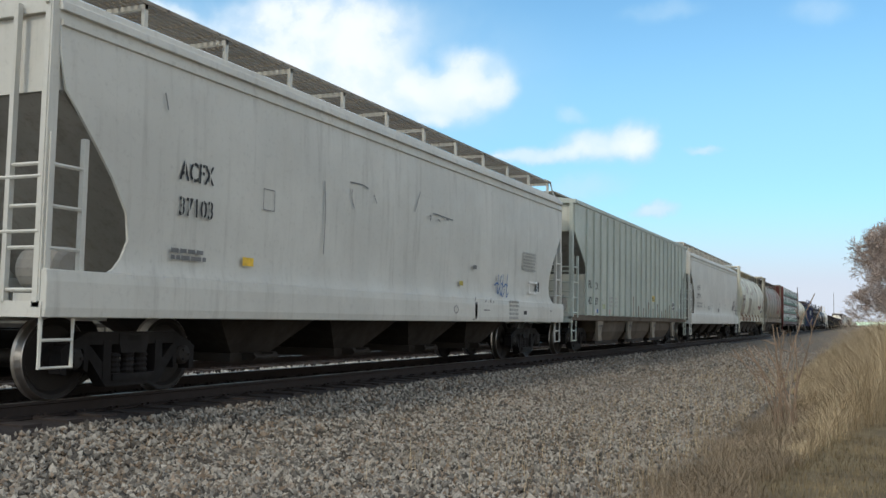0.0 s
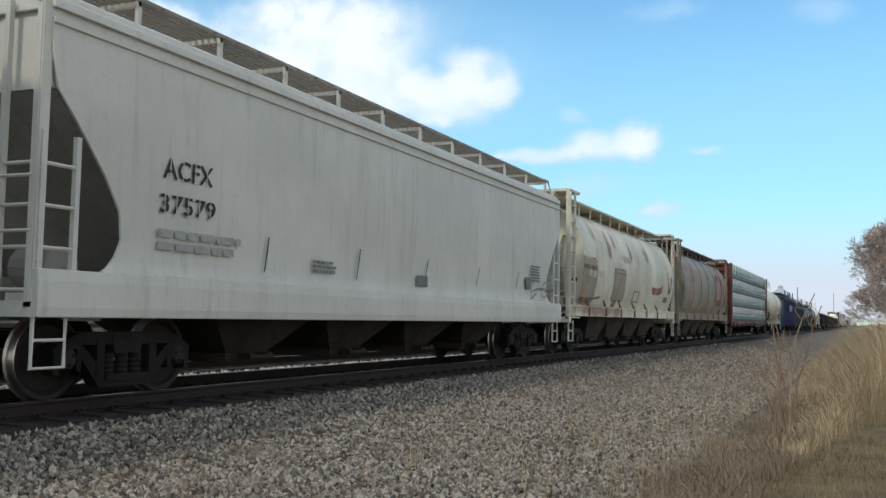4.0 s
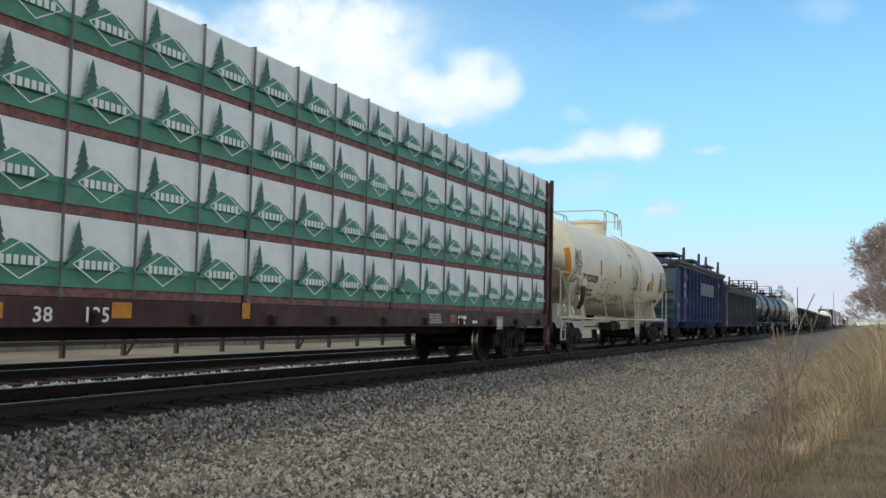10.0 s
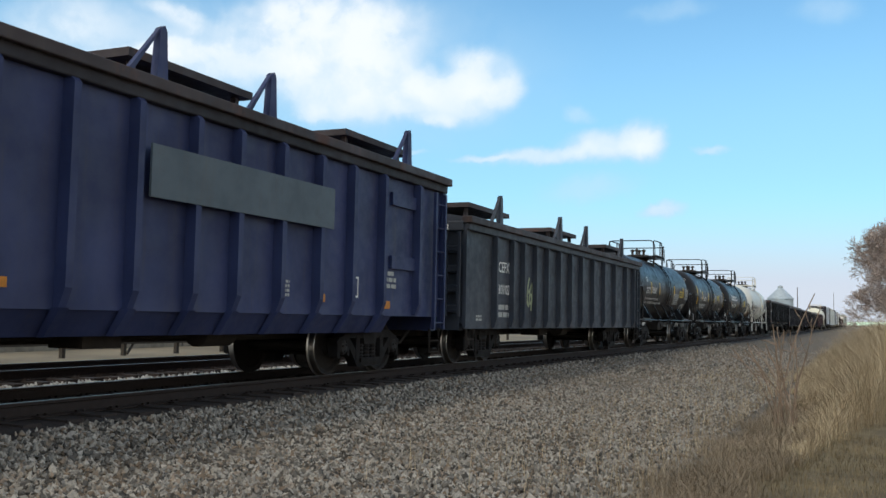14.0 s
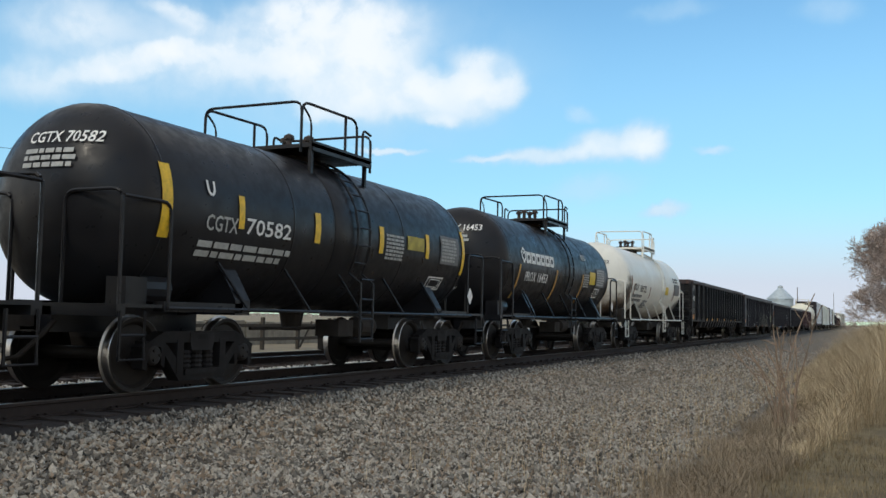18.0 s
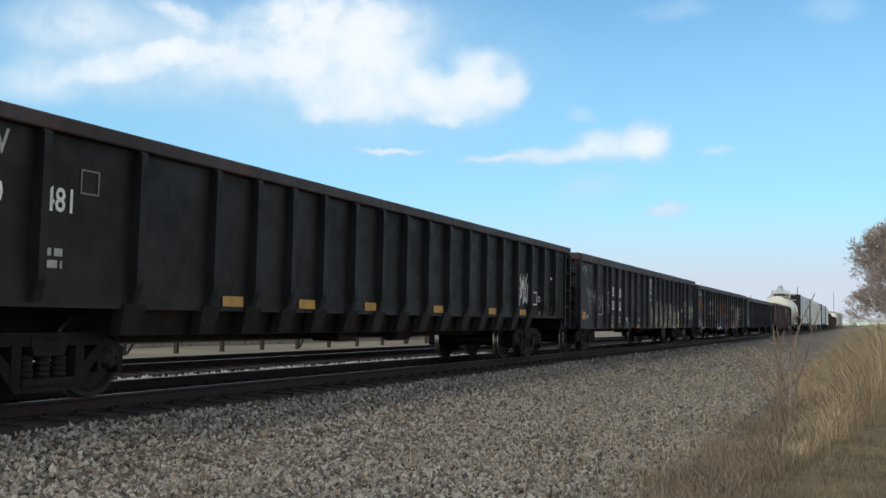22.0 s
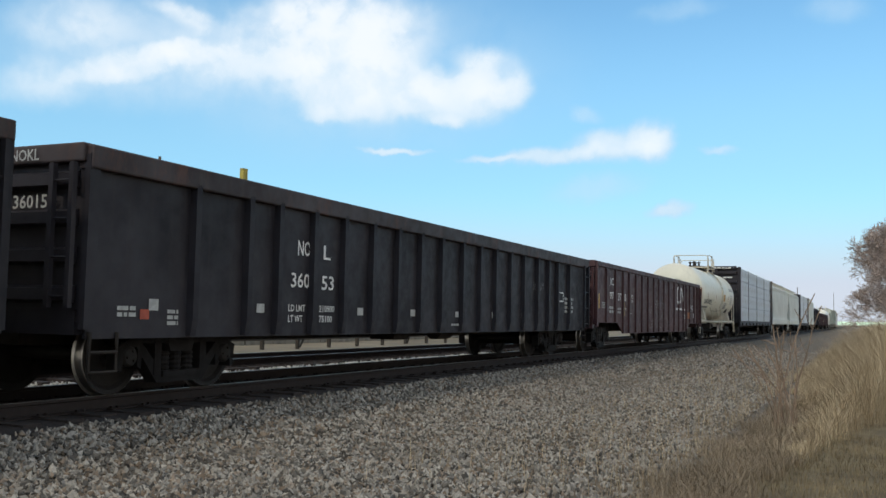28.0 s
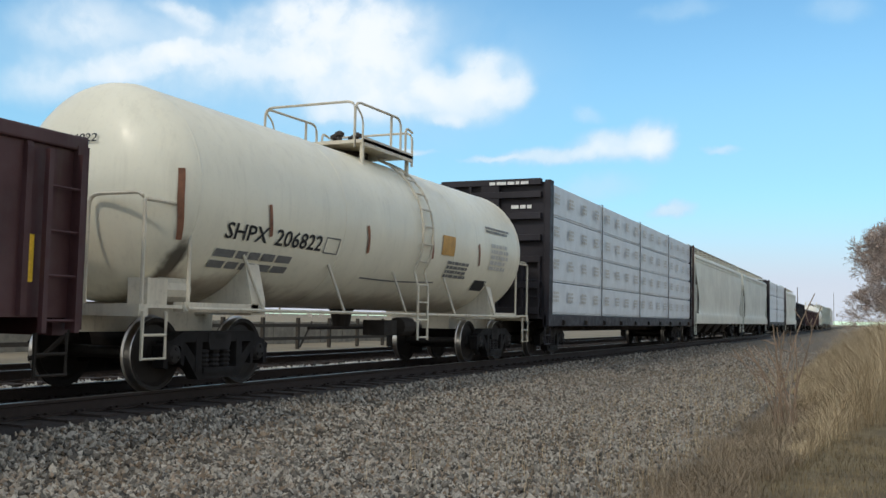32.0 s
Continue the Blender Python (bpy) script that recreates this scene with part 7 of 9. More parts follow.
stroke(c3, [(-4.76, 2.01), (-4.80, 1.77), (-4.85, 1.53)], 0.030, put3, BLACK_MARK, 'scratch', '')
stroke(c3, [(-2.22, 2.03), (-2.28, 1.78), (-2.34, 1.54)], 0.030, put3, BLACK_MARK, 'scratch', '')
stroke(c3, [(0.34, 2.02), (0.26, 1.81), (0.18, 1.60)], 0.030, put3, BLACK_MARK, 'scratch', '')
stroke(c3, [(2.88, 2.01), (2.78, 1.83), (2.68, 1.64)], 0.030, put3, BLACK_MARK, 'scratch', '')
stroke(c3, [(5.33, 2.05), (5.21, 1.86), (5.09, 1.66)], 0.030, put3, BLACK_MARK, 'scratch', '')
bars(c3, -3.63, 1.58, 0.66, 0.20, put3, GREY_MARK, 3, 78)
bars(c3, -4.66, 1.11, 1.38, 0.11, put3, GREY_MARK, 1, 79)
patch(c3, 'stencil', -4.99, -4.74, 1.08, 1.22, put3, GREY_MARK, 2, 1, '')
patch(c3, 'sticker', 5.88, 6.82, 1.09, 1.31, put3, YELLOW, 2, 1, '')
patch(c3, 'stencil', -0.12, 0.32, 1.52, 1.72, put3, GREY_MARK, 2, 1, '')
scrawl(c3, 6.11, 1.44, 1.62, 0.51, put3, GREY_MARK, 8, 3, 0.030)
patch(c3, 'label_plate', 5.80, 6.18, 1.68, 1.96, put3, GREY_MARK, 2, 1, '')
patch(c3, 'reflective_tape', 5.47, 6.05, 1.20, 1.34, put3, YELLOW, 2, 1, '')
bars(c3, 6.18, 1.86, 0.69, 0.41, put3, GREY_MARK, 6, 86)
LAYER[0] = 0
patch(c4, 'patch_edge', -6.62, -5.07, 1.44, 2.80, put4, RUST_EDGE, 2, 8, 'rusty edge of the patch')
patch(c4, 'repainted_patch', -6.56, -5.13, 1.47, 2.75, put4, GREY_PATCH, 2, 8, 'grey-brown repainted patch')
write(c4, 'CN', 0.248, -6.03, 2.27, put4, WHITE_MARK, fit_width('CN', 0.248, 0.35))
write(c4, '38', 0.258, -5.51, 2.25, put4, WHITE_MARK, fit_width('38', 0.258, 0.31))
write(c4, '265', 0.247, -5.12, 2.27, put4, FAINT_CREAM, fit_width('265', 0.247, 0.84))
patch(c4, 'reflective_tape', -6.55, -6.44, 1.58, 1.95, put4, ORANGE, 2, 4, '')
patch(c4, 'patch_edge', -2.98, -1.40, 1.58, 2.65, put4, RUST_EDGE, 2, 6, 'rusty edge of the patch')
patch(c4, 'rust_drip', -2.62, -2.20, 1.40, 1.62, put4, RUST_EDGE, 2, 3, 'rust run below the patch')
patch(c4, 'repainted_patch', -2.90, -1.45, 1.64, 2.60, put4, GREY_PATCH, 2, 6, 'grey-brown repainted patch')
patch(c4, 'document_frame', -0.07, 0.82, 1.60, 2.00, put4, GREY_MARK, 2, 4, '')
patch(c4, 'document_box', 0.02, 0.70, 1.65, 1.96, put4, CREAM_HOPPER, 2, 4, '')
patch(c4, 'stencil', 5.26, 6.00, 1.72, 1.92, put4, GREY_MARK, 2, 4, '')
stroke(c4, [(3.0, 2.24), (3.12, 2.10), (3.9, 2.10), (4.52, 2.16), (4.60, 2.34)], 0.26, put4, RED_EMBLEM, 'logo_stroke', 'faded red painted stroke')
stroke(c4, [(4.62, 2.3), (4.68, 2.7), (4.66, 3.1)], 0.16, put4, GHOST_PAINT, 'logo_stroke', 'faded red painted stroke')
stroke(c4, [(5.50, 3.2), (5.72, 2.80), (6.05, 2.18)], 0.22, put4, GHOST_PAINT, 'logo_stroke', 'faded red painted stroke')
stroke(c4, [(5.98, 2.26), (6.12, 2.14), (6.34, 2.28), (6.49, 2.74)], 0.24, put4, RED_EMBLEM, 'logo_stroke', 'faded red painted stroke')
stroke(c4, [(-0.62, 3.32), (-0.42, 3.07)], 0.240, put4, GHOST_PAINT, 'logo_stroke', 'faded red painted stroke')
stroke(c4, [(-5.89, 1.53), (-4.37, 1.67)], 0.070, put4, GREY_MARK, 'stencil', '')
LAYER[0] = 0
stroke(c5, [(-6.26, 1.86), (-6.32, 1.63), (-6.29, 1.40)], 0.100, put5, YELLOW, 'reflective_tape', 'yellow reflective tape')
stroke(c5, [(-3.77, 1.83), (-3.86, 1.61), (-3.83, 1.40)], 0.100, put5, YELLOW, 'reflective_tape', 'yellow reflective tape')
stroke(c5, [(-2.03, 1.82), (-2.12, 1.61), (-2.08, 1.41)], 0.100, put5, YELLOW, 'reflective_tape', 'yellow reflective tape')
stroke(c5, [(1.06, 1.84), (0.95, 1.60), (1.02, 1.36)], 0.100, put5, YELLOW, 'reflective_tape', 'yellow reflective tape')
stroke(c5, [(4.16, 1.87), (4.02, 1.65), (4.07, 1.44)], 0.100, put5, YELLOW, 'reflective_tape', 'yellow reflective tape')
stroke(c5, [(4.01, 3.25), (3.56, 3.32), (2.88, 3.24), (2.79, 2.73), (2.79, 2.03), (3.45, 1.97), (4.29, 2.06), (4.49, 2.46), (4.53, 3.21), (4.72, 3.32), (5.3, 2.72), (5.9, 2.06), (6.19, 2.36), (6.22, 3.08), (6.05, 3.45)], 0.33, put5, RED_EMBLEM, 'logo_stroke', 'red painted emblem stroke')
patch(c5, 'dark_panel', 4.65, 5.00, 1.39, 1.62, put5, NEAR_BLACK, 2, 4, '')
patch(c5, 'dark_panel', 5.06, 5.44, 1.40, 1.63, put5, NEAR_BLACK, 2, 4, '')
patch(c5, 'sticker', 5.45, 5.63, 1.45, 1.59, put5, WHITE_MARK, 2, 4, '')
patch(c5, 'repainted_patch', 5.92, 7.13, 1.35, 1.77, put5, GREY_PATCH, 2, 4, 'grey repainted patch')
write(c5, 'CN', 0.262, 5.93, 1.49, put5, DIM_WHITE, fit_width('CN', 0.262, 0.69))
stroke(c5, [(6.72, 1.83), (6.68, 1.62), (6.69, 1.42)], 0.110, put5, YELLOW, 'reflective_tape', '')
LAYER[0] = 0
bars(c6, 3.39, 0.85, 0.58, 0.19, put6, DIM_WHITE, 4, 113)
patch(c6, 'reflective_tape', 4.35, 4.65, 0.88, 1.03, put6, ORANGE_DIM, 2, 1, '')
bars(c6, 4.72, 0.82, 0.41, 0.20, put6, WHITE_MARK, 2, 115)
bars(c6, 5.47, 0.84, 0.28, 0.09, put6, WHITE_MARK, 1, 116)
patch(c6, 'label_plate', 6.83, 7.20, 0.74, 1.01, put6, GREY_PALE, 2, 1, '')
frame_mark(c6, 6.84, 7.17, 0.76, 0.99, 0.020, put6, BLACK_MARK)
write(c6, 'WC', 0.225, -6.79, 0.86, put6, WHITE_MARK, fit_width('WC', 0.225, 0.32))
write(c6, '38', 0.210, -5.62, 0.86, put6, WHITE_MARK, fit_width('38', 0.210, 0.25))
write(c6, '135', 0.220, -4.98, 0.86, put6, WHITE_MARK, fit_width('135', 0.220, 0.37))
patch(c6, 'reflective_tape', -8.83, -8.62, 0.88, 1.01, put6, ORANGE, 2, 1, '')
patch(c6, 'reflective_tape', -8.23, -8.00, 0.88, 1.02, put6, BLACK_MARK, 2, 1, '')
patch(c6, 'reflective_tape', -6.13, -5.96, 0.89, 1.04, put6, ORANGE, 2, 1, '')
patch(c6, 'reflective_tape', -4.58, -4.28, 0.90, 1.07, put6, ORANGE, 2, 1, '')
patch(c6, 'reflective_tape', -2.29, -2.12, 0.91, 1.11, put6, ORANGE, 2, 1, '')
LAYER[0] = 0
write(c7, 'TILX201028', 0.308, -5.61, 2.10, put7, BLACK_MARK, fit_width('TILX201028', 0.308, 1.65))
bars(c7, -5.57, 1.60, 1.66, 0.30, put7, GREY_MARK, 2, 128)
patch(c7, 'reflective_tape', -6.70, -6.57, 2.15, 3.03, put7, ORANGE, 2, 8, 'orange reflective tape')
patch(c7, 'reflective_tape', -3.73, -3.61, 2.36, 2.81, put7, ORANGE, 2, 8, 'orange reflective tape')
patch(c7, 'reflective_tape', -1.30, -1.16, 2.37, 2.82, put7, ORANGE, 2, 8, 'orange reflective tape')
spray_word(c7, 'ABLE', -6.44, 2.58, 0.64, 0.36, put7, VIOLET, 0.032, 20)
spray_word(c7, 'JMC', -6.50, 2.28, 0.68, 0.28, put7, VIOLET, 0.032, 21)
scrawl(c7, -6.56, 1.98, 0.46, 0.28, put7, VIOLET, 22, 2, 0.028)
spray_word(c7, 'G.U.C', -3.45, 1.74, 1.75, 0.50, put7, BLACK_MARK, 0.026, 23)
scrawl(c7, -4.05, 1.28, 0.85, 0.40, put7, BLACK_MARK, 24, 4, 0.026)
scrawl(c7, -3.10, 1.43, 0.95, 0.18, put7, BLACK_MARK, 25, 4, 0.022)
scrawl(c7, -1.62, 1.52, 1.25, 0.34, put7, BLACK_MARK, 26, 4, 0.026)
scrawl(c7, -1.70, 1.26, 1.70, 0.26, put7, BLACK_MARK, 27, 6, 0.024)
for k in range(5):
    u = 0.42 + 0.235 * k
    g = 2.86 - 0.11 * k
    stroke(c7, [(u, g - 0.42), (u - 0.06, g - 0.1), (u + 0.08, g), (u + 0.22, g - 0.08), (u + 0.26, g - 0.34), (u + 0.16, g - 0.60 + 0.05 * (k % 2)), (u + 0.02, g - 0.44)], 0.026, put7, BLACK_MARK, 'graffiti', 'black outline of bubble letters')
scrawl(c7, 0.18, 3.10, 0.58, 0.26, put7, GREY_MARK, 29, 3, 0.022)
bars(c7, 0.45, 2.07, 2.1, 0.07, put7, GREY_MARK, 1, 129)
stroke(c7, [(0.57, 1.86), (1.7, 1.84), (2.9, 1.80)], 0.018, put7, GREY_MARK, 'stencil', '')
stroke(c7, [(1.75, 1.72), (1.30, 1.52), (1.55, 1.36)], 0.026, put7, BLACK_MARK, 'graffiti', 'sprayed arrow')
stroke(c7, [(1.35, 1.53), (1.8, 1.62), (2.0, 1.50), (2.3, 1.64), (2.5, 1.52)], 0.026, put7, BLACK_MARK, 'graffiti', 'sprayed arrow')
scrawl(c7, 2.45, 1.40, 0.95, 0.30, put7, BLACK_MARK, 30, 4, 0.026)
scrawl(c7, 3.65, 1.52, 1.35, 0.36, put7, BLACK_MARK, 31, 4, 0.030)
patch(c7, 'warning_label', 3.15, 3.89, 2.12, 2.43, put7, ORANGE_FADED, 2, 4, 'faded orange label')
patch(c7, 'data_panel', 5.18, 6.14, 2.12, 2.65, put7, GREY_PATCH, 2, 5, 'grey data panel')
write(c7, 'CARBON DIOXIDE', 0.119, 5.16, 2.80, put7, BLACK_MARK, fit_width('CARBON DIOXIDE', 0.119, 0.88))
write(c7, 'REFRIGERATED LIQUID', 0.115, 5.12, 2.70, put7, BLACK_MARK, fit_width('REFRIGERATED LIQUID', 0.115, 0.97))
patch(c7, 'reflective_tape', 3.73, 3.86, 2.36, 2.79, put7, ORANGE_FADED, 2, 4, '')
patch(c7, 'stencil', 4.97, 5.36, 1.53, 1.81, put7, BLACK_MARK, 2, 4, '')
patch(c7, 'reflective_tape', 6.36, 6.43, 2.11, 3.01, put7, ORANGE_FADED, 2, 6, '')
sill7 = Mesh()
sill7.box(-h7 + 2.5, h7 - 2.5, -0.32, 0.32, 0.66, 0.96)
sill7.box(-h7 + 2.5, h7 - 2.5, -0.40, 0.40, 0.66, 0.69)
part("center_sill", sill7, CREAM_FITTING, c7, "rust-streaked cream centre sill", bevel=0.01)
LAYER[0] = 0
write(c8, 'TCMX', 0.375, -5.32, 2.46, put8, WHITE_MARK, fit_width('TCMX', 0.375, 0.74))
write(c8, '44496', 0.375, -5.36, 2.09, put8, WHITE_MARK, fit_width('44496', 0.375, 0.76))
patch(c8, 'reflective_tape', -6.44, -6.08, 1.59, 1.77, put8, ORANGE, 2, 1, '')
bars(c8, -5.58, 1.28, 0.74, 0.19, put8, DIM_WHITE, 2, 150)
patch(c8, 'sticker', -5.30, -5.08, 1.15, 1.26, put8, ORANGE_FADED, 2, 1, '')
patch(c8, 'sticker', -3.14, -2.92, 1.18, 1.28, put8, ORANGE, 2, 1, '')
bars(c8, -4.11, 1.29, 0.31, 0.07, put8, DIM_WHITE, 1, 153)
bars(c8, -4.00, 3.35, 1.00, 0.12, put8, DIM_WHITE, 1, 154)
frame_mark(c8, 3.28, 3.66, 1.26, 1.59, 0.030, put8, WHITE_MARK)
bars(c8, 1.39, 1.21, 0.35, 0.25, put8, DIM_WHITE, 4, 156)
bars(c8, 4.31, 1.42, 0.63, 0.32, put8, DIM_WHITE, 3, 157)
patch(c8, 'sticker', 4.35, 4.74, 1.10, 1.23, put8, ORANGE, 2, 1, '')
patch(c8, 'sticker', 2.35, 2.68, 1.17, 1.29, put8, ORANGE, 2, 1, '')
LAYER[0] = 0
write(c9, 'CEFX', 0.330, -5.74, 1.99, put9, WHITE_MARK, fit_width('CEFX', 0.330, 0.68))
write(c9, '30102', 0.301, -5.76, 1.51, put9, WHITE_MARK, fit_width('30102', 0.301, 0.73))
bars(c9, -5.72, 0.96, 0.74, 0.33, put9, DIM_WHITE, 2, 162)
scrawl(c9, -3.88, 1.14, 0.63, 0.93, put9, PALE_GREEN, 40, 3, 0.080)
bars(c9, -6.98, 0.90, 0.31, 0.14, put9, DIM_WHITE, 2, 164)
LAYER[0] = 0
write(c10, 'CGTX', 0.340, -4.10, 2.03, put10, WHITE_MARK, fit_width('CGTX', 0.340, 0.76))
write(c10, '70667', 0.336, -3.09, 2.07, put10, WHITE_MARK, fit_width('70667', 0.336, 0.90))
patch(c10, 'reflective_tape', -5.22, -5.12, 1.80, 2.72, put10, YELLOW, 2, 8, 'yellow reflective tape')
patch(c10, 'reflective_tape', -3.24, -3.14, 2.04, 2.50, put10, YELLOW, 2, 8, 'yellow reflective tape')
patch(c10, 'reflective_tape', -1.70, -1.59, 2.05, 2.51, put10, YELLOW, 2, 8, 'yellow reflective tape')
patch(c10, 'reflective_tape', 1.31, 1.47, 2.04, 2.51, put10, YELLOW, 2, 8, 'yellow reflective tape')
write(c10, 'LD LMT  198800 LBS  90200 KGS', 0.111, -4.09, 1.80, put10, WHITE_MARK, fit_width('LD LMT  198800 LBS  90200 KGS', 0.111, 2.36))
write(c10, 'LT WT    64200 LBS  29100 KGS  NEW 03-80', 0.117, -4.06, 1.64, put10, WHITE_MARK, fit_width('LT WT    64200 LBS  29100 KGS  NEW 03-80', 0.117, 3.02))
bars(c10, -4.08, 1.51, 0.70, 0.09, put10, DIM_WHITE, 1, 178)
bars(c10, 1.34, 1.68, 1.18, 0.50, put10, DIM_WHITE, 6, 179)
patch(c10, 'warning_label', 2.59, 3.33, 2.05, 2.32, put10, YELLOW_LABEL, 2, 3, 'yellow label')
bars(c10, 2.66, 2.08, 0.6, 0.2, put10, BLACK_MARK, 2, 401)
patch(c10, 'reflective_tape', 3.39, 3.53, 2.05, 2.52, put10, YELLOW, 2, 8, 'yellow reflective tape')
patch(c10, 'data_panel', 3.77, 4.72, 1.95, 2.49, put10, GREY_MARK, 2, 4, 'grey data panel')
bars(c10, 3.82, 1.98, 0.84, 0.48, put10, DIM_WHITE, 7, 402)
patch(c10, 'reflective_tape', 4.85, 5.02, 1.82, 2.75, put10, YELLOW, 2, 8, 'yellow reflective tape')
frame_mark(c10, 3.42, 4.06, 1.38, 1.75, 0.03, put10, WHITE_MARK)
patch(c10, 'stencil', 3.19, 3.38, 1.52, 1.72, put10, DIM_WHITE, 2, 2, '')
stroke(c10, [(3.6, 1.45), (3.7, 1.66), (3.9, 1.68)], 0.05, put10, WHITE_MARK, 'stencil', '')
stroke(c10, [(-4.03, 2.62), (-4.02, 2.5), (-3.96, 2.47)], 0.04, put10, WHITE_MARK, 'emblem', '')
stroke(c10, [(-3.88, 2.62), (-3.89, 2.5), (-3.95, 2.47)], 0.04, put10, WHITE_MARK, 'emblem', '')
stroke(c10, [(-3.98, 2.66), (-3.93, 2.6)], 0.07, put10, WHITE_MARK, 'emblem', '')
LAYER[0] = 0
write(c11, 'CGTX', 0.282, -3.81, 2.03, put11, DIM_WHITE, fit_width('CGTX', 0.282, 0.65))
write(c11, '70582', 0.299, -3.00, 2.05, put11, WHITE_MARK, fit_width('70582', 0.299, 1.06))
bars(c11, -3.88, 1.64, 2.01, 0.26, put11, DIM_WHITE, 2, 188)
LAYER[0] = 0
for x0, x1, z0, z1 in ((-4.62, -4.44, 1.86, 2.77), (-3.16, -3.04, 2.10, 2.54), (-1.32, -1.17, 2.06, 2.52), (0.68, 0.83, 2.05, 2.51), (2.48, 2.62, 2.08, 2.53), (4.17, 4.33, 1.84, 2.75)):
    patch(c11, 'reflective_tape', x0, x1, z0, z1, put11, YELLOW, 2, 8, 'yellow reflective tape')
bars(c11, 0.92, 1.95, 0.66, 0.46, put11, DIM_WHITE, 7, 411)
patch(c11, 'warning_label', 1.72, 2.40, 2.19, 2.44, put11, YELLOW_DIM, 2, 3, 'dull yellow label')
patch(c11, 'data_panel', 3.14, 4.00, 2.02, 2.57, put11, GREY_MARK, 2, 4, 'grey data panel')
bars(c11, 3.20, 2.06, 0.74, 0.46, put11, FAINT_MARK, 7, 412)
frame_mark(c11, 2.85, 3.50, 1.47, 1.75, 0.03, put11, WHITE_MARK)
frame_mark(c11, 2.95, 3.40, 1.52, 1.70, 0.02, put11, WHITE_MARK)
stroke(c11, [(-3.79, 2.66), (-3.78, 2.53), (-3.73, 2.47)], 0.04, put11, WHITE_MARK, 'emblem', '')
stroke(c11, [(-3.66, 2.66), (-3.67, 2.53), (-3.72, 2.47)], 0.04, put11, WHITE_MARK, 'emblem', '')
shield = Mesh()
shield.lathe([(1.268, -0.74 * STRETCH[c11.name]), (1.279, -0.72 * STRETCH[c11.name]), (1.279, 0.27 * STRETCH[c11.name]), (1.268, 0.29 * STRETCH[c11.name])], "x", 56, (0, 0, 2.29))
part("spill_band", shield, BLACK_TANK, c11, "smooth black band round the tank", smooth=True)
LAYER[0] = 0
for k in range(6):
    frame_mark(c12, -3.55 + 0.357 * k, -3.23 + 0.357 * k, 2.34, 2.62, 0.085, put12, WHITE_MARK, "logo_block")
stroke(c12, [(-3.90, 2.62), (-3.87, 2.46), (-3.78, 2.38), (-3.78, 2.33)], 0.06, put12, WHITE_MARK, 'emblem', '')
stroke(c12, [(-3.62, 2.62), (-3.65, 2.46), (-3.73, 2.38), (-3.73, 2.33)], 0.06, put12, WHITE_MARK, 'emblem', '')
stroke(c12, [(-3.83, 2.62), (-3.76, 2.69), (-3.69, 2.62), (-3.76, 2.56), (-3.82, 2.60)], 0.05, put12, WHITE_MARK, 'emblem', '')
write(c12, 'PROX', 0.324, -3.59, 1.91, put12, WHITE_MARK, fit_width('PROX', 0.324, 0.80))
write(c12, '16453', 0.324, -2.70, 1.91, put12, WHITE_MARK, fit_width('16453', 0.324, 0.80))
for x in (-4.02, -1.16, 1.28):
    stroke(c12, [(x + 0.02, 2.29), (x - 0.03, 1.86), (x + 0.04, 1.40)], 0.10, put12, ORANGE_FADED, 'reflective_tape', 'faded orange reflective tape')
stroke(c12, [(4.40, 2.29), (4.36, 1.86), (4.42, 1.40)], 0.10, put12, ORANGE_FADED, 'reflective_tape', 'faded orange reflective tape')
bars(c12, 1.40, 1.92, 0.56, 0.40, put12, DIM_WHITE, 6, 421)
patch(c12, 'warning_label', 2.00, 2.60, 2.04, 2.41, put12, YELLOW_LABEL, 2, 3, 'yellow label')
patch(c12, 'data_panel', 2.72, 3.66, 1.99, 2.55, put12, GREY_MARK, 2, 4, 'grey data panel')
bars(c12, 2.78, 2.02, 0.82, 0.50, put12, DIM_WHITE, 7, 422)
bars(c12, 1.24, 2.70, 0.50, 0.19, put12, DIM_WHITE, 4, 423)
frame_mark(c12, 2.68, 3.20, 1.64, 1.94, 0.035, put12, WHITE_MARK)
stroke(c12, [(2.82, 1.72), (2.93, 1.86), (3.04, 1.74)], 0.03, put12, WHITE_MARK, 'stencil', '')
LAYER[0] = 0
write(c13, 'TILX', 0.327, -4.15, 2.08, put13, BLACK_MARK, fit_width('TILX', 0.327, 0.60))
write(c13, '100122', 0.350, -3.29, 2.04, put13, BLACK_MARK, fit_width('100122', 0.350, 1.00))
patch(c13, 'reflective_tape', -4.69, -4.58, 1.69, 2.57, put13, RUST_MARK, 2, 8, 'brown reflective tape')
patch(c13, 'reflective_tape', -4.24, -4.14, 1.87, 2.30, put13, RUST_MARK, 2, 8, 'brown reflective tape')
patch(c13, 'reflective_tape', -1.65, -1.54, 1.82, 2.27, put13, RUST_MARK, 2, 8, 'brown reflective tape')
patch(c13, 'reflective_tape', 1.01, 1.13, 1.83, 2.26, put13, RUST_MARK, 2, 8, 'brown reflective tape')
patch(c13, 'reflective_tape', 2.91, 3.04, 1.85, 2.27, put13, RUST_MARK, 2, 8, 'brown reflective tape')
patch(c13, 'warning_label', 1.19, 1.78, 2.06, 2.38, put13, YELLOW_LABEL, 2, 3, 'yellow label')
patch(c13, 'data_panel', 2.97, 4.12, 2.09, 2.55, put13, GREY_MARK, 2, 4, 'grey data panel')
bars(c13, -4.20, 1.61, 1.52, 0.34, put13, GREY_MARK, 2, 221)
bars(c13, -2.31, 1.38, 0.80, 0.36, put13, GREY_MARK, 4, 222)
bars(c13, 2.74, 2.58, 1.10, 0.24, put13, GREY_MARK, 2, 223)
LAYER[0] = 0
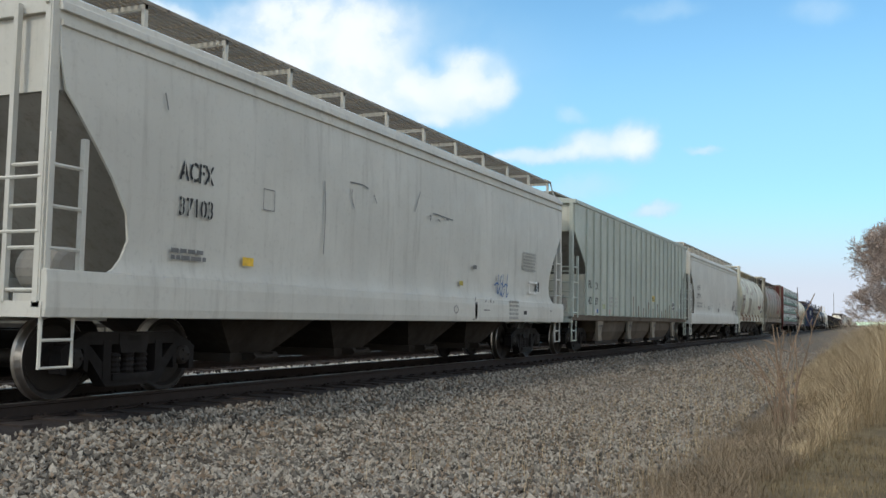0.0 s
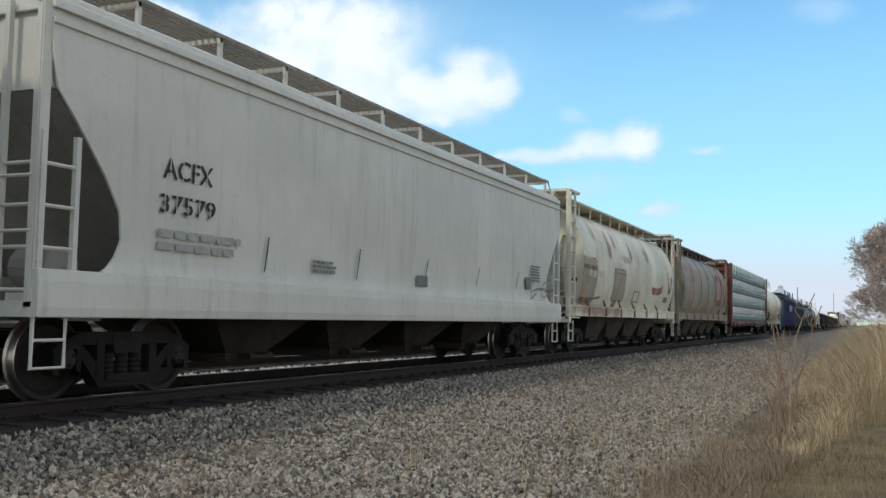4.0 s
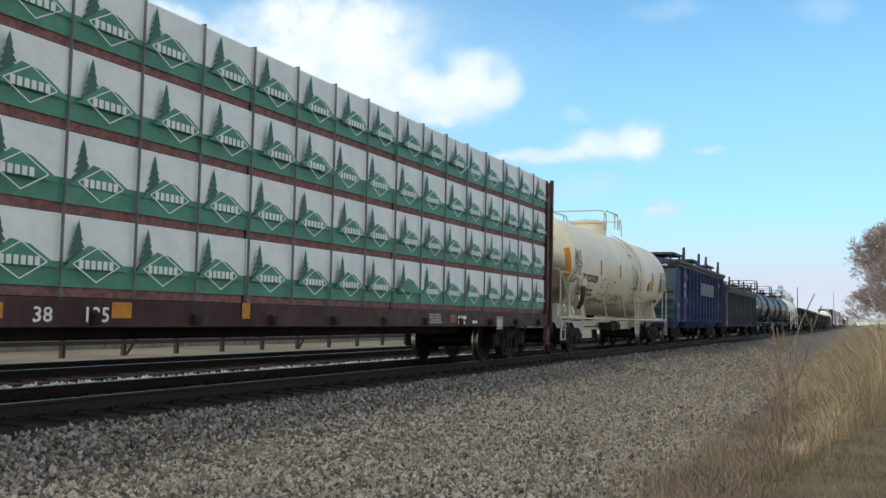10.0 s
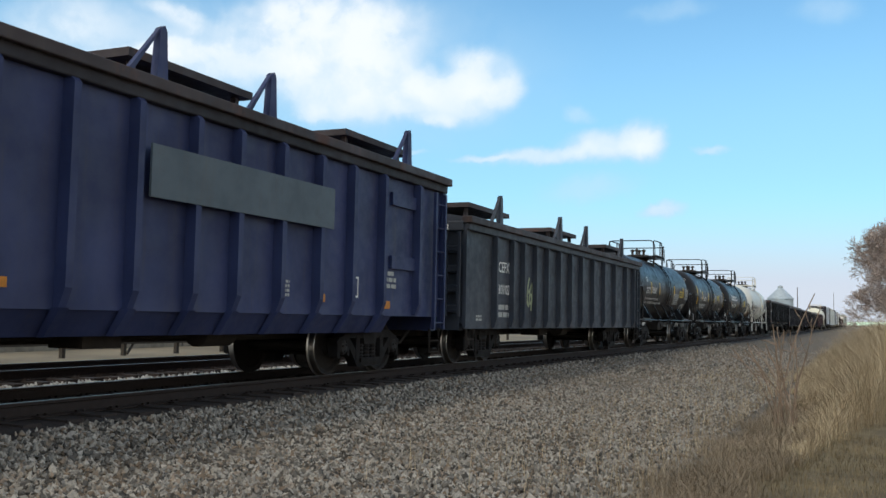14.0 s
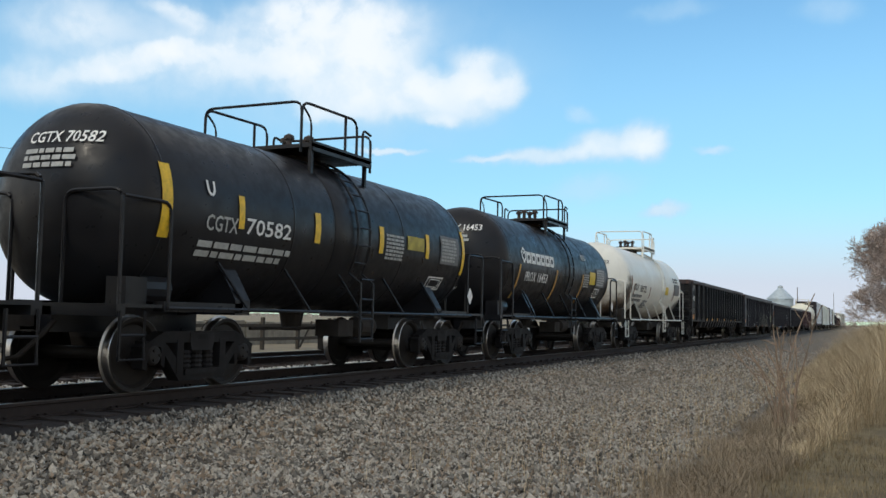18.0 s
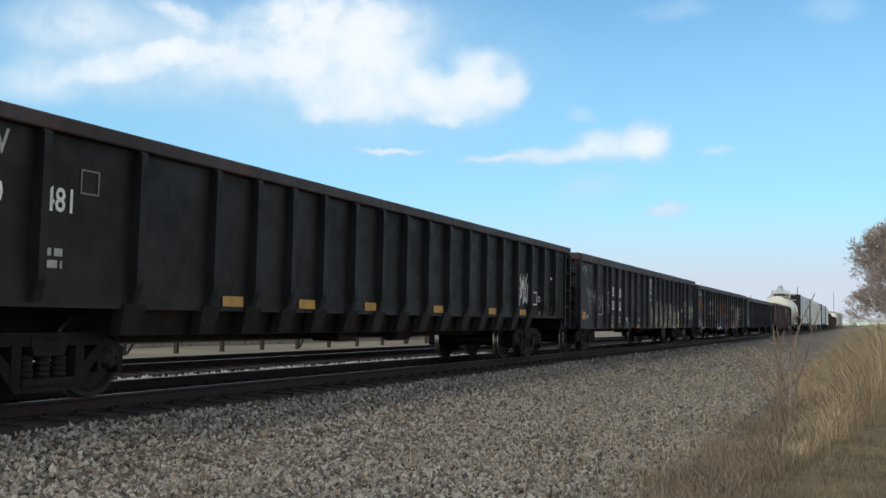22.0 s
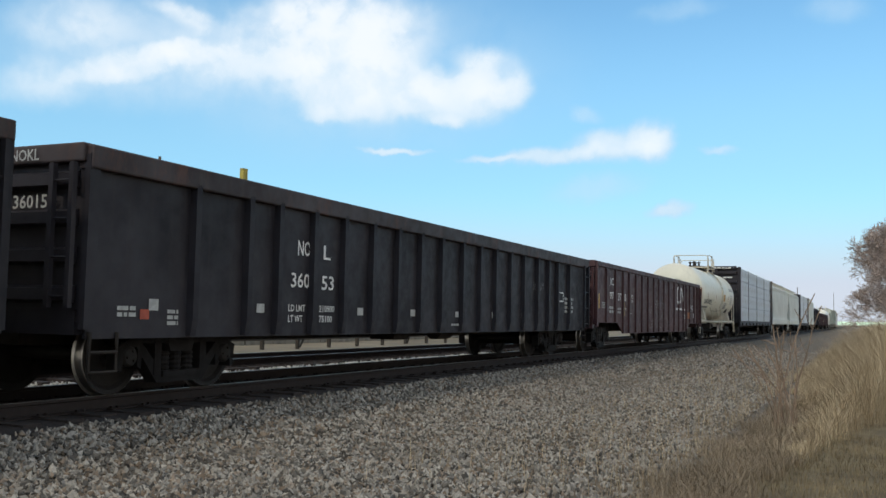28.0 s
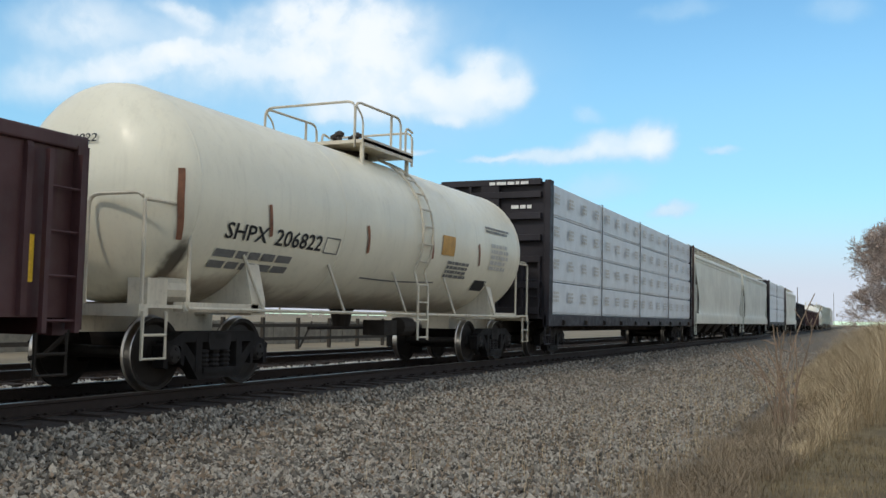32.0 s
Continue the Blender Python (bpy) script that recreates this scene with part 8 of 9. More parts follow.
write(c14, 'ATW', 0.347, -8.85, 2.43, put14, DIM_WHITE, fit_width('ATW', 0.347, 0.60))
write(c14, '400', 0.332, -8.77, 1.96, put14, WHITE_MARK, fit_width('400', 0.332, 0.48))
write(c14, '481', 0.342, -7.83, 1.96, put14, WHITE_MARK, fit_width('481', 0.342, 0.36))
write(c14, 'LD LMT', 0.110, -8.75, 1.51, put14, DIM_WHITE, fit_width('LD LMT', 0.110, 0.33))
write(c14, 'LT WT', 0.110, -8.74, 1.38, put14, DIM_WHITE, fit_width('LT WT', 0.110, 0.28))
bars(c14, -7.84, 1.36, 0.27, 0.24, put14, DIM_WHITE, 2, 229)
patch(c14, 'reflective_tape', -8.86, -8.43, 1.12, 1.31, put14, ORANGE, 2, 1, '')
frame_mark(c14, -7.38, -7.13, 2.17, 2.43, 0.020, put14, GREY_MARK)
patch(c14, 'round_mark', -9.40, -9.29, 1.42, 1.58, put14, GREY_MARK, 2, 1, '')
scrawl(c14, 5.33, 1.30, 0.88, 0.78, put14, WHITE_MARK, 50, 6, 0.030)
patch(c14, 'reflective_tape', 7.95, 8.23, 1.08, 1.30, put14, ORANGE_FADED, 2, 1, '')
for x in (-5.06, -3.38, -1.52, 1.02, 3.72, 5.62):
    patch(c14, 'reflective_tape', x, x + 0.41, 1.06, 1.19, put14, ORANGE_FADED, 2, 1, 'faded orange reflective tape')
frame_mark(c14, 6.43, 6.81, 1.31, 1.63, 0.030, put14, WHITE_MARK)
bars(c14, 6.88, 1.37, 0.44, 0.17, put14, DIM_WHITE, 2, 239)
bars(c14, 6.95, 1.06, 0.32, 0.11, put14, DIM_WHITE, 2, 240)
patch(c14, 'sticker', 7.83, 8.02, 1.98, 2.04, put14, WHITE_MARK, 2, 1, '')
LAYER[0] = 0
patch(c15, 'number_panel', -5.85, -5.41, 1.74, 2.03, put15, WHITE_MARK, 2, 1, '')
write(c15, 'CO', 0.281, -5.82, 1.79, put15, BLACK_MARK, fit_width('CO', 0.281, 0.38))
patch(c15, 'number_panel', -4.94, -4.53, 1.72, 2.01, put15, WHITE_MARK, 2, 1, '')
write(c15, 'ER', 0.304, -4.90, 1.78, put15, BLACK_MARK, fit_width('ER', 0.304, 0.33))
patch(c15, 'number_panel', -5.87, -5.39, 1.31, 1.59, put15, WHITE_MARK, 2, 1, '')
write(c15, '801', 0.280, -5.84, 1.36, put15, BLACK_MARK, fit_width('801', 0.280, 0.41))
patch(c15, 'number_panel', -5.00, -4.48, 1.30, 1.57, put15, WHITE_MARK, 2, 1, '')
write(c15, '999', 0.301, -4.97, 1.35, put15, BLACK_MARK, fit_width('999', 0.301, 0.45))
bars(c15, -5.81, 0.88, 0.36, 0.25, put15, DIM_WHITE, 2, 250)
bars(c15, -4.95, 0.87, 0.37, 0.24, put15, DIM_WHITE, 2, 251)
patch(c15, 'reflective_tape', -5.84, -5.42, 0.75, 0.87, put15, ORANGE, 2, 1, '')
patch(c15, 'reflective_tape', -2.28, -1.85, 0.73, 0.84, put15, ORANGE, 2, 1, '')
patch(c15, 'poster', -0.38, 0.16, 1.97, 2.53, put15, DIM_WHITE, 2, 1, '')
patch(c15, 'poster', -0.36, 0.18, 1.59, 1.97, put15, POSTER_BLUE, 2, 1, 'dark blue lower half of the poster')
stroke(c15, [(-0.28, 2.46), (-0.22, 2.30), (-0.26, 2.18)], 0.10, put15, POSTER_BLUE, 'poster_print', 'dark printed shape')
stroke(c15, [(0.02, 2.50), (0.07, 2.32), (0.02, 2.10)], 0.09, put15, POSTER_BLUE, 'poster_print', 'dark printed shape')
stroke(c15, [(-0.20, 2.08), (-0.06, 2.16), (0.06, 2.04)], 0.12, put15, POSTER_BLUE, 'poster_print', 'dark printed shape')
bars(c15, -0.30, 1.72, 0.40, 0.10, put15, DIM_WHITE, 2, 252)
for k, (a, b, top, sp) in enumerate(((-0.05, 0.52, 1.74, 1), (0.38, 1.36, 1.76, 2), (1.20, 2.26, 1.88, 3), (2.08, 3.08, 1.76, 3), (2.92, 4.02, 1.80, 4), (3.84, 4.76, 1.72, 4), (5.0, 5.4, 1.5, 2))):
    spiked(c15, a, b, 0.68, top, put15, WORN_GREEN, PALE_SPRAY, 60 + k, sp)
blot(c15, 1.45, 2.0, 0.70, 0.84, put15, SPRAY_ORANGE, 67, label='orange spray at the foot of the graffiti')
stroke(c15, [(-9.02, 2.28), (-8.98, 2.42), (-8.86, 2.48), (-8.78, 2.38)], 0.018, put15, DIM_WHITE, 'graffiti', 'thin sprayed tag')
stroke(c15, [(-8.92, 2.58), (-8.80, 2.44), (-8.76, 2.26), (-8.84, 2.24)], 0.018, put15, DIM_WHITE, 'graffiti', 'thin sprayed tag')
stroke(c15, [(-8.70, 2.52), (-8.70, 2.32)], 0.018, put15, DIM_WHITE, 'graffiti', 'thin sprayed tag')
stroke(c15, [(-8.56, 2.48), (-8.68, 2.40), (-8.58, 2.36), (-8.60, 2.14)], 0.018, put15, DIM_WHITE, 'graffiti', 'thin sprayed tag')
for k in range(7):
    u = -8.45 + 0.11 * k
    stroke(c15, [(u - 0.16, 1.92 - 0.03 * k), (u + 0.05, 1.62), (u + 0.10, 1.30), (u + 0.16, 1.55), (u + 0.22, 1.96 - 0.05 * abs(k - 3))], 0.022, put15, SPRAY_WHITE, 'graffiti', 'faint sprayed loops')
stroke(c15, [(-7.50, 1.80), (-7.52, 1.45), (-7.50, 1.20), (-7.10, 1.14), (-6.80, 1.22)], 0.030, put15, DIM_WHITE, 'graffiti', 'thin sprayed tag')
stroke(c15, [(-7.42, 1.66), (-7.22, 1.62), (-7.14, 1.46), (-7.28, 1.32)], 0.030, put15, DIM_WHITE, 'graffiti', 'thin sprayed tag')
stroke(c15, [(-6.86, 1.66), (-6.98, 1.60), (-6.88, 1.46), (-6.96, 1.34)], 0.026, put15, DIM_WHITE, 'graffiti', 'thin sprayed tag')
stroke(c15, [(-6.93, 1.76), (-6.92, 1.26)], 0.022, put15, DIM_WHITE, 'graffiti', 'thin sprayed tag')
stroke(c15, [(-6.10, 1.86), (-6.32, 1.80), (-6.18, 1.64), (-6.34, 1.48), (-6.16, 1.40), (-6.20, 1.18)], 0.026, put15, DIM_WHITE, 'graffiti', 'thin sprayed tag')
patch(c15, 'reflective_tape', -9.06, -8.70, 0.99, 1.21, put15, ORANGE, 2, 1, 'orange reflective tape')
patch(c15, 'sticker', -8.60, -8.47, 1.02, 1.13, put15, DIM_WHITE, 2, 1, '')
stroke(c15, [(-3.18, 2.38), (-3.00, 2.16), (-2.86, 1.98), (-2.98, 1.76), (-2.90, 1.62), (-3.02, 1.46), (-2.94, 1.20), (-3.06, 1.02)], 0.016, put15, SPRAY_WHITE, 'graffiti', 'thin crooked sprayed line')
stroke(c15, [(-2.96, 1.62), (-2.82, 1.46), (-2.70, 1.38), (-2.68, 1.22)], 0.016, put15, SPRAY_WHITE, 'graffiti', 'thin crooked sprayed line')
stroke(c15, [(-3.26, 1.30), (-3.16, 1.06), (-3.08, 0.98)], 0.016, put15, SPRAY_WHITE, 'graffiti', 'thin crooked sprayed line')
stroke(c15, [(-4.02, 2.10), (-3.88, 1.60), (-3.78, 1.00)], 0.012, put15, SPRAY_WHITE, 'graffiti', 'thin sprayed line')
scrawl(c15, -4.15, 0.74, 0.62, 0.36, put15, DIM_WHITE, 74, 3, 0.018)
scrawl(c15, 7.94, 1.20, 1.58, 0.93, put15, SPRAY_WHITE, 75, 3, 0.018)
patch(c15, 'sticker', -3.96, -3.81, 0.99, 1.09, put15, WHITE_MARK, 2, 1, '')
patch(c15, 'sticker', -2.17, -2.03, 0.97, 1.07, put15, WHITE_MARK, 2, 1, '')
scrawl(c15, 4.79, 1.02, 0.50, 0.59, put15, DIM_WHITE, 80, 5, 0.030)
scrawl(c15, 7.30, 1.01, 1.30, 0.84, put15, PALE_GREEN, 81, 7, 0.035)
scrawl(c15, 6.25, 1.59, 0.72, 0.33, put15, DIM_WHITE, 82, 5, 0.025)
frame_mark(c15, 6.34, 6.89, 1.17, 1.50, 0.030, put15, DIM_WHITE)
patch(c15, 'reflective_tape', 4.82, 5.21, 0.75, 0.86, put15, ORANGE, 2, 1, '')
scrawl(c15, 5.61, 1.37, 0.43, 0.20, put15, WHITE_MARK, 83, 4, 0.025)
LAYER[0] = 0
write(c16, 'NO', 0.302, -5.34, 1.83, put16, WHITE_MARK, fit_width('NO', 0.302, 0.41))
write(c16, 'L', 0.316, -4.48, 1.85, put16, WHITE_MARK, fit_width('L', 0.316, 0.21))
write(c16, '360', 0.272, -5.48, 1.36, put16, WHITE_MARK, fit_width('360', 0.272, 0.57))
write(c16, '00', 0.286, -4.51, 1.38, put16, WHITE_MARK, fit_width('00', 0.286, 0.34))
blot(c16, -8.35, -7.37, 1.32, 1.95, put16, SPRAY_ORANGE, 280)
blot(c16, -7.10, -6.17, 1.35, 1.97, put16, SPRAY_BLUE, 281)
blot(c16, -7.15, -5.98, 0.72, 1.35, put16, SPRAY_YELLOW, 282)
blot(c16, -8.05, -7.26, 0.68, 1.32, put16, SPRAY_WHITE, 283)
blot(c16, -2.75, -1.02, 1.32, 2.06, put16, SPRAY_ORANGE, 284)
blot(c16, -2.84, -1.33, 0.64, 1.37, put16, SPRAY_WHITE, 285)
blot(c16, -1.34, 0.24, 0.69, 2.08, put16, SPRAY_BLUE, 286)
blot(c16, -1.02, 0.09, 1.42, 2.03, put16, SPRAY_ORANGE, 287)
blot(c16, 0.40, 2.00, 0.68, 1.98, put16, SPRAY_RED, 288)
blot(c16, 2.23, 4.46, 0.73, 1.92, put16, SPRAY_WHITE, 289)
blot(c16, 2.46, 3.18, 0.80, 1.79, put16, SPRAY_YELLOW, 290)
blot(c16, 4.46, 6.17, 0.80, 1.86, put16, SPRAY_RED, 291)
scrawl(c16, -8.50, 0.69, 2.63, 1.25, put16, BLACK_MARK, 90, 8, 0.060)
scrawl(c16, -3.72, 0.92, 0.63, 1.30, put16, DIM_WHITE, 91, 3, 0.030)
scrawl(c16, -2.99, 0.64, 9.17, 1.29, put16, SPRAY_WHITE, 92, 9, 0.035)
scrawl(c16, -8.93, 2.19, 1.00, 0.29, put16, DIM_WHITE, 93, 5, 0.025)
bars(c16, -8.78, 0.81, 0.38, 0.33, put16, DIM_WHITE, 4, 296)
BIG_C = [(5.42, 1.30), (5.56, 1.62), (5.36, 1.78), (5.02, 1.80), (4.72, 1.62), (4.58, 1.20), (4.60, 0.86)]
stroke(c16, BIG_C, 0.44, put16, WHITE_MARK, 'graffiti_outline', 'white outline of a large letterform')
stroke(c16, BIG_C, 0.40, put16, BLACK_MARK, 'graffiti_outline', 'black edge of a large letterform')
stroke(c16, BIG_C, 0.31, put16, DIM_WHITE, 'graffiti', 'large white and pink graffiti')
stroke(c16, [(4.58, 1.20), (4.60, 0.98), (4.64, 0.84)], 0.32, put16, PINK_SPRAY, 'graffiti', 'pink foot of the graffiti')
stroke(c16, [(4.60, 0.84), (5.05, 0.86), (5.50, 0.90)], 0.26, put16, PINK_SPRAY, 'graffiti', 'pink foot of the graffiti')
stroke(c16, [(5.00, 1.10), (5.30, 1.04), (5.56, 1.05)], 0.03, put16, WHITE_MARK, 'graffiti_outline', '')
scrawl(c16, 6.31, 1.50, 0.71, 0.56, put16, DIM_WHITE, 94, 5, 0.030)
scrawl(c16, 7.42, 1.42, 0.62, 0.34, put16, SPRAY_WHITE, 95, 4, 0.016)
scrawl(c16, 7.55, 1.16, 0.48, 0.26, put16, SPRAY_WHITE, 96, 3, 0.016)
frame_mark(c16, 6.44, 6.90, 1.19, 1.51, 0.030, put16, WHITE_MARK)
patch(c16, 'sticker', 7.67, 7.81, 1.01, 1.13, put16, DIM_WHITE, 2, 1, '')
patch(c16, 'sticker', 7.67, 7.82, 0.91, 1.01, put16, RED_MARK, 2, 1, '')
bars(c16, 5.67, 1.20, 0.32, 0.15, put16, DIM_WHITE, 2, 305)
patch(c16, 'sticker', 5.75, 5.89, 1.01, 1.11, put16, DIM_WHITE, 2, 1, '')
bars(c16, 8.02, 0.88, 0.33, 0.14, put16, DIM_WHITE, 2, 307)
LAYER[0] = 0
write(c17, 'NO', 0.295, -5.34, 1.82, put17, WHITE_MARK, fit_width('NO', 0.295, 0.33))
write(c17, 'L', 0.297, -4.69, 1.80, put17, WHITE_MARK, fit_width('L', 0.297, 0.22))
write(c17, '360', 0.291, -5.49, 1.36, put17, WHITE_MARK, fit_width('360', 0.291, 0.48))
write(c17, '53', 0.295, -4.71, 1.35, put17, WHITE_MARK, fit_width('53', 0.295, 0.35))
write(c17, 'LD LMT', 0.135, -5.53, 1.02, put17, WHITE_MARK, fit_width('LD LMT', 0.135, 0.42))
write(c17, 'LT WT', 0.135, -5.53, 0.87, put17, WHITE_MARK, fit_width('LT WT', 0.135, 0.36))
write(c17, '210900', 0.135, -4.75, 1.02, put17, WHITE_MARK, fit_width('210900', 0.135, 0.42))
write(c17, '75100', 0.135, -4.75, 0.87, put17, WHITE_MARK, fit_width('75100', 0.135, 0.36))
patch(c17, 'sticker', -8.35, -8.21, 0.89, 1.00, put17, RED_MARK, 2, 1, '')
patch(c17, 'sticker', -8.22, -8.07, 0.99, 1.12, put17, DIM_WHITE, 2, 1, '')
bars(c17, -8.69, 0.90, 0.29, 0.14, put17, DIM_WHITE, 2, 316)
bars(c17, -7.92, 0.81, 0.18, 0.20, put17, DIM_WHITE, 3, 317)
patch(c17, 'sticker', -6.25, -6.08, 0.99, 1.11, put17, DIM_WHITE, 2, 1, '')
patch(c17, 'sticker', -3.65, -3.47, 0.98, 1.10, put17, DIM_WHITE, 2, 1, '')
patch(c17, 'sticker', -1.82, -1.64, 0.98, 1.10, put17, DIM_WHITE, 2, 1, '')
patch(c17, 'sticker', 0.09, 0.25, 0.98, 1.09, put17, DIM_WHITE, 2, 1, '')
patch(c17, 'sticker', 1.98, 2.14, 0.98, 1.10, put17, DIM_WHITE, 2, 1, '')
patch(c17, 'sticker', 3.80, 3.95, 0.98, 1.09, put17, DIM_WHITE, 2, 1, '')
bars(c17, -0.10, 0.80, 0.49, 0.06, put17, DIM_WHITE, 1, 324)
bars(c17, 7.11, 1.13, 0.77, 0.44, put17, DIM_WHITE, 4, 325)
scrawl(c17, 4.59, 1.66, 0.73, 0.23, put17, GREY_MARK, 97, 5, 0.020)
frame_mark(c17, 6.39, 7.00, 1.44, 1.69, 0.030, put17, WHITE_MARK)
LAYER[0] = 0
write(c18, 'IC', 0.324, -7.44, 2.09, put18, WHITE_MARK, fit_width('IC', 0.324, 0.42))
write(c18, '97', 0.341, -7.49, 1.64, put18, WHITE_MARK, fit_width('97', 0.341, 0.47))
write(c18, '37', 0.334, -6.48, 1.63, put18, WHITE_MARK, fit_width('37', 0.334, 0.46))
write(c18, '8', 0.331, -5.59, 1.63, put18, WHITE_MARK, fit_width('8', 0.331, 0.19))
bars(c18, -7.53, 1.18, 0.50, 0.25, put18, DIM_WHITE, 2, 332)
bars(c18, -6.51, 1.18, 0.47, 0.22, put18, DIM_WHITE, 2, 333)
frame_mark(c18, -4.66, -4.44, 1.61, 1.85, 0.018, put18, WHITE_MARK)
write(c18, 'C', 0.13, -4.59, 1.65, put18, WHITE_MARK)
bars(c18, -4.63, 1.77, 0.14, 0.05, put18, DIM_WHITE, 1, 334)
patch(c18, 'reflective_tape', -5.70, -5.62, 1.13, 1.57, put18, YELLOW, 2, 1, 'yellow reflective tape')
write(c18, 'GB', 0.115, -5.52, 1.33, put18, WHITE_MARK, 1.0)
patch(c18, 'reflective_tape', -2.95, -2.90, 1.19, 1.55, put18, YELLOW, 2, 1, 'yellow reflective tape')
bars(c18, -4.81, 1.20, 0.2, 0.04, put18, DIM_WHITE, 1, 335)
patch(c18, 'reflective_tape', -8.92, -8.72, 1.33, 1.77, put18, YELLOW, 2, 1, '')
bars(c18, -8.45, 1.33, 0.38, 0.21, put18, DIM_WHITE, 4, 336)
stroke(c18, [(4.12, 2.40), (3.62, 2.36), (3.61, 1.85), (3.75, 1.80), (4.20, 1.83), (4.32, 1.97), (4.34, 2.33), (4.51, 2.35), (4.88, 1.91), (4.99, 1.92), (5.01, 2.39)], 0.130, put18, WHITE_MARK, 'logo_stroke', 'white painted stroke logo')
bars(c18, 3.24, 1.43, 0.44, 0.14, put18, WHITE_MARK, 1, 338)
bars(c18, 3.99, 1.42, 0.61, 0.17, put18, WHITE_MARK, 1, 339)
bars(c18, 4.97, 1.43, 0.34, 0.14, put18, WHITE_MARK, 1, 340)
for pts in ([(-0.85, 1.69), (-0.73, 1.75), (-0.62, 1.73), (-0.51, 1.79), (-0.38, 1.73), (-0.34, 1.61)], [(-0.34, 1.61), (-0.23, 1.66), (-0.07, 1.61)],
            [(-0.85, 1.69), (-0.82, 1.62), (-0.70, 1.60), (-0.61, 1.46), (-0.60, 1.38), (-0.70, 1.32), (-0.83, 1.32)], [(-0.57, 1.73), (-0.48, 1.63), (-0.52, 1.53)],
            [(-0.34, 1.61), (-0.31, 1.45), (-0.37, 1.30), (-0.52, 1.24), (-0.65, 1.26)], [(-0.57, 1.38), (-0.69, 1.21), (-0.74, 1.04), (-0.71, 0.87), (-0.58, 0.76), (-0.42, 0.72), (-0.29, 0.76)],
            [(-0.51, 1.26), (-0.53, 1.11), (-0.44, 0.94), (-0.27, 0.80)], [(-0.40, 1.33), (-0.31, 1.12), (-0.28, 0.91)]):
    stroke(c18, pts, 0.013, put18, DIM_WHITE, 'graffiti', 'thin sprayed outline')
for pts in ([(-0.02, 1.69), (0.15, 1.66), (0.30, 1.71), (0.46, 1.66), (0.66, 1.70)], [(0.66, 1.70), (0.69, 1.55), (0.63, 1.45), (0.54, 1.48)], [(-0.02, 1.69), (0.02, 1.43), (0.0, 1.20), (-0.03, 1.0)],
            [(0.15, 1.65), (0.15, 1.42), (0.30, 1.38), (0.33, 1.25), (0.19, 1.06), (0.01, 0.76)], [(0.46, 1.64), (0.44, 1.44), (0.59, 1.23), (0.69, 1.15), (0.74, 0.80)],
            [(0.33, 1.25), (0.42, 1.10), (0.47, 0.91), (0.62, 0.76), (0.74, 0.80)], [(-0.24, 0.73), (-0.11, 0.69), (0.06, 0.74), (0.21, 0.70)]):
    stroke(c18, pts, 0.013, put18, DIM_WHITE, 'graffiti', 'thin sprayed outline')
stroke(c18, [(-1.93, 1.16), (-1.84, 1.29), (-1.78, 1.18)], 0.014, put18, DIM_WHITE, 'graffiti', 'thin sprayed outline')
stroke(c18, [(-1.76, 1.36), (-1.67, 1.28), (-1.51, 1.55)], 0.014, put18, DIM_WHITE, 'graffiti', 'thin sprayed outline')
stroke(c18, [(-1.67, 1.26), (-1.52, 1.37), (-1.39, 1.17)], 0.014, put18, DIM_WHITE, 'graffiti', 'thin sprayed outline')
stroke(c18, [(-1.64, 0.72), (-1.47, 0.94), (-1.24, 1.05), (-1.34, 0.79), (-1.60, 0.72)], 0.014, put18, DIM_WHITE, 'graffiti', 'thin sprayed outline')
stroke(c18, [(1.15, 0.96), (1.17, 1.22), (1.31, 0.96), (1.25, 0.83)], 0.014, put18, DIM_WHITE, 'graffiti', 'thin sprayed outline')
stroke(c18, [(1.44, 1.07), (1.31, 0.96), (1.55, 0.70), (1.65, 0.61)], 0.014, put18, DIM_WHITE, 'graffiti', 'thin sprayed outline')
stroke(c18, [(1.37, 0.89), (1.67, 0.97), (1.49, 0.83), (1.78, 0.86)], 0.014, put18, DIM_WHITE, 'graffiti', 'thin sprayed outline')
scrawl(c18, 6.67, 1.43, 0.62, 0.37, put18, WHITE_MARK, 103, 5, 0.020)
patch(c18, 'stencil', 5.90, 6.45, 1.12, 1.40, put18, ORANGE_DIM, 2, 1, '')
bars(c18, 7.22, 1.14, 0.35, 0.23, put18, DIM_WHITE, 3, 359)
patch(c18, 'reflective_tape', 2.90, 2.95, 1.14, 1.53, put18, ORANGE_FADED, 2, 1, '')
bars(c18, 5.03, 1.10, 0.34, 0.20, put18, DIM_WHITE, 3, 361)
patch(c18, 'reflective_tape', 8.37, 8.51, 1.24, 1.70, put18, YELLOW, 2, 1, '')
LAYER[0] = 0
write(c19, 'SHPX', 0.306, -5.09, 1.94, put19, BLACK_MARK, fit_width('SHPX', 0.306, 0.91))
write(c19, '206822', 0.330, -4.01, 1.93, put19, BLACK_MARK, fit_width('206822', 0.330, 1.18))
bars(c19, -5.14, 1.45, 1.71, 0.35, put19, GREY_MARK, 2, 365)
frame_mark(c19, -2.75, -2.35, 1.90, 2.16, 0.020, put19, GREY_MARK)
stroke(c19, [(-5.93, 2.73), (-5.93, 2.31), (-5.84, 1.82)], 0.070, put19, RUST_MARK, 'reflective_tape', 'brown reflective tape')
stroke(c19, [(-4.26, 2.47), (-4.21, 2.28), (-4.13, 2.04)], 0.070, put19, RUST_MARK, 'reflective_tape', 'brown reflective tape')
stroke(c19, [(-1.58, 2.45), (-1.50, 2.22), (-1.45, 2.00)], 0.070, put19, RUST_MARK, 'reflective_tape', 'brown reflective tape')
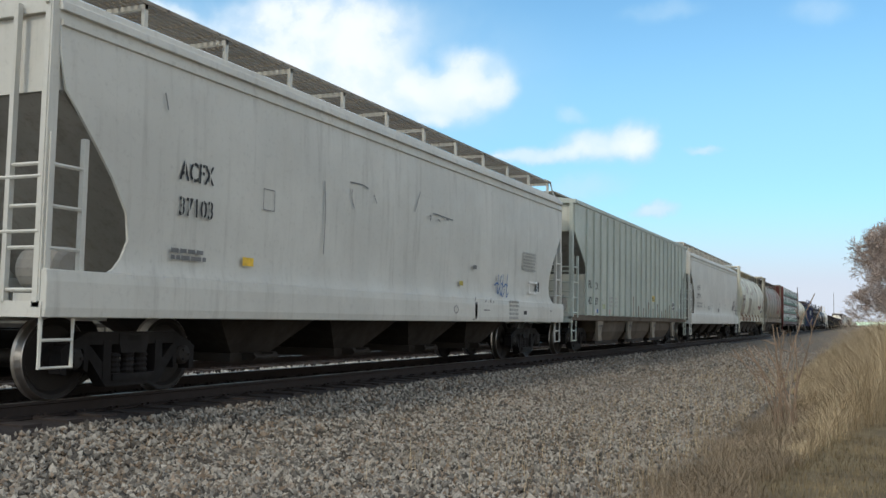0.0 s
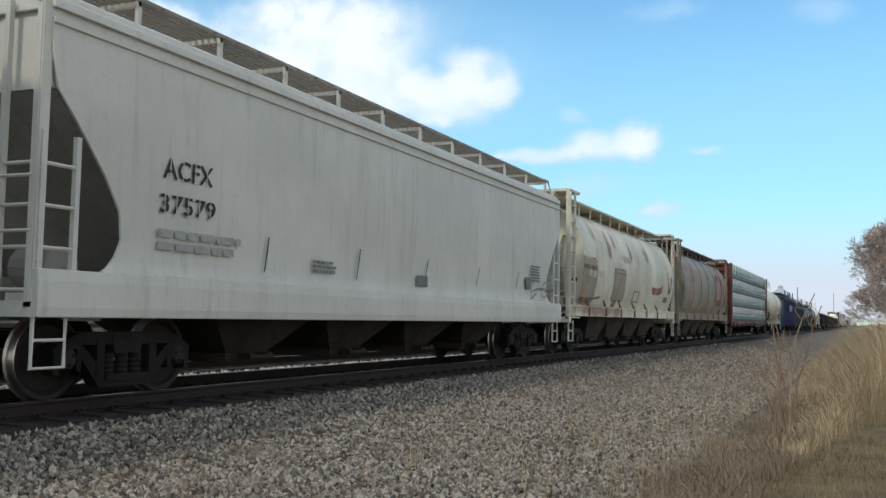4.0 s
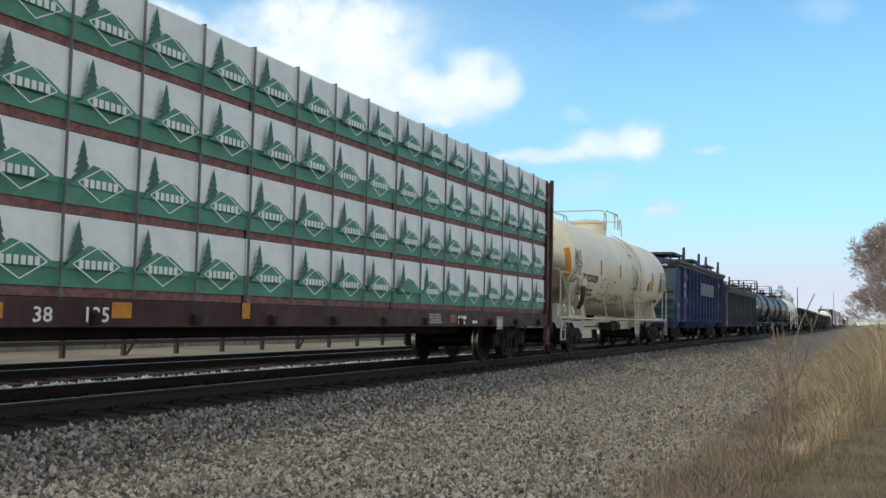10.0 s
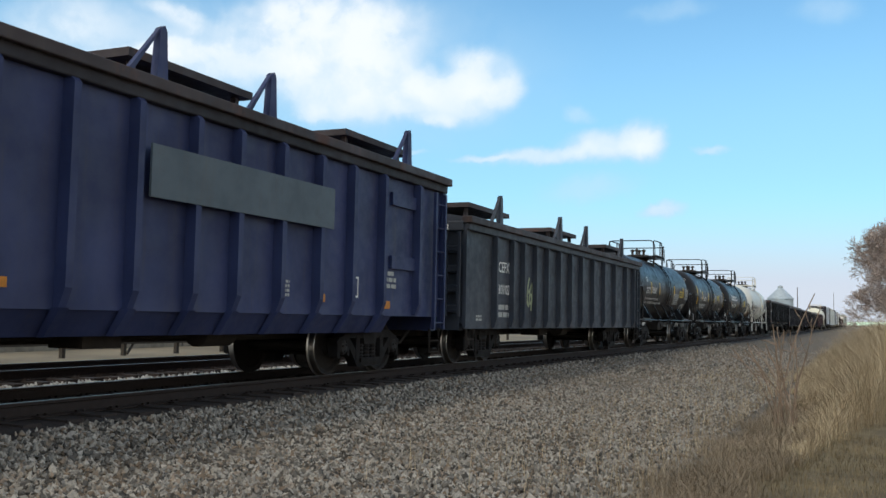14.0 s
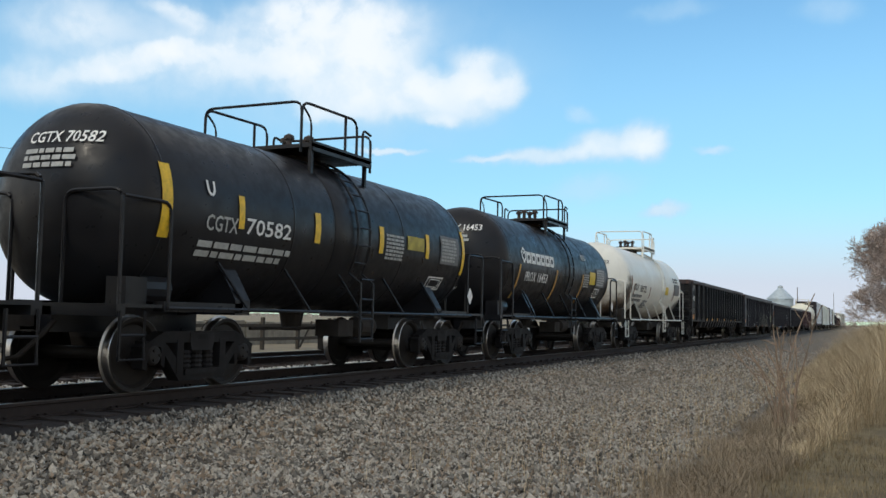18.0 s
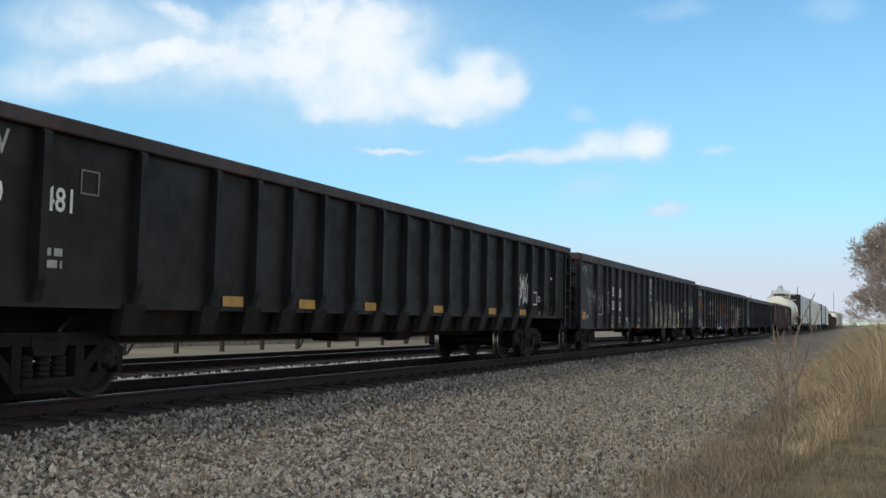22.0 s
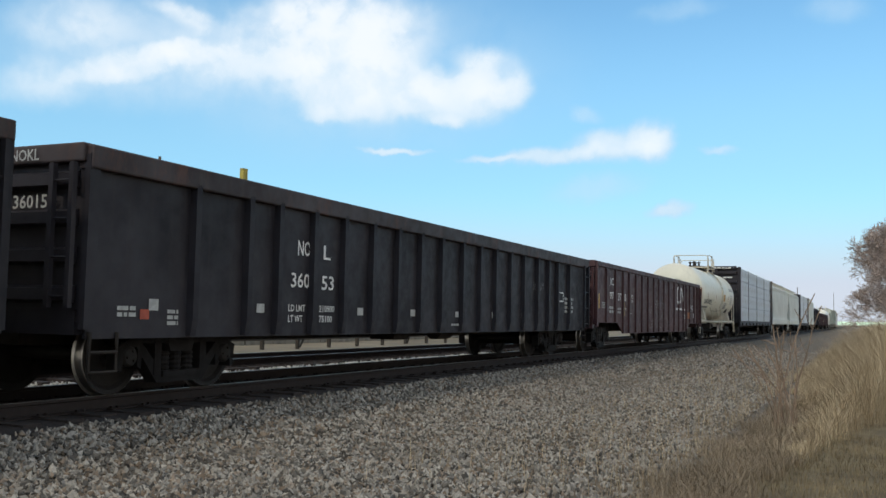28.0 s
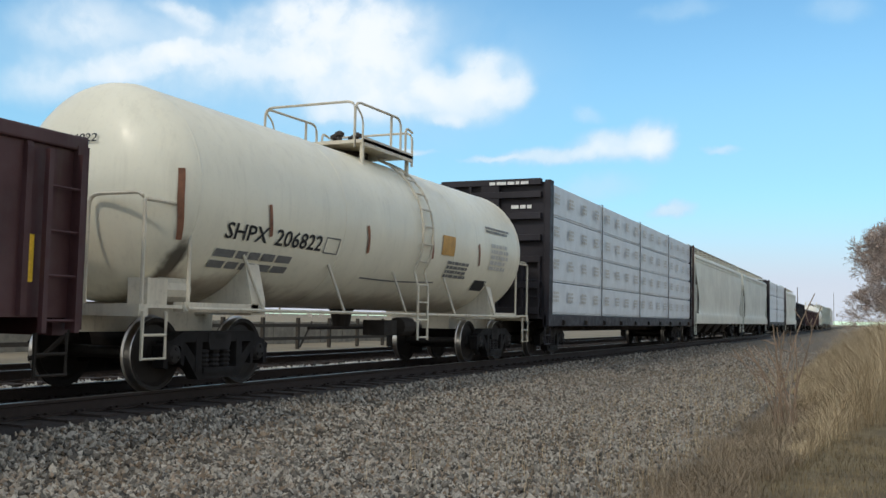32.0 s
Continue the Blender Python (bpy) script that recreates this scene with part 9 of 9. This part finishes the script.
stroke(c19, [(0.83, 2.49), (0.90, 2.26), (0.95, 2.07)], 0.070, put19, RUST_MARK, 'reflective_tape', 'brown reflective tape')
stroke(c19, [(3.07, 2.52), (3.13, 2.31), (3.20, 2.07)], 0.070, put19, RUST_MARK, 'reflective_tape', 'brown reflective tape')
patch(c19, 'warning_label', 1.29, 1.86, 2.18, 2.56, put19, ORANGE_FADED, 2, 3, 'faded orange label')
patch(c19, 'stencil', 3.33, 3.96, 1.49, 1.75, put19, BLACK_MARK, 2, 2, '')
bars(c19, 1.67, 1.72, 1.06, 0.37, put19, GREY_MARK, 4, 374)
bars(c19, 3.52, 2.80, 1.46, 0.16, put19, GREY_MARK, 2, 375)
bars(c19, 3.75, 1.99, 1.00, 0.61, put19, GREY_PALE, 5, 376)
stroke(c19, [(-1.32, 1.55), (-0.05, 1.54), (1.44, 1.60)], 0.030, put19, GREY_MARK, 'stencil', '')

# lettering on the ends that face the camera
def end_words(car, h, text, size, y, z, mat, width=None, off=0.02):
    return write(car, text, size, y, z, front(-h, off), mat, fit_width(text, size, width) if width else 1.0)


end_words(c1, h1 - 0.14, "ACFX", 0.24, -0.3, 3.78, GREY_MARK)
end_words(c1, h1 - 0.14, "37103", 0.24, -0.3, 3.52, GREY_MARK)
end_words(c2, h2 - 0.16, "PLCX 42872", 0.21, -0.25, 3.72, GREY_MARK, 1.35)
end_words(c4, h4 - 1.15, "CN", 0.2, -0.15, 3.85, GREY_MARK)
end_words(c4, h4 - 1.15, "38265", 0.2, -0.2, 3.6, GREY_MARK)
end_words(c6, h6 - 0.1, "WC 38135", 0.23, 0.45, 3.40, WHITE_MARK, 0.86)
end_words(c6, h6 + 0.06, "CAUTION", 0.13, 0.0, 4.40, WHITE_MARK, 0.6)
bars(c6, 0.40, 2.60, 0.95, 0.32, front(-h6 + 0.1, 0.02), DIM_WHITE, 4, 5)
bars(c6, 0.40, 2.12, 0.7, 0.26, front(-h6 + 0.1, 0.02), DIM_WHITE, 3, 6)
bars(c6, 0.35, 1.40, 0.6, 0.22, front(-h6 + 0.1, 0.02), DIM_WHITE, 2, 7)
end_words(c8, h8 + 0.08, "TCMX 44496", 0.15, 0.25, 3.33, WHITE_MARK, 0.9)
end_words(c9, h9 + 0.08, "30102", 0.16, 0.7, 2.74, WHITE_MARK, 0.5)
end_words(c14, h14 + 0.08, "ATW", 0.15, 0.2, 2.74, DIM_WHITE)
end_words(c15, h15 + 0.08, "801999", 0.17, 0.5, 2.68, WHITE_MARK, 0.75)
end_words(c16, h16 + 0.08, "NOKL", 0.15, 0.5, 2.60, WHITE_MARK, 0.4)
end_words(c16, h16 + 0.02, "360100", 0.17, 0.5, 2.10, WHITE_MARK, 0.6)
end_words(c17, h17 + 0.08, "NOKL", 0.17, 0.50, 2.55, DIM_WHITE, 0.42)
end_words(c17, h17 + 0.02, "360153", 0.2, 0.50, 2.05, DIM_WHITE, 0.6)
end_words(c18, h18 + 0.08, "IC 97378", 0.16, 0.1, 2.68, DIM_WHITE, 0.6)
bars(c20, 0.0, 4.36, 1.1, 0.12, front(-h20 - 0.06, 0.01), WHITE_MARK, 1, 9)
bars(c20, 0.55, 3.75, 0.55, 0.14, front(-h20 + 0.1, 0.02), WHITE_MARK, 1, 10)


def head_put(r, zc, e, off=0.015):
    """Maps (across, height) onto the near head of a tank."""
    def put(a, b, lift=0.0):
        k = min(1.0, math.hypot(a, b - zc) / r)
        return (-e + 0.75 * (1 - math.sqrt(1 - k * k)) - off - lift, -a, b)
    return put


h11_put = head_put(1.265, 2.29, h11)
write(c11, "CGTX 70582", 0.2, -0.25, 2.95, h11_put, WHITE_MARK, fit_width("CGTX 70582", 0.2, 1.0))
bars(c11, -0.25, 2.62, 0.75, 0.26, h11_put, DIM_WHITE, 3, 23)
h12_put = head_put(1.28, 2.33, h12 + 0.1)
write(c12, "PROX 16453", 0.2, -0.2, 3.0, h12_put, WHITE_MARK, fit_width("PROX 16453", 0.2, 0.95))
bars(c12, -0.1, 2.62, 0.6, 0.28, h12_put, DIM_WHITE, 3, 21)
write(c19, "SHPX 206822", 0.15, -0.62, 3.02, head_put(1.42, 2.50, h19 - 0.1), BLACK_MARK, fit_width("SHPX 206822", 0.17, 1.15))
bars(c19, -0.45, 2.85, 0.5, 0.25, head_put(1.42, 2.50, h19 - 0.1), GREY_MARK, 2, 22)
write(c13, "TILX 100122", 0.17, -0.2, 2.95, head_put(1.34, 2.40, h13 + 0.1), BLACK_MARK)
h7_put = head_put(1.45, 2.58, h7 - 0.32)
write(c7, "201028", 0.17, -0.35, 3.12, h7_put, BLACK_MARK, fit_width("201028", 0.17, 0.5))
bars(c7, -0.40, 2.74, 0.45, 0.28, h7_put, GREY_MARK, 3, 24)
scrawl(c7, 0.12, 3.10, 0.70, 0.28, h7_put, VIOLET, 200, 3, 0.032)
spray_word(c7, "ABLE", 0.15, 2.78, 0.72, 0.30, h7_put, VIOLET, 0.032, 201)
spray_word(c7, "FREE", -0.45, 2.50, 0.58, 0.26, h7_put, VIOLET, 0.030, 202)
spray_word(c7, "RIDE", 0.16, 2.44, 0.58, 0.26, h7_put, VIOLET, 0.030, 203)
vb = Mesh()
vb.box(-6.0, -5.62, -1.52, -1.36, 1.93, 2.16)
part("valve_box", vb, CREAM_FITTING, c7, "cream valve box on the side", bevel=0.015)
for x in (-5.90, -5.76):
    vp = Mesh()
    vp.bent([(x, -1.47, 1.94), (x, -1.45, 1.55), (x + 0.03, -1.32, 1.30)], 0.045, 0.1, 8)
    part("vent_pipe", vp, NEAR_BLACK, c7, "dark vent pipe")
bx = Mesh()
bx.box(-6.55, -6.05, -1.25, -0.95, 1.07, 1.36)
bx.lathe([(0.02, -0.02), (0.13, 0.0), (0.13, 0.22), (0.02, 0.24)], "x", 12, (-6.02, -1.1, 1.2))
part("brake_valve", bx, CREAM_FITTING, c7, "rust-stained brake valve", bevel=0.015)
for x in (-6.9, -6.62, -6.34):
    ap = Mesh()
    ap.bent([(x, -1.24, 1.07), (x, -1.24, 1.20), (x + 0.25, -1.22, 1.30), (x + 0.4, -1.15, 1.24)], 0.018, 0.08)
    part("air_pipe", ap, CREAM_FITTING, c7)
br = Mesh()
br.path([(-h7 + 0.25, -1.27, 2.24), (-h7 + 1.35, -1.25, 1.06)], 0.03, 6)
part("rail_brace", br, CREAM_FITTING, c7)
dp = Mesh()
sheet(dp, [(-h7 + 0.02, 1.36), (-h7 + 0.17, 1.15), (-h7 + 0.32, 1.36), (-h7 + 0.17, 1.57)], [(0, 1, 2, 3)], flat(-1.31))
part("hazard_placard", dp, PLACARD_GREEN, c7, "green diamond hazard placard")
dp = Mesh()
sheet(dp, [(-h7 + 0.06, 1.33), (-h7 + 0.28, 1.33), (-h7 + 0.28, 1.40), (-h7 + 0.06, 1.40)], [(0, 1, 2, 3)], flat(-1.316))
part("placard_band", dp, WHITE_MARK, c7)
for car, hh in ((c10, h10), (c11, h11), (c12, h12)):
    pl = Mesh()
    sheet(pl, [(hh - 1.0, 1.42), (hh - 0.85, 1.24), (hh - 0.70, 1.42), (hh - 0.85, 1.60)], [(0, 1, 2, 3)], flat(-1.29))
    part("hazard_placard", pl, WHITE_MARK, car, "white diamond hazard placard")
    ph = Mesh()
    ph.box(hh - 0.88, hh - 0.82, -1.285, -1.25, 1.04, 1.62)
    part("placard_holder", ph, BLACK_TANK, car)
placard = Mesh()
sheet(placard, [(-0.02, 1.75), (0.13, 1.6), (0.28, 1.75), (0.13, 1.9)], [(0, 1, 2, 3)], front(-h12 + 0.1, 0.05))
part("hazard_placard", placard, WHITE_MARK, c12, "white diamond hazard placard")
stake = Mesh()
stake.box(-6.92, -6.83, -1.50, -1.44, 2.65, 2.86)
part("stake", stake, YELLOW_DIM, c17, "short wooden stake above the side")
band = Mesh()
band.box(-1.25, 2.72, -1.535, -1.505, 2.25, 2.85)
part("repair_plate", band, PLATE_GREY, c8, "faded blue-grey plate across the posts", at=(0.0, -0.118, 0))
for x in (-4.82, 5.42):
    for z in (1.78, 2.86):
        cross = Mesh()
        cross.box(x - 0.62, x + 0.62, -1.56, -1.505, z, z + 0.22)
        part("cross_plate", cross, BLUE_GON, c8)
for x in (k * STRETCH[c8.name] for k in (-4.17, -3.24, -2.3, -1.37, -0.39, 0.44, 1.4, 2.38, 3.31, 4.32)):
    foot = Mesh()
    foot.loft([[(x - 0.085, -1.5, 1.0), (x + 0.085, -1.5, 1.0), (x + 0.06, -1.6, 1.0), (x - 0.06, -1.6, 1.0)], [(x - 0.07, -1.3, 0.70), (x + 0.07, -1.3, 0.70), (x + 0.05, -1.38, 0.70), (x - 0.05, -1.38, 0.70)]])
    part("post_foot", foot, BLUE_GON, c8)
for k, x in enumerate(q * STRETCH[c14.name] for q in (-6.6, -5.32, -4.49, -3.69, -2.88, -1.98, -1.1, -0.24, 0.63, 1.54, 2.49, 3.4, 4.33, 5.27, 6.22)):
    foot = Mesh()
    foot.loft([[(x - 0.20, -1.44, 1.05), (x + 0.20, -1.44, 1.05), (x + 0.17, -1.58, 1.05), (x - 0.17, -1.58, 1.05)],
               [(x - 0.15, -1.36, 0.72), (x + 0.15, -1.36, 0.72), (x + 0.13, -1.48, 0.72), (x - 0.13, -1.48, 0.72)]])
    part("post_foot", foot, GREEN_BLACK, c14)
tray = Mesh()
tray.prism([(-1.40, 1.05), (1.40, 1.05), (1.22, 0.70), (-1.22, 0.70)], "x", -6.9, 6.6)
part("floor_tray", tray, UNDER, c14)
ledge = Mesh()
ledge.box(-h14 + 0.1, h14 - 0.1, -1.53, -1.501, 1.00, 1.05)
part("sill_ledge", ledge, GREEN_BLACK, c14)
belly = Mesh()
belly.prism([(-1.46, 0.98), (1.46, 0.98), (1.28, 0.70), (-1.28, 0.70)], "x", -4.4, 5.0)
part("belly_plate", belly, BLUE_GON, c8)
rnd = random.Random(77)
for i in range(7, 20):
    x = -7.66 + 15.32 * i / 19
    top_z = 1.16 + rnd.uniform(0.2, 0.75)
    stroke(c2, [(x + 0.005, top_z), (x - 0.005, (top_z + 1.13) / 2), (x, 1.13)], rnd.uniform(0.06, 0.14), flat(-1.595), RUST_RUN, "rust_streak")


# ---- motion ----
def motions():
    for car, s in CARS:
        walk(car, [(2.0 * i, pose(s - travelled(2.0 * i), TRACK_Y, 0)) for i in range(17)])
    walk(clouds, [(0.0, pose(0, 0, 0, 0, 0, 0.55)), (32.0, pose(0, 0, 0, 0, 0, -0.45))])
    turn = -math.degrees(1 / 0.457)
    for dx, sets in WHEEL_SETS.items():
        first = sets[0]
        rows = [(i / 15, pose(dx, 0, 0.457, 0, turn * travelled(i / 15), 0)) for i in range(481)]
        walk(first, rows)
        for w in sets[1:]:
            w.rotation_mode = "QUATERNION"
            keys = w.animation_data_create()
            keys.action = first.animation_data.action
            keys.action_slot = first.animation_data.action_slot


motions()
